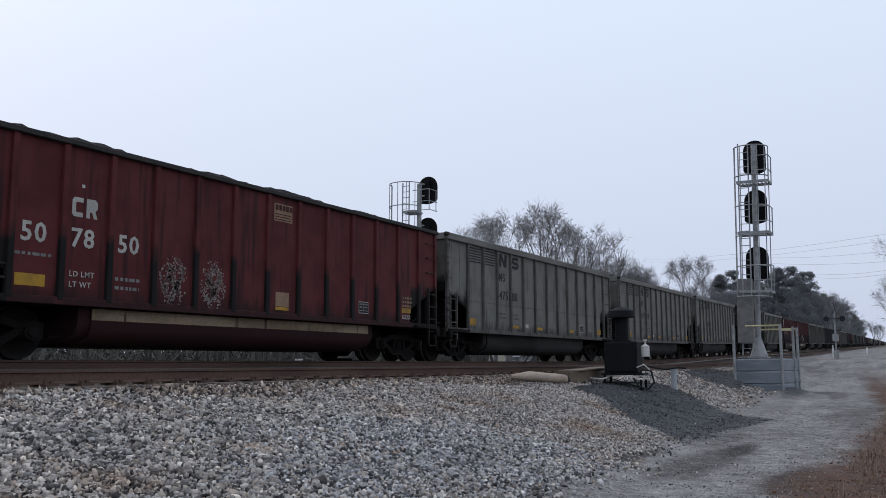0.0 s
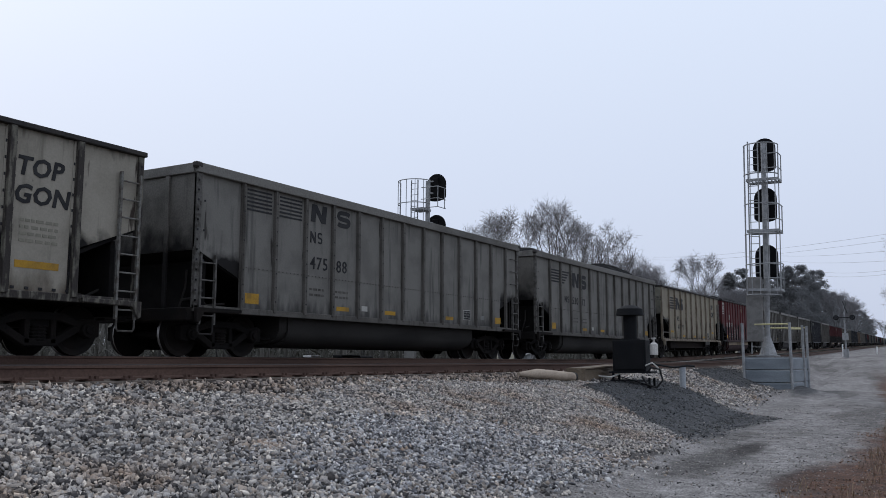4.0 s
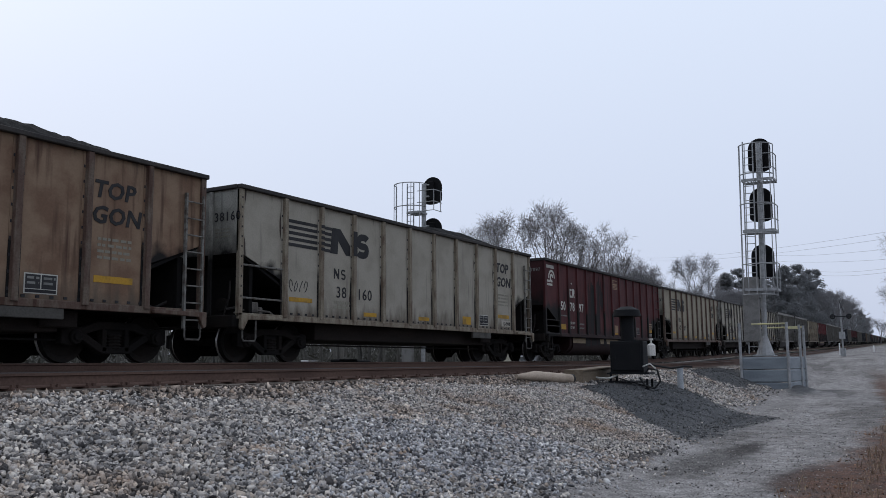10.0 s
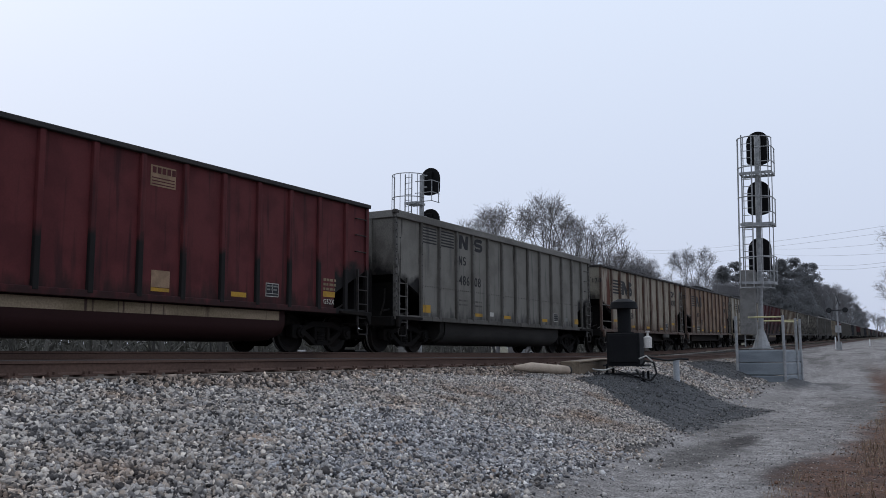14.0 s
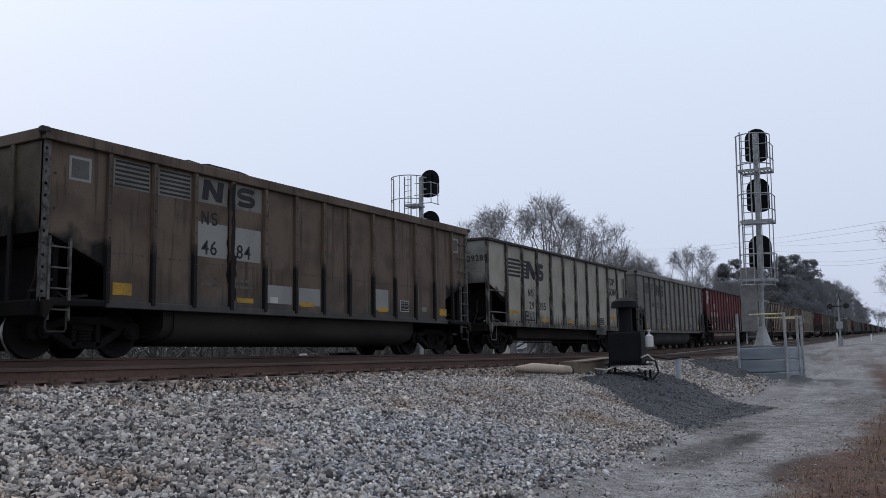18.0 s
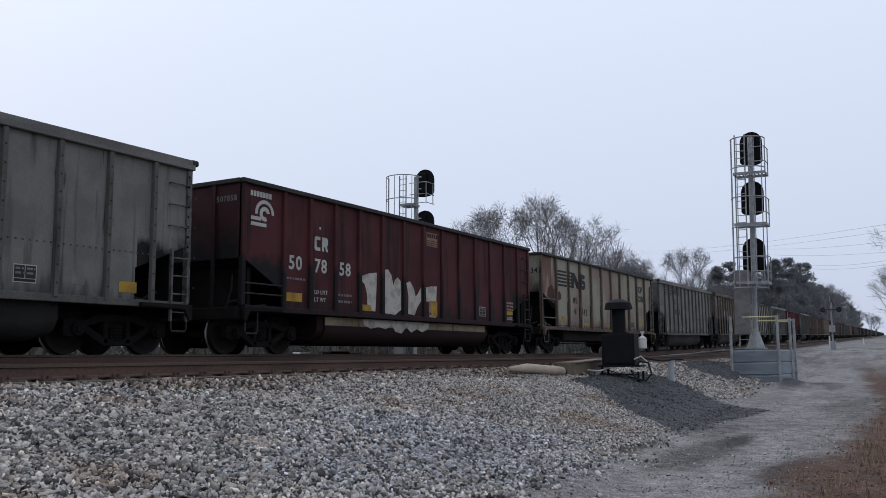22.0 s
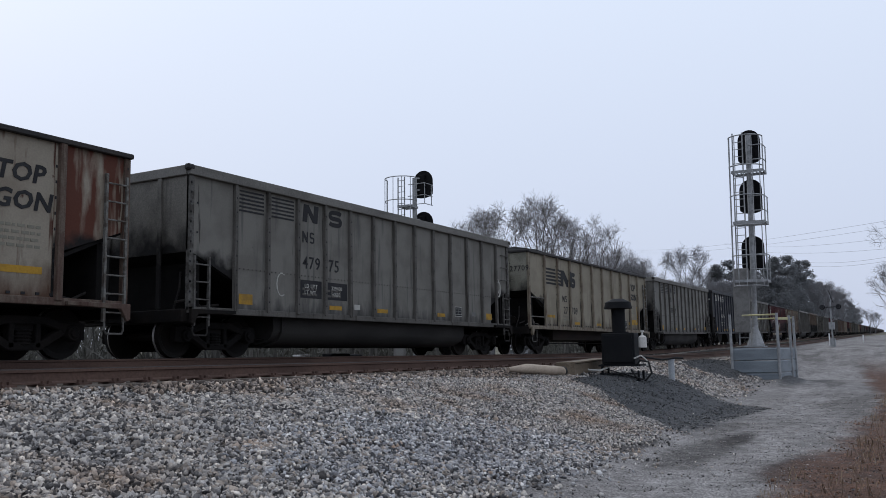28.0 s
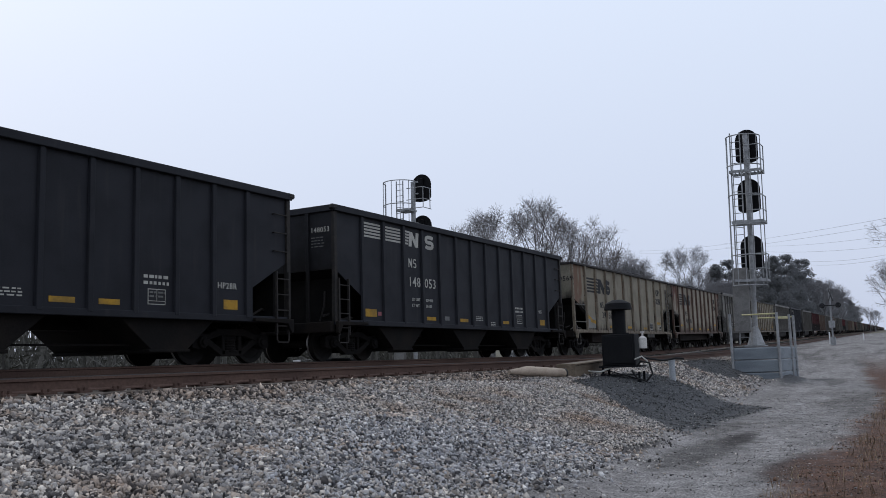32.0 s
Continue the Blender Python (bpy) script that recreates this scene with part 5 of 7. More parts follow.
def tub_gon(car, number, paint, seed, wave):
    """Thirteen-post aluminium-grey tub gondola; wave tells the two lettering schemes apart."""
    L, zs, zt = 14.66, 0.98, 3.85
    posts = [1.32 + 1.033 * i for i in range(13)]
    rib = M["rib_grey"] if paint != "brown" else M["brown"]
    common(car, L, zs, zt, posts, 1.32, M[paint], M["end_" + paint], rib, M["chord_grey"] if paint != "brown" else M["brown"], M["handrail_mid"], 2.15, 1.6, 0.2, 0.12, 0.075, 1.3, seed, zt - 0.2)
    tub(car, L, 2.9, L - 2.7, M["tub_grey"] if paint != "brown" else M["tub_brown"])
    y = -HALF - 0.002
    ink = M["ink"]
    P = posts
    z = 3.18
    if wave:
        z = 2.84
        for k in range(5):
            h0 = z + 0.44 - 0.105 * k
            a, b = P[0] + 0.22 - 0.035 * k, P[1] - 0.09
            c, d = P[1] + 0.1, P[1] + 0.93 - 0.12 * k
            for n, (u, v) in enumerate(((a, b), (c, d))):
                part("mark_stripe", cached(("wave", k, n), lambda: slanted([[(u, h0), (v - (0.03 if n else 0), h0), (v, h0 + 0.058), (u + 0.02, h0 + 0.058)]]).mesh("mark_stripe")), ink, car, m=pose(0, y, 0))
        lead = [(P[2] + 0.11, z + 0.5), (P[2] + 0.32, z + 0.5), (P[2] + 0.28, z + 0.06), (P[2] + 0.2, z - 0.06), (P[2] + 0.16, z - 0.05), (P[2] + 0.24, z + 0.1)]
        emblem(car, "wave_ns", [lead, mark_n(P[2] + 0.27, z - 0.06, 0.6, 0.57), mark_s(P[3] + 0.1, z - 0.07, 0.62, 0.57, 0.06, 0.27)], ink, y)
        emblem(car, "wave_small", [mark_n(P[1] + 0.45, 2.16, 0.2, 0.24, 0, 0.19), mark_s(P[1] + 0.72, 2.16, 0.17, 0.24, 0, 0.15)], ink, y)
        a, b = number.split()
        write(car, a, P[2] + 0.2, 2.13, 0.28, y, ink)
        write(car, b, P[3] + 0.14, 2.13, 0.28, y, ink)
    else:
        rows = [(P[k] + 0.14, P[k + 1] - 0.12, z + 0.36 - 0.085 * i, z + 0.40 - 0.085 * i) for i in range(6) for k in (0, 1)]
        stripes(car, rows, ink, y)
        emblem(car, "bar_ns", [mark_n(P[2] + 0.2, z - 0.02, 0.56, 0.42), mark_s(P[3] + 0.14, z - 0.02, 0.56, 0.42)], ink, y)
        emblem(car, "bar_small", [mark_n(P[2] + 0.2, 2.66, 0.2, 0.27, 0, 0.19), mark_s(P[2] + 0.47, 2.66, 0.17, 0.27, 0, 0.15)], ink, y)
        a, b = number.split()
        write(car, a, P[2] + 0.2, 2.05, 0.30, y, ink)
        write(car, b, P[3] + 0.16, 2.05, 0.30, y, ink)
    part("stencil", kind="stuff", data=cached("st3", lambda: stencil(0.55, 2, 0.05, 0.08, 5).mesh("stencil_lines")), material=M["rib_grey"], parent=car, m=pose(P[2] + 0.2, y, 1.6))
    part("stencil", kind="stuff", data=cached("st3", lambda: None), material=M["rib_grey"], parent=car, m=pose(P[3] + 0.12, y, 1.6))
    yellow_tabs(car, [(P[0] + 0.15, 1.12, 0.42, 0.22), (P[3] + 0.2, 1.12, 0.5, 0.1), (P[5] + 0.2, 1.12, 0.5, 0.1), (P[8] + 0.25, 1.12, 0.45, 0.1), (P[11] + 0.3, 1.12, 0.4, 0.2)], y)
    part("tag", cached("tag", lambda: bars([(0, 0.25, 0, 0.13)], 0.004).mesh("tag")), M["chalk"], car, "small white tag", m=pose(P[4] + 0.2, y, 1.16))
    data_box(car, P[9] + 0.28, 1.16, y)
    part("tag", cached("tag", lambda: None), M["faded"], car, "small pale tag", m=pose(P[10] + 0.35, y, 1.2))

    def rivets():
        out = []
        for k in range(12):
            out += [(P[k] + 0.15 + 0.13 * i, P[k] + 0.175 + 0.13 * i, 1.86, 1.885) for i in range(7)]
        return bars(out, 0.012).mesh("rivet_row")
    part("rivet_row", kind="stuff", data=cached("rivets_tub", rivets), material=M["rib_grey"], parent=car, m=pose(0, y, 0))
    if seed == 23:
        for k in (2, 3):
            part("repaint_patch", bars([(P[k] + 0.13, P[k + 1] - 0.11, 1.36, 1.78)], 0.003), M["ink"], car, "black stencil panel", m=pose(0, y, 0))
            for row, word in enumerate(("LD LMT", "LT WT") if k == 2 else ("229400", "56600")):
                write(car, word, P[k] + 0.27, 1.6 - 0.15 * row, 0.095, y - 0.003, M["chalk"], "weight_stencil", kind="stuff")
    if seed == 23:
        r = random.Random(9)
        arc = [(P[1] + 0.5 + 0.17 * math.cos(radians(a)), 0.004, 1.62 + 0.26 * math.sin(radians(a))) for a in range(60, 320, 20)]
        part("chalk_mark", Shape().path(arc, 0.016, 5).mesh("chalk_mark"), M["chalk"], car, "chalked white curve", m=pose(0, y, 0))
        for _ in range(4):
            cx, cz, ph = L - 0.8 + r.uniform(-0.1, 0.1), 2.3 + r.uniform(-0.15, 0.15), r.uniform(0, 6)
            pts = [(cx + 0.16 * math.cos(a * 0.5 + ph), 0.004, cz + 0.25 * math.sin(a * 0.5 + ph)) for a in range(11)]
            part("chalk_mark", Shape().path(pts, 0.014, 5).mesh("chalk_mark"), M["chalk"], car, "white chalk scribble", m=pose(0, y, 0))
    if seed == 19:
        r = random.Random(12)
        for x0, x1, z0, z1 in ((P[8] - 0.3, P[8] - 0.1, 1.05, 3.5), (P[0] + 0.28, P[0] + 0.31, 1.7, 2.6), (P[0] + 0.42, P[0] + 0.45, 1.6, 2.2), (P[0] + 0.55, P[0] + 0.58, 1.7, 2.7)):
            n = 14
            left = [(x0 + r.uniform(-0.01, 0.03) * min(1, (x1 - x0) * 8), z0 + (z1 - z0) * i / n) for i in range(n + 1)]
            right = [(x1 + r.uniform(-0.06, 0.03) * min(1, (x1 - x0) * 8), z1 - (z1 - z0) * i / n) for i in range(n + 1)]
            part("grime_patch", slanted([left + right], 0.003), M["grime"], car, "black grime run down the side", m=pose(0, y, 0))
    if paint == "brown":
        for x in (0.5, L - 0.95):
            part("placard", bars([(x, x + 0.45, 3.05, 3.48)], 0.004), M["primer"], car, "white-framed dark placard", m=pose(0, y, 0))
            part("placard", bars([(x + 0.05, x + 0.4, 3.1, 3.43)], 0.004), M["rib_grey"], car, m=pose(0, y - 0.004, 0))
        for x0, x1, z0, z1 in ((P[2] + 0.1, P[3] - 0.1, 2.0, 2.7), (P[3] + 0.1, P[4] - 0.12, 2.0, 2.7), (P[4] + 0.1, P[5] - 0.1, 1.15, 1.55), (P[5] + 0.15, P[6] - 0.1, 1.15, 1.55), (P[8] + 0.1, P[9] - 0.3, 1.15, 1.7), (P[3] + 0.1, P[4] - 0.1, 3.1, 3.62), (P[0] + 0.1, P[1] - 0.1, 3.08, 3.6), (P[1] + 0.1, P[2] - 0.1, 3.08, 3.6), (P[2] + 0.1, P[3] - 0.1, 3.1, 3.62)):
            part("repaint_patch", bars([(x0, x1, z0, z1)], 0.002), M["primer"] if z0 < 3 else M["greyer"], car, "pale grey repainted patch", m=pose(0, y + 0.001, 0))
        r = random.Random(15)
        for x0, x1, z0, z1, proud in ((P[3] - 0.1, P[3] - 0.03, 1.5, 3.5, 0.0), (P[3] + 0.07, P[3] + 0.14, 1.15, 2.1, 0.0), (P[3] - 0.05, P[3] + 0.05, 1.7, 3.6, 0.076)):
            left = [(x0 + r.uniform(-0.03, 0.02), z0 + (z1 - z0) * i / 12) for i in range(13)]
            right = [(x1 + r.uniform(-0.02, 0.05 if not proud else 0.0), z1 - (z1 - z0) * i / 12) for i in range(13)]
            part("grime_patch", slanted([left + right], 0.003), M["grime"], car, "black tar run down the side", m=pose(0, y - 0.004 - proud, 0))


def red_gon(car, number, paint, seed):
    """Oxide-red tub gondola with a cream stripe along its tub."""
    L, zs, zt = 14.85, 1.02, 3.78
    posts = [1.4, 2.35, 3.33] + [4.35 + 1.06 * i for i in range(10)]
    common(car, L, zs, zt, posts, 1.4, M[paint], M["end_" + paint], M[paint], M["chord_dark"], M["handrail_dark"], 2.1, 1.4, 0.1, 0.15, 0.06, 1.25, seed)
    tub(car, L, 2.9, 11.9, M[paint], 1.36)
    part("stripe", cached("stripe", lambda: Shape().box(3.15, 11.65, -1.37, -1.362, 0.7, 0.9).mesh("stripe")), M["stripe"], car, "dirty cream stripe along the tub")
    y = -HALF - 0.002
    P = posts
    white = M["chalk"]

    def ring(r0, r1, a0, a1, n=16):
        turn = [radians(a0 + (a1 - a0) * i / n) for i in range(n + 1)]
        return [(0.74 + r1 * math.cos(a), 3.08 + r1 * math.sin(a)) for a in turn] + [(0.74 + r0 * math.cos(a), 3.08 + r0 * math.sin(a)) for a in reversed(turn)]
    emblem(car, "wheel_mark", [ring(0.23, 0.31, 0, 185), ring(0.07, 0.165, 10, 300)], white, y)
    stripes(car, [(0.3, 0.62, 2.92, 3.0), (0.3, 0.8, 2.79, 2.87)], white, y)
    stripes(car, [(0.28 + 0.1 * i, 0.355 + 0.1 * i, 3.44, 3.56) for i in range(7)], white, y)
    hook = [(0.04, 0), (0.22, 0), (0.22, 0.08), (0.09, 0.08), (0.075, 0.1), (0.075, 0.24), (0.09, 0.26), (0.22, 0.26), (0.22, 0.34), (0.04, 0.34), (0, 0.29), (0, 0.05)]
    flag = [(0, 0), (0.075, 0), (0.075, 0.11), (0.12, 0.11), (0.16, 0), (0.235, 0), (0.185, 0.13), (0.23, 0.18), (0.23, 0.29), (0.18, 0.34), (0, 0.34)]
    dot = [(0.14, 0.52), (0.2, 0.52), (0.2, 0.58), (0.14, 0.58)]
    emblem(car, "red_small", [[(P[1] + 0.17 + dx + a, 2.46 + b) for a, b in g] for dx, g in ((0, hook), (0.29, flag), (0.04, dot))], white, y)
    for k, w in enumerate(number.split()):
        write(car, w, P[k] + 0.17, 1.94, 0.33, y, white)
    part("notice_plate", cached("plate", lambda: bars([(P[6] + 0.2, P[6] + 0.82, 3.12, 3.52)], 0.005).mesh("notice_plate")), M["notice"], car, "tan notice panel", m=pose(0, y, 0))
    part("notice_text", cached("plate_lines", lambda: bars([(P[6] + 0.24 + 0.12 * i, P[6] + 0.33 + 0.12 * i, 3.37, 3.49) for i in range(5)] + [(P[6] + 0.23, P[6] + 0.79, 3.15 + 0.06 * i, 3.17 + 0.06 * i) for i in range(3)], 0.004).mesh("notice_lines")),
         M["maroon"], car, m=pose(0, y - 0.005, 0))
    part("notice_plate", cached("plate2", lambda: bars([(P[6] + 0.3, P[6] + 0.75, 1.2, 1.52)], 0.005).mesh("notice_plate")), M["notice"], car, "tan notice panel", m=pose(0, y, 0))
    write(car, "LD LMT", P[1] + 0.17, 1.42, 0.1, y, white, "weight_stencil", kind="stuff")
    write(car, "LT WT", P[1] + 0.17, 1.24, 0.1, y, white, "weight_stencil", kind="stuff")
    part("stencil", kind="stuff", data=cached("st6", lambda: stencil(0.55, 2, 0.06, 0.1, 8).mesh("stencil_lines")), material=M["faded"], parent=car, m=pose(P[2] + 0.15, y, 1.48))
    part("stencil", kind="stuff", data=cached("st7", lambda: stencil(0.7, 1, 0.05, 0.1, 9).mesh("stencil_lines")), material=M["faded"], parent=car, m=pose(P[0] + 0.1, y, 1.75))
    part("stencil", kind="stuff", data=cached("st8", lambda: stencil(0.5, 3, 0.06, 0.05, 10).mesh("stencil_lines")), material=M["stripe"], parent=car, m=pose(P[11] + 0.2, y, 1.75))
    write(car, "G52X", P[11] + 0.2, 1.14, 0.12, y, white, "weight_stencil", kind="stuff")
    yellow_tabs(car, [(P[0] + 0.12, 1.2, 0.55, 0.2), (P[11] + 0.2, 1.31, 0.46, 0.13), (P[6] + 0.3, 1.12, 0.45, 0.07)] + ([(P[8] + 0.3, 1.14, 0.45, 0.1), (P[2] + 0.2, 1.14, 0.45, 0.1)] if seed == 12 else []), y)
    data_box(car, P[9] + 0.3, 1.2, y)
    write_end(car, number.replace(" ", ""), -0.8, 3.3, 0.13, M["faded"])
    if seed == 18:
        blobs = ([(0.1, 2.0), (0.4, 2.08), (0.8, 2.13), (0.76, 1.5), (0.72, 1.1), (0.35, 1.15), (0.32, 1.55), (0.22, 1.78), (0.1, 1.85)],
                 [(0.1, 1.08), (0.1, 2.24), (0.25, 2.26), (0.42, 2.12), (0.52, 1.85), (0.6, 2.0), (0.75, 2.08), (0.9, 1.98), (0.92, 1.2), (0.6, 1.05)],
                 [(0.1, 1.95), (0.3, 2.02), (0.5, 1.85), (0.62, 1.6), (0.75, 1.7), (0.92, 1.88), (0.92, 1.5), (0.7, 1.3), (0.55, 1.08), (0.2, 1.1), (0.22, 1.6)],
                 [(0.1, 1.9), (0.4, 1.95), (0.75, 1.97), (0.7, 1.4), (0.68, 1.05), (0.3, 1.05), (0.3, 1.5), (0.12, 1.5)])
        for k, blob in enumerate(blobs):
            part("spray_lettering", slanted([[(P[3 + k] + 0.05 + u * 0.96, z) for u, z in blob]], 0.004), M["spray"], car, "white spray-painted shape", m=pose(0, y, 0))
        yellow_tabs(car, [(P[3] + 0.15, 1.1, 0.4, 0.16), (P[6] + 0.42, 1.08, 0.36, 0.45)], y - 0.006)
        drips = [(4.75, 0.9), (8.1, 0.9), (8.05, 0.72), (7.7, 0.62), (7.4, 0.7), (7.1, 0.6), (6.85, 0.74), (6.6, 0.56), (6.3, 0.6), (6.1, 0.78), (5.8, 0.66), (5.5, 0.72), (5.1, 0.66), (4.8, 0.75)]
        part("spray_lettering", slanted([drips], 0.004), M["spray"], car, "white spray over the stripe", m=pose(0, -1.372, 0))
    if seed == 0:
        r = random.Random(4)
        for k in (3, 4):
            dots = []
            while len(dots) < 520:
                u, v = r.gauss(0, 0.5), r.gauss(0, 0.5)
                if math.hypot(u, v) > 1 or math.sin(u * 7 + k) * math.sin(v * 6) < r.uniform(-0.9, 0.6):
                    continue
                x, z, e = P[k] + 0.5 + 0.36 * u, 1.52 + 0.5 * v, r.uniform(0.006, 0.02)
                dots.append((x - e, x + e, z - e, z + e))
            part("spray_lettering", bars(dots, 0.003), M["haze_spray"], car, "thin white sprayed cloud", m=pose(0, y, 0), kind="stuff")
    if seed == 7:
        r = random.Random(8)
        for x0, x1, top, foot in ((P[3] + 0.1, P[4] - 0.09, 3.2, 1.06), (P[4] + 0.1, P[5] - 0.5, 3.3, 1.06), (P[5] - 0.45, P[5] - 0.1, 3.1, 1.9)):
            n = max(3, int((x1 - x0) / 0.07))
            up = [(x0 + (x1 - x0) * i / n, top + r.uniform(-0.45, 0.35)) for i in range(n + 1)]
            low = [(x1 - (x1 - x0) * i / n, foot + r.uniform(0, 0.08 if foot < 1.5 else 0.5)) for i in range(n + 1)]
            part("grime_patch", slanted([up + low], 0.003), M["grime"], car, "black grime run down the side", m=pose(0, y, 0))
        for x0, x1 in ((4.5, 6.4), (6.7, 7.2)):
            part("grime_patch", slanted([[(x0, 0.62), (x0 + 0.1, 0.93), (x1 - 0.15, 0.93), (x1, 0.6), (x1 - 0.4, 0.66), (x0 + 0.5, 0.58)]], 0.003), M["grime"], car, "black grime over the stripe", m=pose(0, -1.372, 0))


def black_hopper(car, number, paint, seed):
    """Black twelve-post hopper car with sloped discharge chutes below its sills."""
    L, zs, zt = 14.25, 0.98, 3.86
    posts = [1.19 + 0.9735 * i for i in range(13)]
    common(car, L, zs, zt, posts, 1.19, M["black"], M["end_black"], M["black"], M["black"], M["handrail_dark"], 2.3, 1.62, 0.16, 0.14, 0.06, 1.35, seed)
    for x in (3.2, 7.1, 10.9):
        part("chute", cached("chute", lambda: Shape().prism([(-1.25, 0.96), (1.25, 0.96), (0.45, 0.3), (-0.45, 0.3)], -1.4, 1.4).box(-0.5, 0.5, -1.42, 1.42, 0.25, 0.31).mesh("chute", bevel=0.01)), M["frame"], car, "black discharge chute", m=pose(x, 0, 0))
    y = -HALF - 0.002
    P = posts
    white = M["chalk"]
    z = 3.18
    yellow_tabs(car, [(P[0] + 0.12, 1.12, 0.5, 0.2), (P[3] + 0.2, 1.1, 0.5, 0.1), (P[5] + 0.2, 1.1, 0.5, 0.1), (P[8] + 0.2, 1.1, 0.45, 0.1), (P[11] + 0.3, 1.12, 0.4, 0.2)], y)
    # one car has a pale patch and a stencil where the others have yellow patches
    if seed == 26:
        part("patch", cached("pale_tab", lambda: bars([(0, 0.26, 0, 0.12)], 0.004).mesh("patch")), M["faded"], car, "pale grey patch", m=pose(P[4] + 0.25, y, 1.12))
        part("patch", cached("pink_tab", lambda: bars([(0, 0.16, 0, 0.1)], 0.004).mesh("patch")), M["pink_tab"], car, "faded pink patch", m=pose(P[0] + 0.68, y, 1.16))
        part("stencil", kind="stuff", data=cached("st10b", lambda: stencil(0.32, 3, 0.025, 0.03, 17).mesh("stencil_lines")), material=white, parent=car, m=pose(P[7] + 0.28, y, 1.14))
    else:
        yellow_tabs(car, [(P[4] + 0.2, 1.1, 0.5, 0.1), (P[7] + 0.2, 1.1, 0.5, 0.1)], y)
    data_box(car, P[9] + 0.3, 1.14, y)
    part("stencil", kind="stuff", data=cached("st9", lambda: stencil(0.6, 2, 0.06, 0.06, 12).mesh("stencil_lines")), material=white, parent=car, m=pose(P[9] + 0.2, y, 1.7))
    part("stencil", kind="stuff", data=cached("st10", lambda: stencil(0.45, 3, 0.025, 0.03, 13).mesh("stencil_lines")), material=white, parent=car, m=pose(P[6] + 0.25, y, 1.3))
    write(car, "H65" if number else "HP28R", P[11] + 0.12, 1.55, 0.13, y, white, "class_stencil", kind="stuff")
    if not number:
        return
    rows = [(P[k] + 0.12, P[k + 1] - 0.12, z + 0.36 - 0.085 * i, z + 0.41 - 0.085 * i) for i in range(5) for k in (0, 1)]
    stripes(car, rows, white, y)
    stripes(car, [(P[2] + 0.13, P[2] + 0.27 + 0.02 * (4 - i), z + 0.36 - 0.085 * i, z + 0.41 - 0.085 * i) for i in range(5)], white, y)
    emblem(car, "blk_ns", [mark_n(P[2] + 0.3, z - 0.02, 0.48, 0.42), mark_s(P[3] + 0.16, z - 0.02, 0.5, 0.42)], white, y)
    emblem(car, "blk_small", [mark_n(P[2] + 0.27, 2.56, 0.18, 0.26, 0, 0.19), mark_s(P[2] + 0.51, 2.56, 0.16, 0.26, 0, 0.15)], white, y)
    a, b = number.split()
    write(car, a, P[2] + 0.24, 2.03, 0.28, y, white)
    write(car, b, P[3] + 0.12, 2.03, 0.28, y, white)
    write_end(car, a + b, -0.84, 3.2, 0.13, M["chalk"])
    ob = part("stencil", kind="stuff", data=cached("st_end", lambda: stencil(0.4, 4, 0.025, 0.05, 19).mesh("stencil_lines")), material=M["faded"], parent=car)
    ob.matrix_basis = pose(-0.004, -0.86, 3.08, 0, 0, -90)
    for row, words in enumerate((("LD LMT", "229400"), ("LT WT", "56600"))):
        write(car, words[0], P[2] + 0.4, 1.63 - 0.17 * row, 0.085, y, white, "weight_stencil", kind="stuff")
        write(car, words[1], P[3] + 0.16, 1.63 - 0.17 * row, 0.085, y, white, "weight_stencil", kind="stuff")


LOOKS = {"cream": "cream", "white": "pale grey", "tan": "tan, rust-stained", "rusty": "rust-streaked cream", "pinkish": "faded cream", "cream_end": "cream, rusty-ended", "grey": "grey",
         "greyer": "light grey", "brown": "brown-grimed grey", "oxide": "oxide-red", "maroon": "dark maroon", "black": "black"}
LENGTH = {"ribbed": 14.15, "tub_bar": 14.66, "tub_wave": 14.66, "tub_red": 14.85, "hopper": 14.25}
# place of each car's leading end along the line at the start
FRONT = {0: 22.01, 1: 5.84, 2: -10.08, 3: -26.14, 4: -42.14, 5: -57.36, 6: -72.68, 7: -88.42, 8: -104.49, 9: -120.07,
         10: -135.90, 11: -151.43, 12: -167.36, 13: -183.44, 14: -199.66, 15: -215.15, 16: -231.27, 17: -247.31, 18: -263.15, 19: -279.46,
         20: -295.76, 21: -311.78, 22: -328.04, 23: -344.44, 24: -360.58, 25: -376.55, 26: -392.73, 27: -409.05}
SPEED = 13.27
# cars of the same pattern built to a longer frame
LONGER = {1: 14.72, 6: 14.8, 8: 14.6, 9: 14.85, 17: 14.8, 20: 14.55, 22: 14.75, 24: 14.85, 25: 14.95, 26: 14.65, 27: 14.6}
TRAIN = []


def lengthen(car, k):
    """Draws the body out along the car; the trucks keep their size."""
    for ob in car.children:
        m = ob.matrix_basis.copy()
        if ob.name.startswith("truck"):
            m.translation.x *= k
            ob.matrix_basis = m
        else:
            ob.matrix_basis = Matrix.Diagonal((k, 1, 1, 1)) @ m


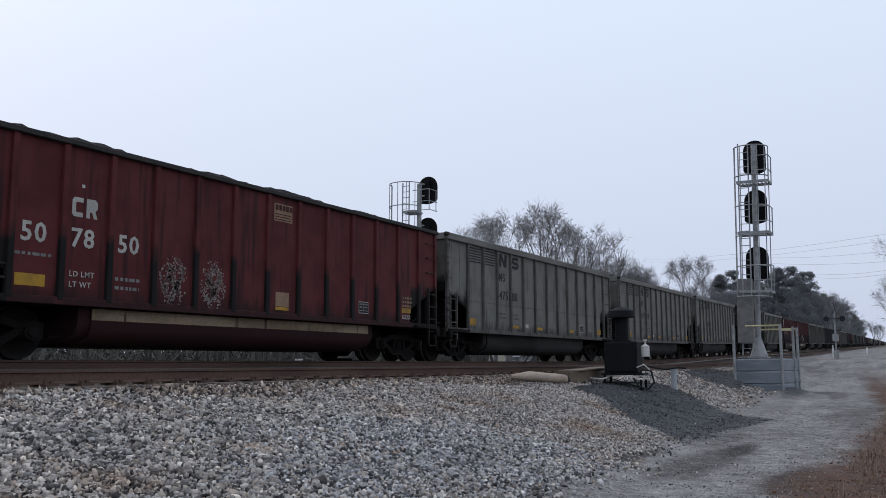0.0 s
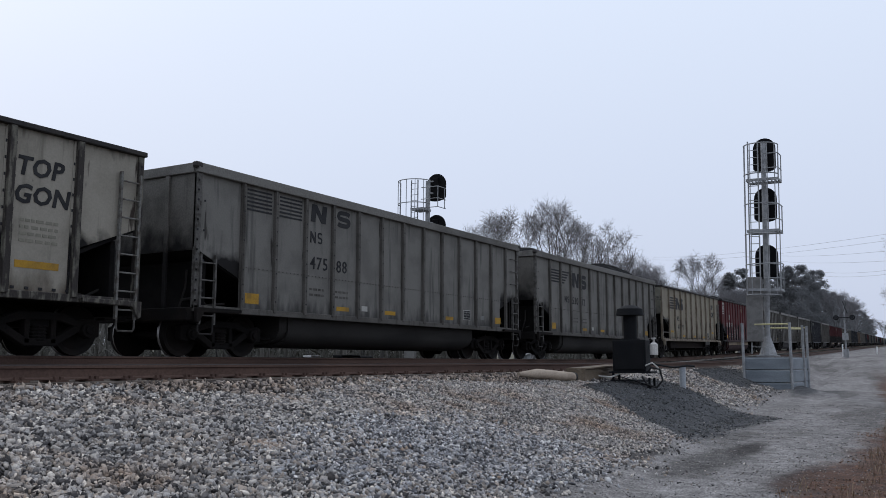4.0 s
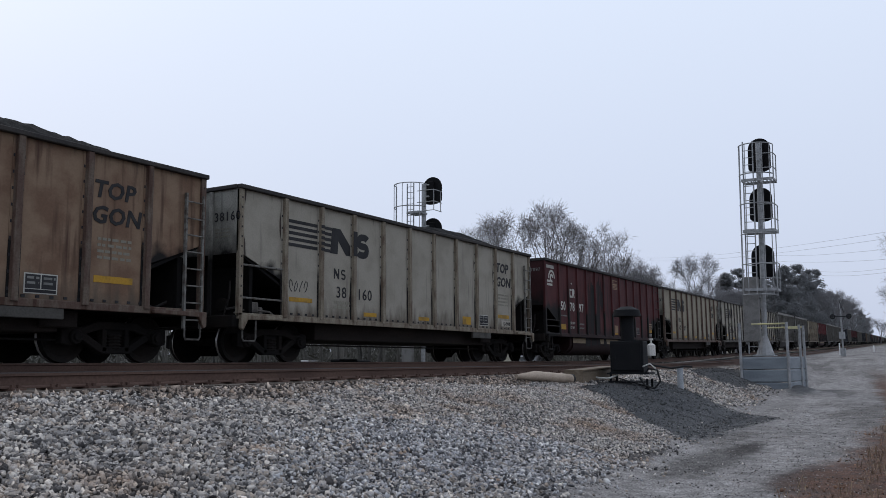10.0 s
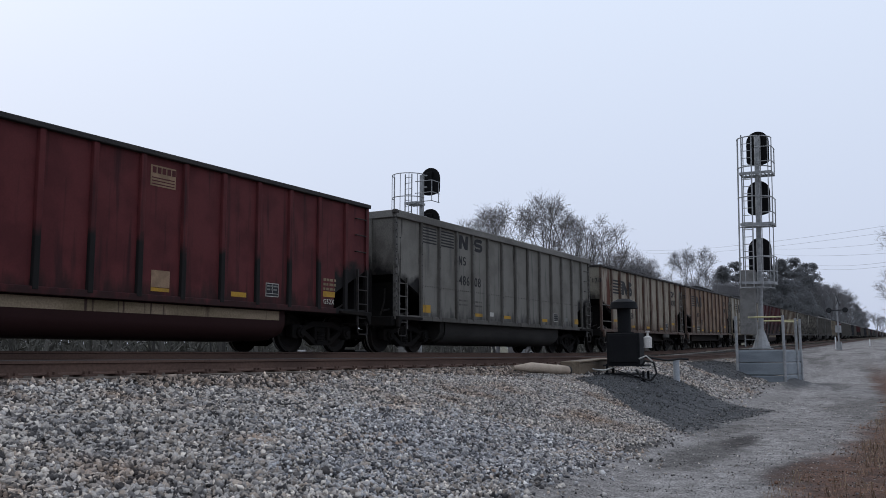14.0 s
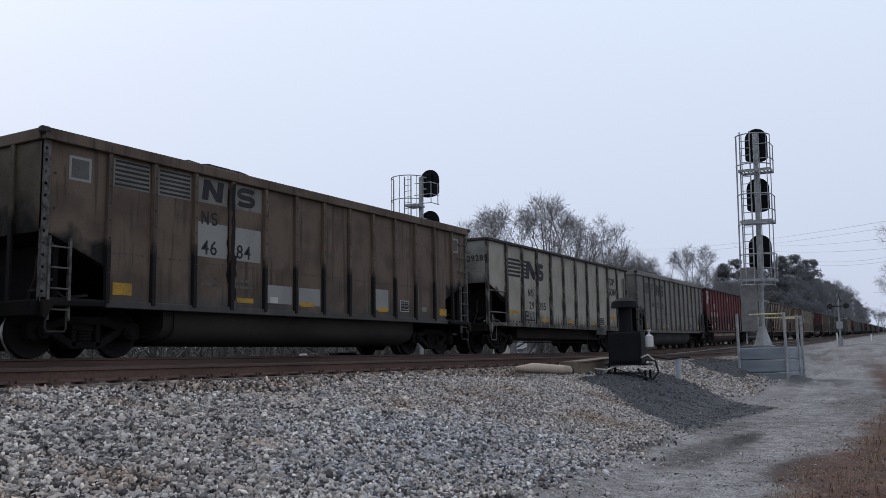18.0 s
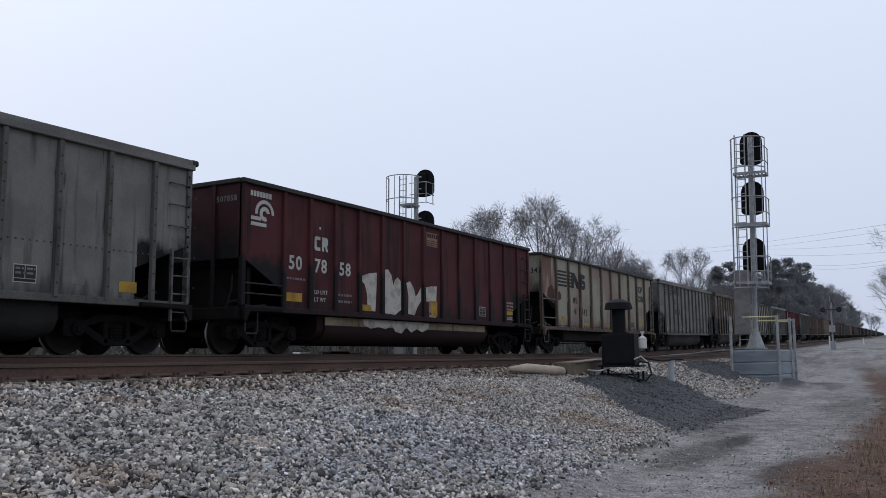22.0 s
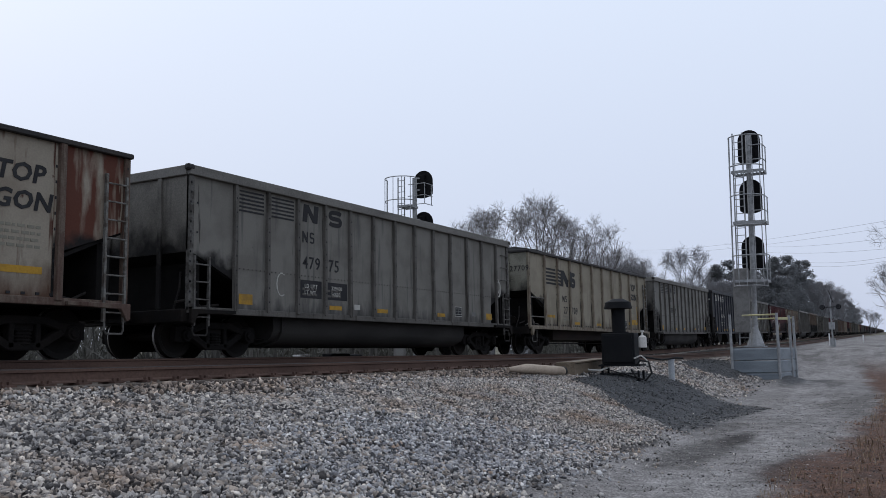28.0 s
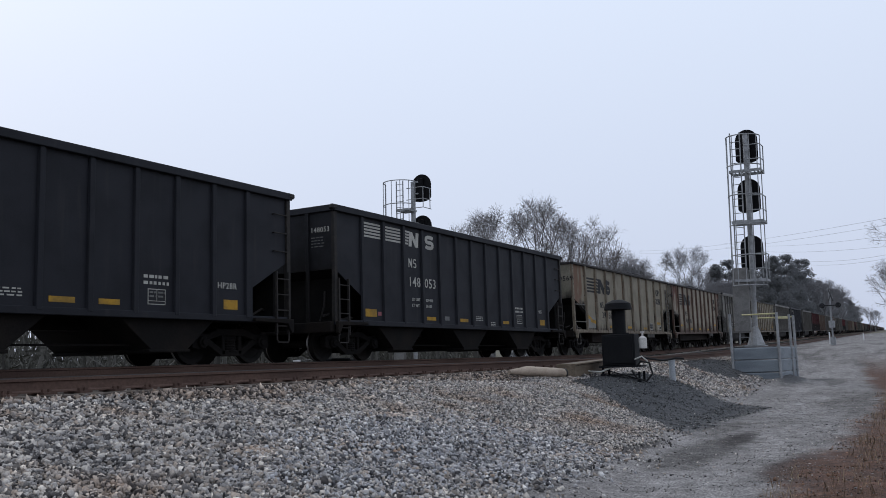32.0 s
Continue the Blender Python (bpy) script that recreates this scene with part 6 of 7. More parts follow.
def build_car(kind, number, paint, seed):
    what = "hopper car" if kind == "hopper" else "gondola"
    shape = {"ribbed": "flat-bottomed coal gondola with heavy side posts", "tub_bar": "tub-bottomed coal gondola with striped mark", "tub_wave": "tub-bottomed coal gondola with wavy striped mark",
             "tub_red": "coal gondola with a cream-striped tub", "hopper": "coal hopper car with discharge chutes"}[kind]
    car = empty("hopper_car" if kind == "hopper" else "coal_gondola", None, label=f"{LOOKS[paint]} {shape}, loaded with coal", category="hopper car" if kind == "hopper" else "gondola", group="cars of the coal train")
    if kind == "ribbed":
        ribbed_gon(car, number, paint, seed)
    elif kind == "tub_red":
        red_gon(car, number, paint, seed)
    elif kind == "hopper":
        black_hopper(car, number, paint, seed)
    else:
        tub_gon(car, number, paint, seed, kind == "tub_wave")
    return car


for i, (kind, number, paint) in CARS.items():
    car = build_car(kind, number, paint, i)
    if i in LONGER:
        lengthen(car, LONGER[i] / LENGTH[kind])
    TRAIN.append((car, LONGER.get(i, LENGTH[kind]), FRONT[i]))
# the cars already far up the line are like ones that follow
AHEAD = [3, 21, 16, 20, 11, 7, 18, 3, 21, 20, 26, 6, 21, 2, 26, 7, 16, 20, 19, 20, 23, 18]
front = 37.3
for n, k in enumerate(AHEAD):
    car, length, _ = TRAIN[k]
    TRAIN.append((copy_thing(car, Matrix()), length, front))
    front += TRAIN[AHEAD[(n + 1) % len(AHEAD)]][1] + 1.3


def far_car_parts():
    side = Shape().box(0, 14.4, -HALF, HALF, 1.0, 3.72)
    for i in range(11):
        x = 1.3 + 1.18 * i
        side.box(x - 0.09, x + 0.09, -HALF - 0.07, HALF + 0.07, 1.0, 3.7)
    rim = Shape().box(-0.03, 14.43, -HALF - 0.1, HALF + 0.1, 3.72, 3.82)
    low = Shape().box(2.9, 11.5, -1.2, 1.2, 0.45, 1.0).box(0.0, 14.4, -0.25, 0.25, 0.7, 1.0)
    bogie = Shape().prism([(-1.3, 0.1), (1.3, 0.1), (1.3, 0.7), (0.5, 0.9), (-0.5, 0.9), (-1.3, 0.7)], -1.1, 1.1)
    return side.mesh("body"), rim.mesh("top_chord"), low.mesh("underframe"), bogie.mesh("truck")


# the head of the train, already half a kilometre and more up the line
FAR = far_car_parts()
TONES = ["grey", "maroon", "black", "greyer", "black", "grey", "cream", "black", "maroon", "grey"]
for k in range(62):
    tone = TONES[(k * 7) % 10]
    car = empty("coal_gondola", None, label=f"{LOOKS[tone]} coal gondola far up the line", category="gondola", group="cars of the coal train")
    part("body", FAR[0], M[tone], car)
    part("top_chord", FAR[1], M["chord_dark"], car)
    part("underframe", FAR[2], M["frame"], car)
    for x in (1.5, 12.9):
        part("truck", FAR[3], M["truck"], car, m=pose(x, 0, 0))
    TRAIN.append((car, 14.4, front))
    front += 15.9


# ---- signals ----
def head_plate_mesh(w, h):
    n = 12
    pts = [(w / 2 * math.cos(math.pi * i / n), h - w / 2 + w / 2 * math.sin(math.pi * i / n)) for i in range(n + 1)]
    pts += [(-w / 2 * math.cos(math.pi * i / n) * (1 if i else 1), w * 0.2 - w * 0.2 * math.sin(math.pi * i / n)) for i in range(n + 1)]
    return Shape().prism(pts, -0.02, 0.02, "x").mesh("back_plate", bevel=0.006)


def stand_mesh(reach):
    """A frame of flat bars with a few grating slats."""
    s = Shape().box(-0.77, -0.73, -reach, 0.62, -0.36, -0.24).box(0.11, 0.15, -reach, 0.62, -0.36, -0.24)
    for y in (-reach, 0.58):
        s.box(-0.75, 0.13, y, y + 0.04, -0.35, -0.25)
    return s.mesh("stand")


def signal_mast(x, y, base, heads, lean, label, top, head_y, cage_y, cage_r, cage_from, hoop_gap, hoops, ladder_y, stand_y, head_w):
    """A mast with black-plated heads on its far face, a ladder in a wide hoop cage and a railed stand at each head."""
    s = empty("signal_mast", pose(x, y, base, lean, 0, 0), label=label, category="railway signal", group="trackside signals")
    H = top - base
    plate = stand_y if stand_y < 1 else 0.15
    steel = M["signal_steel"]
    part("pole", Shape().rod((0, 0, 0), (0, 0, H - 0.45), 0.11, 14).mesh("pole", smooth=True), steel, s)
    part("base_cone", Shape().prism([(-0.42, -0.42), (0.42, -0.42), (0.42, 0.42), (-0.42, 0.42)], 0.0, 0.06, "z").rod((0, 0, 0.06), (0, 0, 0.85), 0.38, 12, 0.12).mesh("base_cone"), steel, s)
    for k, z in enumerate(heads):
        hz = z - base
        hd = part("signal_head", cached(("head_plate", head_w), lambda: head_plate_mesh(head_w, 1.55)), M["signal_black"], s, "black round-topped signal back plate", m=pose(0.32, head_y, hz))
        part("lamp_housing", cached("housing", lambda: Shape().box(-0.16, 0.0, -0.17, 0.17, 0.25, 1.3).mesh("lamp_housing", bevel=0.03)), M["signal_black"], hd)
        for j in range(3):
            part("hood", cached("hood", lambda: Shape().rod((0.0, 0, 0), (0.3, 0, -0.02), 0.14, 12).mesh("hood", smooth=True)), M["signal_black"], hd, m=pose(0.02, 0, 0.42 + 0.36 * j))
        for bz in (0.45, 1.1):
            part("bracket", cached(("bracket", head_y), lambda: Shape().rod((0.0, 0, 0), (0.28, head_y, 0), 0.045, 6).mesh("bracket")), steel, s, m=pose(0, 0, hz + bz))
        st = part("stand", cached(("stand", stand_y), lambda: stand_mesh(plate)), steel, s, "grated service stand", m=pose(0, 0, hz - 0.22))
        for i in range(1, 8):
            part("slat", cached("slat", lambda: Shape().box(-0.73, 0.11, 0, 0.03, -0.31, -0.27).mesh("slat")), steel, st, m=pose(0, -plate + (0.59 + plate) * i / 8, 0))
        for px in (-0.74, -0.02):
            part("stand_post", cached("stand_post", lambda: Shape().rod((0, 0, -0.3), (0, 0, 0.85), 0.024, 6).mesh("stand_post")), steel, st, m=pose(px, -stand_y, 0))
        for rz in (-0.28, 0.2, 0.84) if stand_y > 1 else (0.2, 0.84):
            part("stand_rail", cached(("stand_rail", stand_y), lambda: Shape().path([(-0.74, -0.05, 0), (-0.74, -stand_y, 0), (0.1, -stand_y, 0)], 0.022).mesh("stand_rail")), steel, st, m=pose(0, 0, rz))
    # ladder and its cage
    for dy in (-0.21, 0.21):
        part("ladder_stile", cached(("stile", H), lambda: Shape().box(-0.42, -0.37, -0.025, 0.025, 0.1, H - 0.4).mesh("ladder_stile")), steel, s, m=pose(0, ladder_y + dy, 0))
    for i in range(int((H - 0.6) / 0.32)):
        part("rung", cached("rung", lambda: Shape().rod((0, -0.21, 0), (0, 0.21, 0), 0.016, 6).mesh("rung")), steel, s, m=pose(-0.4, ladder_y, 0.4 + 0.32 * i))
    n = 12
    arc = [(-0.36 - cage_r * 0.95 * math.sin(math.pi * i / n), cage_y - cage_r * math.cos(math.pi * i / n)) for i in range(n + 1)]
    hoop = Shape().path([(a, b, 0) for a, b in arc], 0.026).mesh("cage_hoop")
    for i in range(hoops):
        part("cage_hoop", hoop, steel, s, m=pose(0, 0, cage_from + hoop_gap * i))
    for a, b in arc[::2]:
        part("cage_bar", cached(("cage_bar", cage_from), lambda: Shape().rod((0, 0, cage_from), (0, 0, cage_from + hoop_gap * (hoops - 1)), 0.02, 6).mesh("cage_bar")), steel, s, m=pose(a, b, 0))
    part("relay_box", Shape().box(-0.7, -0.46, ladder_y - 0.3, ladder_y + 0.35, 0.62, 3.4).mesh("relay_box", bevel=0.02), M["relay"], s, "dull grey cable box on the mast")
    return s


near_base = 0.14
signal_mast(40.0, 7.24, near_base, (8.30, 6.05, 3.5), 1.2, "galvanised signal mast with three black heads and caged ladder", 10.0, 0.02, 0.05, 0.72, 2.62, 1.32, 6, 0.38, 0.72, 0.97)
signal_mast(40.5, 24.95, -1.3, (8.68, 6.38), 0.6, "galvanised signal mast with two black heads behind the train", 10.25, -0.37, 0.58, 0.95, 8.5, 1.27, 3, 0.6, 1.1, 1.24)


def signal_crib():
    """The sheeted platform that holds the mast's footing, with pipe posts and yellow rails."""
    c = empty("signal_platform", None, label="blue-grey sheeted platform with pipe posts and faded yellow handrails", category="platform")
    x0, x1, y0, y1, z0, z1 = 38.0, 42.4, 6.05, 7.85, -1.45, 0.1
    part("deck", Shape().box(x0 + 0.05, x1 - 0.05, y0 + 0.05, y1 - 0.05, -0.02, 0.13).mesh("deck"), M["ground"], c, "gravel deck")
    k = 3
    h = (z1 - z0) / k

    def sheet(length):
        s = Shape()
        prof = [(0.0, 0.0), (-0.045, 0.03), (-0.045, h - 0.06), (-0.012, h - 0.015), (0.0, h - 0.015), (0.03, h - 0.015), (0.03, 0.0)]
        return s.prism(prof, 0, length, "x")
    front = sheet(y1 - y0).mesh("sheet")
    side = sheet(x1 - x0).mesh("sheet")
    for i in range(k):
        part("sheet", front, M["siding"], c, m=Matrix.Translation((x0, y1, z0 + i * h)) @ Matrix.Rotation(-math.pi / 2, 4, "Z"))
        part("sheet", side, M["siding"], c, m=Matrix.Translation((x0, y0, z0 + i * h)))
        part("sheet", side, M["siding"], c, m=Matrix.Translation((x1, y1, z0 + i * h)) @ Matrix.Rotation(math.pi, 4, "Z"))
    post = Shape().rod((0, 0, -1.6), (0, 0, 1.5), 0.06, 10).mesh("post", smooth=True)
    for px, py in ((x0 - 0.08, y0 - 0.06), (x0 - 0.08, y1), (x1, y0 - 0.06), (x1, y1), (x1 - 1.2, y0 - 0.06)):
        part("post", post, M["signal_steel"], c, m=pose(px, py, 0))
    part("handrail", Shape().rod((x0 - 0.08, y0, 1.44), (x0 - 0.08, y1 - 0.5, 1.44), 0.035).mesh("handrail"), M["pole_yellow"], c, "faded yellow handrail")
    part("handrail", Shape().rod((x0 - 0.08, y0, 1.24), (x1 - 1.2, y0, 1.34), 0.03).mesh("handrail"), M["pole_yellow"], c, "faded yellow handrail")
    part("handrail", Shape().rod((x1, y0, 1.44), (x1, y1, 1.44), 0.035).mesh("handrail"), M["pole_yellow"], c, "faded yellow handrail")


signal_crib()


# ---- trackside heater cabinet and its bits ----
def cabinet():
    cx, cy, k = 22.36, 7.45, 0.92
    g = (ground_z(cx, cy) + 0.008) / k
    c = empty("heater_cabinet", pose(cx, cy, -0.008, 0, 0, 8) @ Matrix.Scale(k, 4), label="black steel trackside cabinet with a capped vent stack on legs", category="cabinet")
    part("box", Shape().box(-0.4, 0.4, -0.46, 0.46, -0.36, 0.52).mesh("box", bevel=0.02), M["cabinet"], c)
    part("door", Shape().box(-0.425, -0.4, -0.4, 0.4, -0.3, 0.46).box(-0.44, -0.425, 0.3, 0.34, 0.0, 0.14).mesh("door", bevel=0.006), M["cabinet"], c)
    part("shelf", Shape().box(-0.5, 0.5, -0.62, 0.55, -0.41, -0.36).mesh("shelf"), M["cabinet"], c)
    part("vent_pipe", Shape().rod((0, 0.02, 0.52), (0, 0.02, 1.24), 0.19, 14).mesh("vent_pipe", smooth=True), M["cabinet"], c)
    part("cap", Shape().rod((0, 0.02, 1.22), (0, 0.02, 1.40), 0.40, 18, 0.36).rod((0, 0.02, 1.40), (0, 0.02, 1.50), 0.36, 18, 0.15).mesh("cap", smooth=True), M["cabinet"], c, "round black rain cap")
    part("vent_flange", Shape().rod((0, 0.02, 0.52), (0, 0.02, 0.56), 0.27, 14).mesh("vent_flange"), M["cabinet"], c)
    leg = Shape().box(-0.03, 0.03, -0.03, 0.03, g - 0.12, -0.4).box(-0.08, 0.08, -0.06, 0.06, g - 0.02, g + 0.03).mesh("leg")
    for lx, ly in ((-0.42, -0.55), (0.42, -0.55), (-0.42, 0.45), (0.42, 0.45)):
        part("leg", leg, M["cabinet"], c, m=pose(lx, ly, (ground_z(cx + lx * k, cy + ly * k) + 0.008) / k - g))
    part("brace", Shape().rod((-0.42, -0.55, -0.62), (-0.42, 0.45, -0.62), 0.018).rod((-0.42, -0.55, -0.75), (-0.42, 0.45, -0.45), 0.014).mesh("brace"), M["cabinet"], c)
    j = part("canister", Shape().rod((0.0, 0, 0.06), (0.0, 0, 0.40), 0.135, 14).rod((0, 0, 0.4), (0, 0, 0.46), 0.135, 14, 0.05).mesh("canister", smooth=True), M["plastic"], c, "white plastic canister on the side", m=pose(-0.2, -0.66, 0.05) @ Matrix.Scale(0.85, 4))
    part("canister_cap", Shape().rod((0.0, 0, 0.46), (0.0, 0, 0.60), 0.035, 10).rod((0, 0, 0.57), (0, 0, 0.62), 0.07, 10).mesh("canister_cap"), M["plastic"], j)
    part("hose", Shape().path([(-0.45, -0.5, -0.4), (-0.5, -0.62, -0.25), (-0.5, -0.85, -0.3), (-0.48, -0.92, -0.6), (-0.48, -0.75, -0.8), (-0.46, -0.5, -0.72), (-0.45, -0.35, -0.5)], 0.03).mesh("hose"), M["cable"], c, "looped black hose")
    part("conduit", Shape().path([(-0.45, -0.45, -0.2), (-0.5, -0.65, -0.12), (-0.5, -0.8, -0.25), (-0.5, -0.82, -0.4)], 0.022).mesh("conduit"), M["cable_white"], c, "pale flexible conduit")
    part("conduit", Shape().path([(-0.4, 0.25, -0.42), (-0.5, 0.5, -0.52), (-0.5, 0.8, -0.5), (-0.45, 1.0, -0.42)], 0.025).mesh("conduit"), M["cable_white"], c, "pale flexible conduit")
    part("feed_pipe", Shape().path([(-0.3, -0.6, -0.15), (-0.3, -1.2, -0.25), (-0.25, -1.55, -0.2), (-0.2, -1.75, -0.22)], 0.03).mesh("feed_pipe"), M["cable"], c, "black feed pipe")
    p = empty("conduit_stub", None, label="grey plastic conduit stub standing in the gravel", category="conduit")
    x, y = 24.6, 6.75
    z = ground_z(x, y)
    part("tube", Shape().rod((x, y, z - 0.1), (x, y, z + 0.55), 0.085, 12).mesh("tube", smooth=True), M["pvc"], p)
    part("tube_cap", Shape().rod((x, y, z + 0.55), (x, y, z + 0.6), 0.1, 12).mesh("tube_cap"), M["pvc"], p)


cabinet()


def trough():
    a, b = Vector((17.9, 8.45, 0)), Vector((20.3, 8.25, 0))
    za, zb = -0.37, -0.47
    p = empty("pipe_length", None, label="cream pipe length with a tapered end lying on ballast", category="pipe")
    part("barrel", Shape().rod((a.x + 0.7, a.y, za), (b.x, b.y, zb), 0.115, 16).mesh("barrel", smooth=True), M["pipe"], p)
    part("tapered_end", Shape().rod((a.x - 0.1, a.y + 0.08, za), (a.x + 0.7, a.y, za), 0.045, 16, 0.114).mesh("tapered_end", smooth=True), M["pipe"], p)
    part("end_ring", Shape().rod((b.x - 0.05, b.y + 0.004, zb + 0.002), (b.x + 0.02, b.y - 0.002, zb), 0.122, 16).mesh("end_ring"), M["cable"], p, "dark pipe end")
    w = empty("timber_trough", None, label="weathered brown timber cable trough beside the rail", category="cable trough")
    for k, (dy, h) in enumerate(((-0.16, 0.34), (0.16, 0.34))):
        part("plank", Shape().prism([(20.75, -0.62), (23.4, -0.50), (23.4, -0.22), (20.75, -0.30)], 8.35 + dy - 0.03, 8.35 + dy + 0.03).mesh("plank", bevel=0.008), M["timber"], w)
    part("lid", Shape().prism([(20.75, -0.29), (23.4, -0.21), (23.4, -0.17), (20.75, -0.25)], 8.1, 8.6).mesh("lid", bevel=0.008), M["timber"], w)
    part("end_board", Shape().box(20.70, 20.75, 8.1, 8.6, -0.64, -0.25).mesh("end_board", bevel=0.006), M["timber"], w)


trough()


# ---- switch machine on the tie ends beyond the train ----
def switch_machine():
    x, y, z = on_line(22.2, YC + 1.78, 0)
    g = ground_z(x, y)
    s = empty("switch_machine", pose(x, y, g), label="low black switch machine on tie ends beyond the train", category="switch machine")
    h = 0.16 + z - g
    for k in (-0.75, 0.75):
        part("base_timber", cached("base_timber", lambda: Shape().box(-0.12, 0.12, -0.45, 0.45, -0.06, 0.1).mesh("base_timber", bevel=0.01)), M["timber"], s, m=pose(k, 0, 0))
    part("gear_case", Shape().box(-1.0, 0.15, -0.22, 0.22, 0.1, h - 0.14).box(-0.9, 0.05, -0.18, 0.18, h - 0.14, h - 0.05).mesh("gear_case", bevel=0.02), M["cabinet"], s)
    part("motor", Shape().rod((0.15, 0, h - 0.2), (0.8, 0, h - 0.2), 0.13, 14).rod((0.8, 0, h - 0.2), (0.86, 0, h - 0.2), 0.09, 14).mesh("motor", smooth=True), M["cabinet"], s)
    part("saddle", Shape().box(0.25, 0.7, -0.15, 0.15, 0.1, h - 0.28).mesh("saddle", bevel=0.01), M["cabinet"], s)
    part("throw_rod", Shape().rod((-0.4, -0.2, 0.14), (-0.4, -0.7, 0.14), 0.025).mesh("throw_rod"), M["cabinet"], s)
    x, y, z = on_line(20.1, YC + 1.78, 0)
    g = ground_z(x, y)
    part("cable_box", Shape().box(x - 0.2, x + 0.2, y - 0.13, y + 0.13, g - 0.04, z + 0.03).box(x - 0.22, x + 0.22, y - 0.15, y + 0.15, z + 0.03, z + 0.08).mesh("cable_box", bevel=0.01), M["white_post"], None, "white cable box with a lid on the ballast", category="cable box")


switch_machine()


# ---- road crossing in the distance ----
def crossing():
    x, q = 80.0, 8.3
    px, py, pz = x, q, 0.86
    s = empty("crossing_signal", pose(px, py, pz, 0, 0, 0), label="crossing signal with crossbuck and twin dark lamps", category="crossing signal")
    part("pole", Shape().rod((0, 0, -0.6), (0, 0, 4.0), 0.07, 10).mesh("pole"), M["signal_steel"], s)
    part("crossbuck", Shape().prism([(-0.62, 3.15), (-0.5, 3.05), (0.62, 4.0), (0.5, 4.1)], -0.12, -0.09, "x").prism([(0.62, 3.15), (0.5, 3.05), (-0.62, 4.0), (-0.5, 4.1)], -0.08, -0.06, "x").mesh("crossbuck"), M["dark_lamp"], s, "dark crossbuck boards", m=pose(0, 0, 0, 0, 0, 80))
    part("crossarm", Shape().rod((-0.1, -0.75, 2.72), (-0.1, 0.75, 2.72), 0.04).mesh("crossarm"), M["dark_lamp"], s)
    for dy in (-0.62, 0.62):
        part("lamp", cached("xlamp", lambda: Shape().rod((-0.05, 0, 0), (0.05, 0, 0), 0.22, 16).rod((-0.35, 0, 0.02), (-0.05, 0, 0), 0.13, 12).mesh("lamp")), M["dark_lamp"], s, "black lamp with round backing", m=pose(-0.1, dy, 2.72))
    part("case", Shape().box(-0.2, 0.2, -0.22, 0.22, 0.85, 1.45).mesh("case", bevel=0.02), M["signal_steel"], s)
    part("footing", Shape().box(-0.2, 0.2, -0.2, 0.2, -0.7, 0.1).mesh("footing", bevel=0.03), M["signal_steel"], s)
    for x, q, h in ((88, 7.2, 1.1), (112, 5.0, 0.8)):
        y = q + drift(x)
        z = ground_z(x, y)
        part("marker_post", Shape().rod((x, y, z - 0.2), (x, y, z + h), 0.06, 8).mesh("marker_post"), M["white_post"], None, "white plastic marker post beside the line", category="marker post")


crossing()


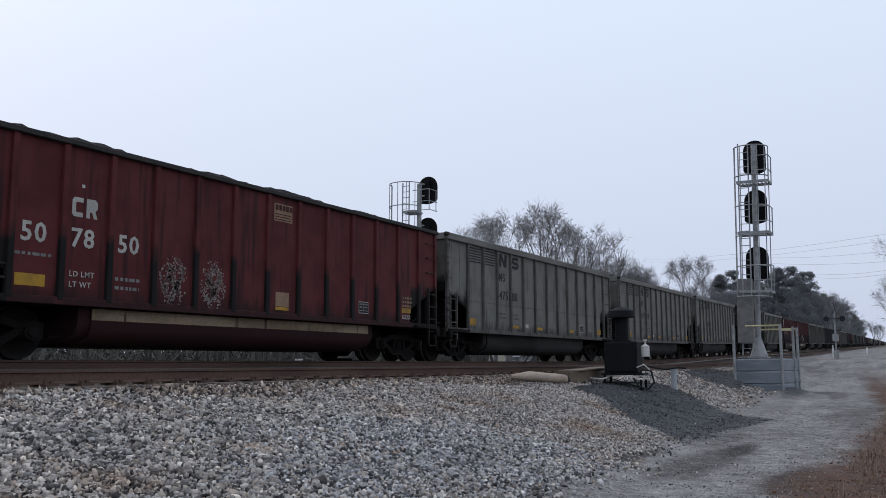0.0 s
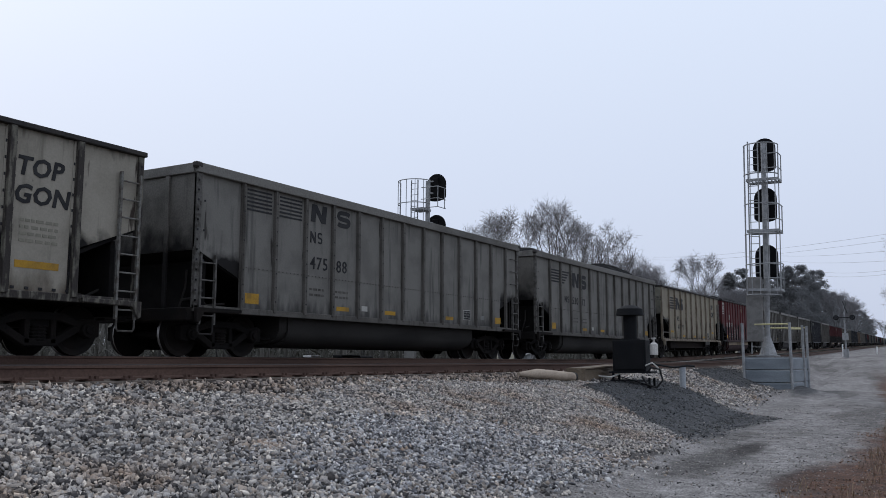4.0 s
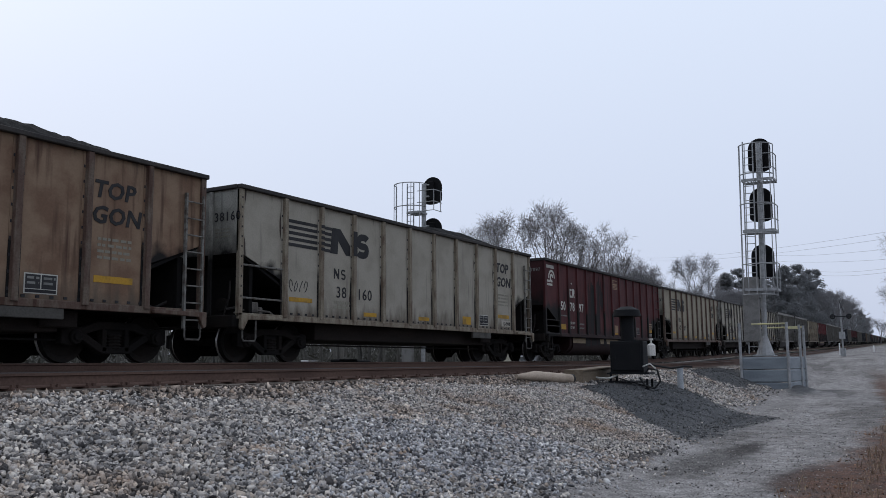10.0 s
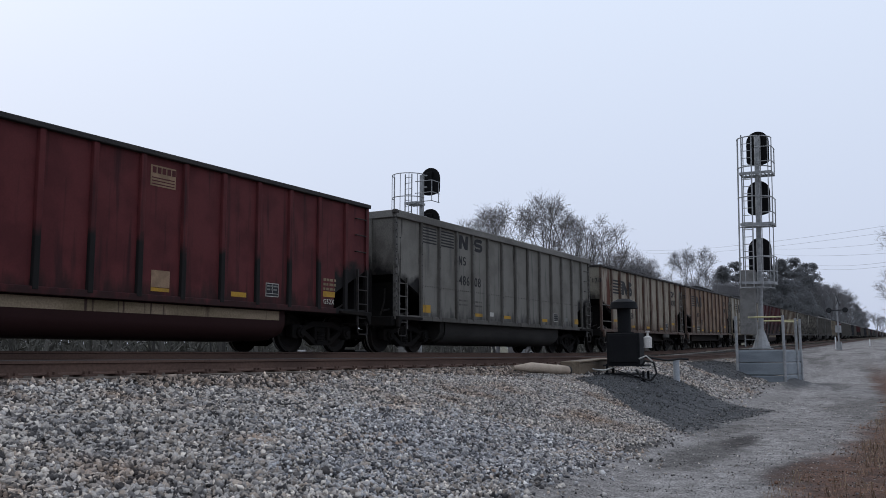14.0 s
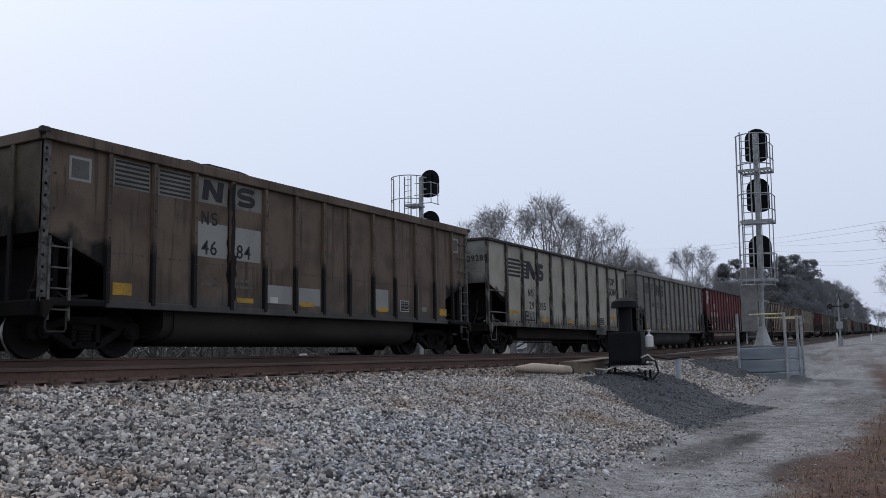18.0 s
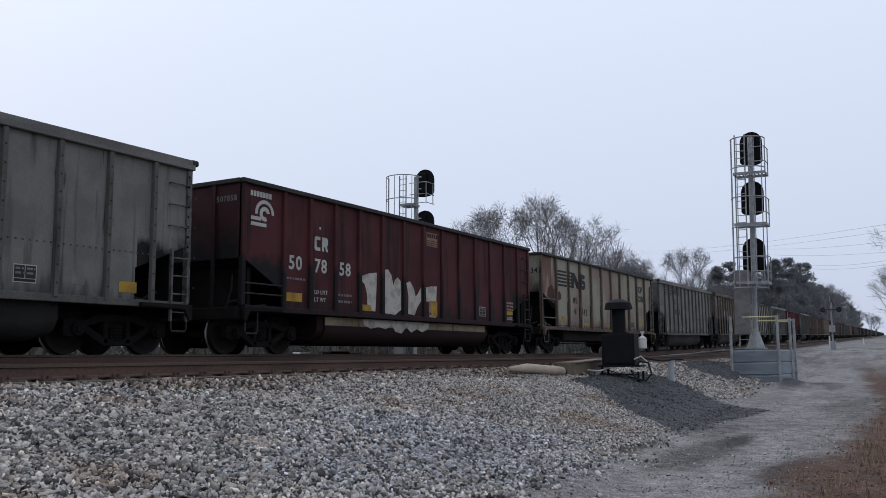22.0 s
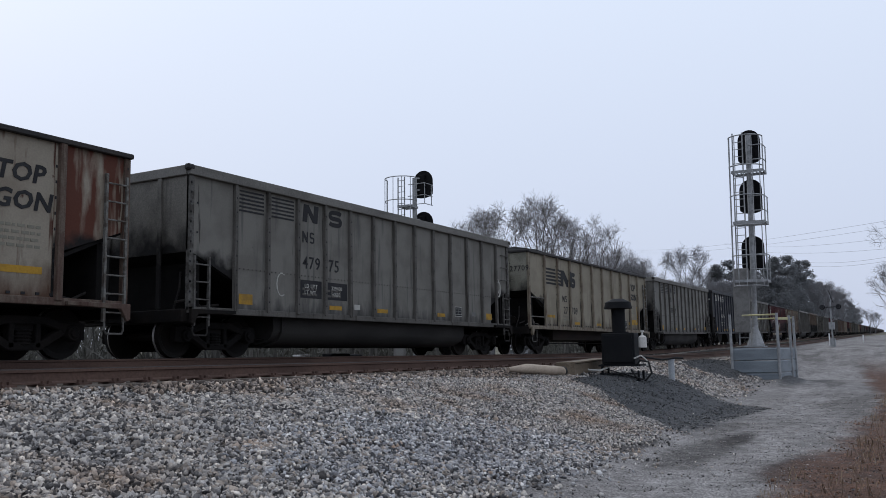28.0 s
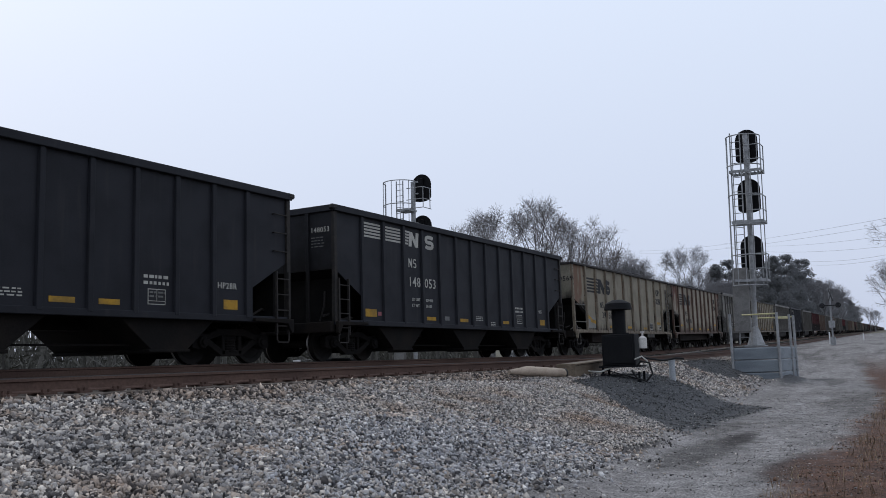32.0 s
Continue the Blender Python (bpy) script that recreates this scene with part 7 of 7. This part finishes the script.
# ---- trees ----
def bare_tree_mesh(seed, height, wide, forks=4, depth=7):
    """A short trunk that opens into rising limbs, each forking again and again into fine twigs under a domed outline."""
    r = random.Random(seed)
    s = Shape()

    def twig(p, q, ra, rb, n):
        d = q - p
        u = d.orthogonal().normalized()
        w = d.normalized().cross(u)
        k = len(s.v)
        if n == 2:
            # a hair-thin shoot
            u = u * math.cos(k) + w * math.sin(k)
            s.v.extend(tuple(o) for o in (p - u * ra, p + u * ra, q + u * rb, q - u * rb))
            s.f.append((k, k + 1, k + 2, k + 3))
            return
        for base, rad in ((p, ra), (q, rb)):
            for i in range(n):
                c, e = math.cos(6.28319 * i / n) * rad, math.sin(6.28319 * i / n) * rad
                s.v.append((base.x + u.x * c + w.x * e, base.y + u.y * c + w.y * e, base.z + u.z * c + w.z * e))
        s.f.extend((k + i, k + (i + 1) % n, k + n + (i + 1) % n, k + n + i) for i in range(n))

    def turned(d, angle, around):
        side = Matrix.Rotation(around, 3, d) @ d.orthogonal().normalized()
        return (d * math.cos(angle) + side * math.sin(angle)).normalized()

    mid, up, across = height * 0.56, height * 0.44, wide * height

    def outside(p):
        q = Vector((p.x / across, p.y / across, (p.z - mid) / up))
        return p.z > height * 0.3 and q.length > 0.9 + 0.22 * noise.noise(q.normalized() * 2.2 + Vector((seed, 0, 0)))

    def grow(p, d, length, rad, level):
        segs = 3 if level < depth - 1 else 2
        end = max(0.012, rad * 0.72)
        for i in range(segs):
            d = (d + Vector((r.gauss(0, 0.085), r.gauss(0, 0.085), r.gauss(0.015, 0.07)))).normalized()
            q = p + d * length / segs
            twig(p, q, rad + (end - rad) * i / segs, rad + (end - rad) * (i + 1) / segs, 6 if level < 2 else 3)
            p = q
            if level >= 3:
                # short side shoots
                for _ in range(5):
                    e = turned(d, r.uniform(0.4, 0.95), r.uniform(0, 6.283))
                    m = p.lerp(p - d * length / segs, r.random()) + e * r.uniform(0.5, 1.5)
                    twig(p, m, 0.014, 0.01, 2)
                    for _ in range(2):
                        o = p.lerp(m, r.uniform(0.3, 1.0))
                        twig(o, o + turned(e, r.uniform(0.3, 0.8), r.uniform(0, 6.283)) * r.uniform(0.3, 0.7), 0.01, 0.006, 2)
            if outside(p):
                return
        if level >= depth:
            return
        kids = forks if level == 0 else (3 if r.random() < 0.35 else 2)
        turn = r.uniform(0, 6.283)
        for k in range(kids):
            lean = r.uniform(0.32, 0.68) if level == 0 else r.uniform(0.28, 0.64)
            if k == 0:
                lean *= 0.45
            nd = turned(d, lean, turn + k * 6.283 / kids + r.uniform(-0.4, 0.4))
            grow(p, (nd + Vector((0, 0, 0.04))).normalized(), length * (r.uniform(0.8, 0.95) if level == 0 else r.uniform(0.74, 0.88)), end * (0.8 if level else 0.62), level + 1)
    grow(Vector((0, 0, -0.4)), Vector((r.uniform(-0.08, 0.08), r.uniform(-0.08, 0.08), 1)).normalized(), height * 0.24, height * 0.026, 0)
    # full height whatever way the limbs took
    tall = height / max(v[2] for v in s.v)
    s.v = [(a * tall, b * tall, c * tall) for a, b, c in s.v]
    return s


def plain_mesh(s, name):
    me = bpy.data.meshes.new(name)
    me.from_pydata(s.v, [], s.f)
    return me


def tree(name, label, mesh_trunk, m, mat, crown=None, crown_mat=None, group="winter trees", trunk=None):
    t = empty(name, m, label=label, category="tree", group=group)
    part("trunk", mesh_trunk, mat, t)
    if crown:
        part("crown", crown, crown_mat, t)
    return t


def pine_crown(seed, height, base, wide):
    """Rounded clumps of needle tufts round the upper trunk, with a knobbly outline."""
    g = np.random.default_rng(seed)
    centres, radii = [], []
    count = 15000
    for i in range(110):
        u = g.random()
        reach = wide * (1 - 0.82 * u ** 1.9) * math.sqrt(g.random())
        a = g.uniform(0, 6.283)
        rad = g.uniform(0.9, 1.6) * (1.15 - 0.45 * u)
        centres.append((reach * math.cos(a), reach * math.sin(a), height * base + (height * (1 - base) - rad * 0.8) * u))
        radii.append(rad)
    pick = g.integers(0, 110, count)
    c = np.array(centres)[pick]
    d = g.normal(size=(count, 3))
    d /= np.linalg.norm(d, axis=1)[:, None]
    c = c + d * (np.array(radii)[pick] * (0.1 + g.random(count) ** 0.7))[:, None] * np.array([1, 1, 0.75])
    # each tuft lies along the outside of the crown
    face = c - np.array([0, 0, height * (base + 0.3 * (1 - base))])
    face = face / np.linalg.norm(face, axis=1)[:, None] * 0.9 + d * 0.5 + g.normal(size=(count, 3)) * 0.4
    u = np.cross(face, g.normal(size=(count, 3)))
    u /= np.linalg.norm(u, axis=1)[:, None]
    w = np.cross(face, u)
    w /= np.linalg.norm(w, axis=1)[:, None]
    size = g.uniform(0.13, 0.3, count)[:, None]
    v = np.stack([c - u * size, c + w * size * 0.4, c + u * size, c - w * size * 0.4], 1).reshape(-1, 3)
    me = bpy.data.meshes.new("crown")
    verts = [tuple(p) for p in v.tolist()]
    faces = [(4 * i, 4 * i + 1, 4 * i + 2, 4 * i + 3) for i in range(count)]
    me.from_pydata(verts, [], faces)
    return me


LOW = [plain_mesh(bare_tree_mesh(k, 20.0, 0.4, 6, 6), "trunk") for k in (24, 25)]
BARE = [plain_mesh(bare_tree_mesh(k, 20.0, w, f), "trunk") for k, w, f in ((11, 0.23, 5), (12, 0.2, 4), (13, 0.26, 5), (14, 0.22, 5))]
PINES = [(plain_mesh(Shape().rod((0, 0, -0.5), (0, 0, 17), 0.28, 8, 0.06), "trunk"), pine_crown(k, 20.0, 0.1, 4.2)) for k in (31, 32, 33)]


def plant(kind, x, y, h, seed, far=False):
    r = random.Random(seed)
    z = ground_z(x, y)
    if kind == "bare":
        me, base = (LOW[seed % 2] if h < 14.4 else BARE[seed % 4]), 20.0
    else:
        me, crown = PINES[seed % 3]
        base = 20.0
    k = h / base
    m = Matrix.Translation((x, y, z)) @ Matrix.Rotation(r.uniform(0, 6.28), 4, "Z") @ Matrix.Diagonal((k, k, k, 1))
    if kind == "pine":
        tree("pine_tree", "evergreen pine with haze put into its colour", me, m, M["bark"], crown, M["needles_far"] if far else M["needles"], "pines along the line")
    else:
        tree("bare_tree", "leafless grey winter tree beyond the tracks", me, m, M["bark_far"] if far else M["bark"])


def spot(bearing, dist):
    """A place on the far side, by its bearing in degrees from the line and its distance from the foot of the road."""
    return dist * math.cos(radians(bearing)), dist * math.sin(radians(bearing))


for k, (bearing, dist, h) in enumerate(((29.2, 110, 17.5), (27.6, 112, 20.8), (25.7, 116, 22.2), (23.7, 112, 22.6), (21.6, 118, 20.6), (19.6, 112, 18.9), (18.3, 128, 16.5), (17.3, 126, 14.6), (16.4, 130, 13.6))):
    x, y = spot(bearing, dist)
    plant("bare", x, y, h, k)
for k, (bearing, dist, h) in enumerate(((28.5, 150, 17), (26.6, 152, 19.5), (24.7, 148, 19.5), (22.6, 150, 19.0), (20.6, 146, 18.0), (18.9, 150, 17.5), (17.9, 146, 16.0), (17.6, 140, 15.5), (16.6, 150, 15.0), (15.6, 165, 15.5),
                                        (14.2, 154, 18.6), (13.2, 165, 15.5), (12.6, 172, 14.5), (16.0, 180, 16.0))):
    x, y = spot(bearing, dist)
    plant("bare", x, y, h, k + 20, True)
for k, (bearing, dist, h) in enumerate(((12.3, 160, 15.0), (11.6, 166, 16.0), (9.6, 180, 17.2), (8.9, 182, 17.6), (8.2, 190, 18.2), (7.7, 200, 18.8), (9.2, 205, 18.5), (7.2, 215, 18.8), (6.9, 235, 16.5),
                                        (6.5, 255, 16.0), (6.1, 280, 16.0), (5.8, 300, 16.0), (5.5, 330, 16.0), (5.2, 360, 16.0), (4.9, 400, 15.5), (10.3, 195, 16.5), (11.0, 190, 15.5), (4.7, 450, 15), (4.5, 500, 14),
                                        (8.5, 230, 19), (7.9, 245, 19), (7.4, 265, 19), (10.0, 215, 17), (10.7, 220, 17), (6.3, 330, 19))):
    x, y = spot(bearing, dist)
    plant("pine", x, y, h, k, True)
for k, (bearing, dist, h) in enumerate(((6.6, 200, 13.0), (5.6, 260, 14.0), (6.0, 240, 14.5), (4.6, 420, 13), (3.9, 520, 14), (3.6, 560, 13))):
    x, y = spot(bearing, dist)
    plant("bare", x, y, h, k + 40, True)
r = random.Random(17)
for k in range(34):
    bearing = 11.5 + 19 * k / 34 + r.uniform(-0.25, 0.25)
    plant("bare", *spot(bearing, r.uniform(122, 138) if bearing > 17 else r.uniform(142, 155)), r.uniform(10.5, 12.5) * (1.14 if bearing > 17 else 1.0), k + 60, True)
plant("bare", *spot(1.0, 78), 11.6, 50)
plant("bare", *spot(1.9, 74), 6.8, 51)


# low woods and scrub seen under the cars
def scrub():
    g = np.random.default_rng(5)
    n = 175000
    x = g.uniform(8, 150, n)
    y = 30 + 34 * g.random(n) ** 0.8
    clump = np.array([noise.noise((a * 0.13, b * 0.13, 3)) for a, b in zip(x, y)])
    # a gap in the scrub opens on the house
    turn = np.degrees(np.arctan2(y, x))
    keep = (clump + g.normal(0, 0.18, n) > -0.22) & ((turn < 22.4) | (turn > 27.0))
    x, y, clump = x[keep], y[keep], clump[keep]
    n = len(x)
    y = y + np.array([drift(a) for a in x])
    z = np.array([ground_z(a, b) for a, b in zip(x, y)]) + g.random(n) ** 1.2 * (3.4 + 5 * np.clip(clump, 0, 1))
    c = np.stack([x, y, z], 1)
    u = g.normal(size=(n, 3)) * np.array([0.35, 0.35, 1.0])
    u /= np.linalg.norm(u, axis=1)[:, None]
    w = np.cross(u, g.normal(size=(n, 3)))
    w /= np.linalg.norm(w, axis=1)[:, None]
    size = g.uniform(0.1, 0.4, n)[:, None]
    v = np.stack([c - u * size, c + w * size * 0.17, c + u * size, c - w * size * 0.17], 1).reshape(-1, 3)
    me = bpy.data.meshes.new("scrub")
    me.from_pydata([tuple(p) for p in v.tolist()], [], [(4 * i, 4 * i + 1, 4 * i + 2, 4 * i + 3) for i in range(n)])
    part("scrub", me, M["scrub"], None, "tangled winter scrub beyond the tracks", kind="stuff", category="scrub")
    r = random.Random(6)
    s = Shape()
    for i in range(650):
        x = r.uniform(10, 150)
        y = r.uniform(26, 60) + drift(x)
        if 22.4 < math.degrees(math.atan2(y, x)) < 27.0:
            continue
        z = ground_z(x, y)
        h = r.uniform(4, 8)
        lean = r.gauss(0, 0.5)
        s.rod((x, y, z - 0.1), (x + lean, y + r.gauss(0, 0.4), z + h), r.uniform(0.04, 0.17), 5, 0.03)
        for _ in range(3):
            u = r.uniform(0.15, 0.8)
            p = Vector((x + lean * u, y, z + h * u))
            s.rod(p, p + Vector((r.gauss(0, 0.7), r.gauss(0, 0.5), r.uniform(0.3, 1.1))), 0.03, 3, 0.015)
    part("saplings", plain_mesh(s, "saplings"), M["sapling"], None, "thin pale saplings in the scrub", kind="stuff", category="saplings")


scrub()


def house(bearing, dist, w, eave, gable, rise_to, label):
    """A low house with a front gable amid its long side, white boards along the eaves, seen square on."""
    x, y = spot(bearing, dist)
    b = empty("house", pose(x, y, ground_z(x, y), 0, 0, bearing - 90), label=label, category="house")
    d = 7.0
    part("wall", Shape().box(-w / 2, w / 2, 0, d, -0.4, eave).mesh("wall"), M["house_wall"], b)
    for k in (-1, 1):
        part("roof", Shape().prism([(d / 2, eave + 1.2), (d / 2, eave + 1.34), (d / 2 + k * (d / 2 + 0.4), eave + 0.16), (d / 2 + k * (d / 2 + 0.4), eave + 0.02)], -w / 2 - 0.3, w / 2 + 0.3, "x").mesh("roof"), M["house_roof"], b)
    part("porch_wall", Shape().prism([(-gable / 2, -0.4), (gable / 2, -0.4), (gable / 2, eave), (0, rise_to), (-gable / 2, eave)], -1.2, 0.0).mesh("porch_wall"), M["house_wall"], b)
    for k in (-1, 1):
        part("porch_roof", Shape().prism([(0, rise_to + 0.02), (0, rise_to + 0.16), (k * (gable / 2 + 0.25), eave + 0.05), (k * (gable / 2 + 0.25), eave - 0.09)], -1.45, 2.4).mesh("porch_roof"), M["house_roof"], b)
        part("bargeboard", Shape().prism([(0, rise_to - 0.02), (0, rise_to + 0.17), (k * (gable / 2 + 0.27), eave + 0.06), (k * (gable / 2 + 0.27), eave - 0.13)], -1.5, -1.45).mesh("bargeboard"), M["white_post"], b, "white gable board")
        part("fascia", Shape().box(min(k * w / 2 * 1.03, k * (gable / 2 + 0.3)), max(k * w / 2 * 1.03, k * (gable / 2 + 0.3)), -0.45, -0.4, eave - 0.06, eave + 0.12).mesh("fascia"), M["white_post"], b, "white eaves board")
    for wx, y0 in ((-w / 2 + 1.2, 0.0), (w / 2 - 1.2, 0.0), (0.0, -1.2)):
        win = part("window", Shape().box(wx - 0.5, wx + 0.5, y0 - 0.04, y0 + 0.02, 0.9, 2.1).mesh("window"), M["white_post"], b, "white window frame")
        part("pane", Shape().box(wx - 0.42, wx + 0.42, y0 - 0.05, y0 - 0.03, 0.98, 2.02).mesh("pane"), M["lens"], win)


house(24.35, 170, 9.2, 2.75, 4.1, 3.55, "grey low house with white gable boards beyond the tracks")
house(41.5, 104, 9.0, 2.5, 3.6, 3.2, "pale low house beyond the tracks")


# power wires in the distance
def wires():
    # bearing and rise (per metre of distance) of each wire at its far and near end
    for far, near in (((14.3, 0.116, 250), (2.4, 0.131, 130)), ((14.1, 0.112, 250), (2.4, 0.124, 130)), ((9.6, 0.1135, 220), (2.4, 0.113, 135)),
                      ((9.5, 0.1075, 220), (2.4, 0.102, 135)), ((7.0, 0.094, 200), (2.4, 0.094, 140)), ((7.0, 0.090, 200), (2.4, 0.090, 140))):
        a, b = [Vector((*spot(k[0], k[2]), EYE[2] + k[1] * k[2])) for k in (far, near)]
        d = b - a
        a, b = a - d * 0.6, b + d * 0.5
        pts = [a.lerp(b, i / 16) - Vector((0, 0, 2.0 * (1 - (2 * i / 16 - 1) ** 2) - 1.6)) for i in range(17)]
        part("power_wire", Shape().path(pts, 0.022, 4).mesh("power_wire"), M["wire"], None, "thin grey overhead power wire", category="wire", group="overhead wires")


wires()


# ---- movement ----
def car_pose(front, length):
    a, b = front - 1.3, front - length + 1.3
    pa, pb = Vector(on_line(a, YC, 0)), Vector(on_line(b, YC, 0))
    d = (pa - pb).normalized()
    yaw = math.atan2(d.y, d.x)
    pitch = -math.asin(d.z)
    rear = pb - d * (length - 1.3 - (length - 1.3 * 2) ) + Vector((0, 0, 0))
    return Matrix.Translation(rear) @ Euler((0, pitch, yaw)).to_matrix().to_4x4()


def motions():
    for car, length, front in TRAIN:
        walk(car, [(t * 0.5, car_pose(front + SPEED * t * 0.5, length)) for t in range(65)])
    spin = {}
    step = math.degrees(SPEED / FPS / 0.457)
    for car, length, front in TRAIN:
        for w in car.children_recursive:
            if "axle" not in w:
                continue
            k = w["axle"]
            if k not in spin:
                walk(w, [(i / FPS, pose(k * 0.89, 0, 0.457, 0, (i * step) % 360, 0)) for i in range(961)])
                spin[k] = w.animation_data
            else:
                w.rotation_mode = "QUATERNION"
                w.animation_data_create()
                w.animation_data.action = spin[k].action
                w.animation_data.action_slot = spin[k].action_slot


motions()
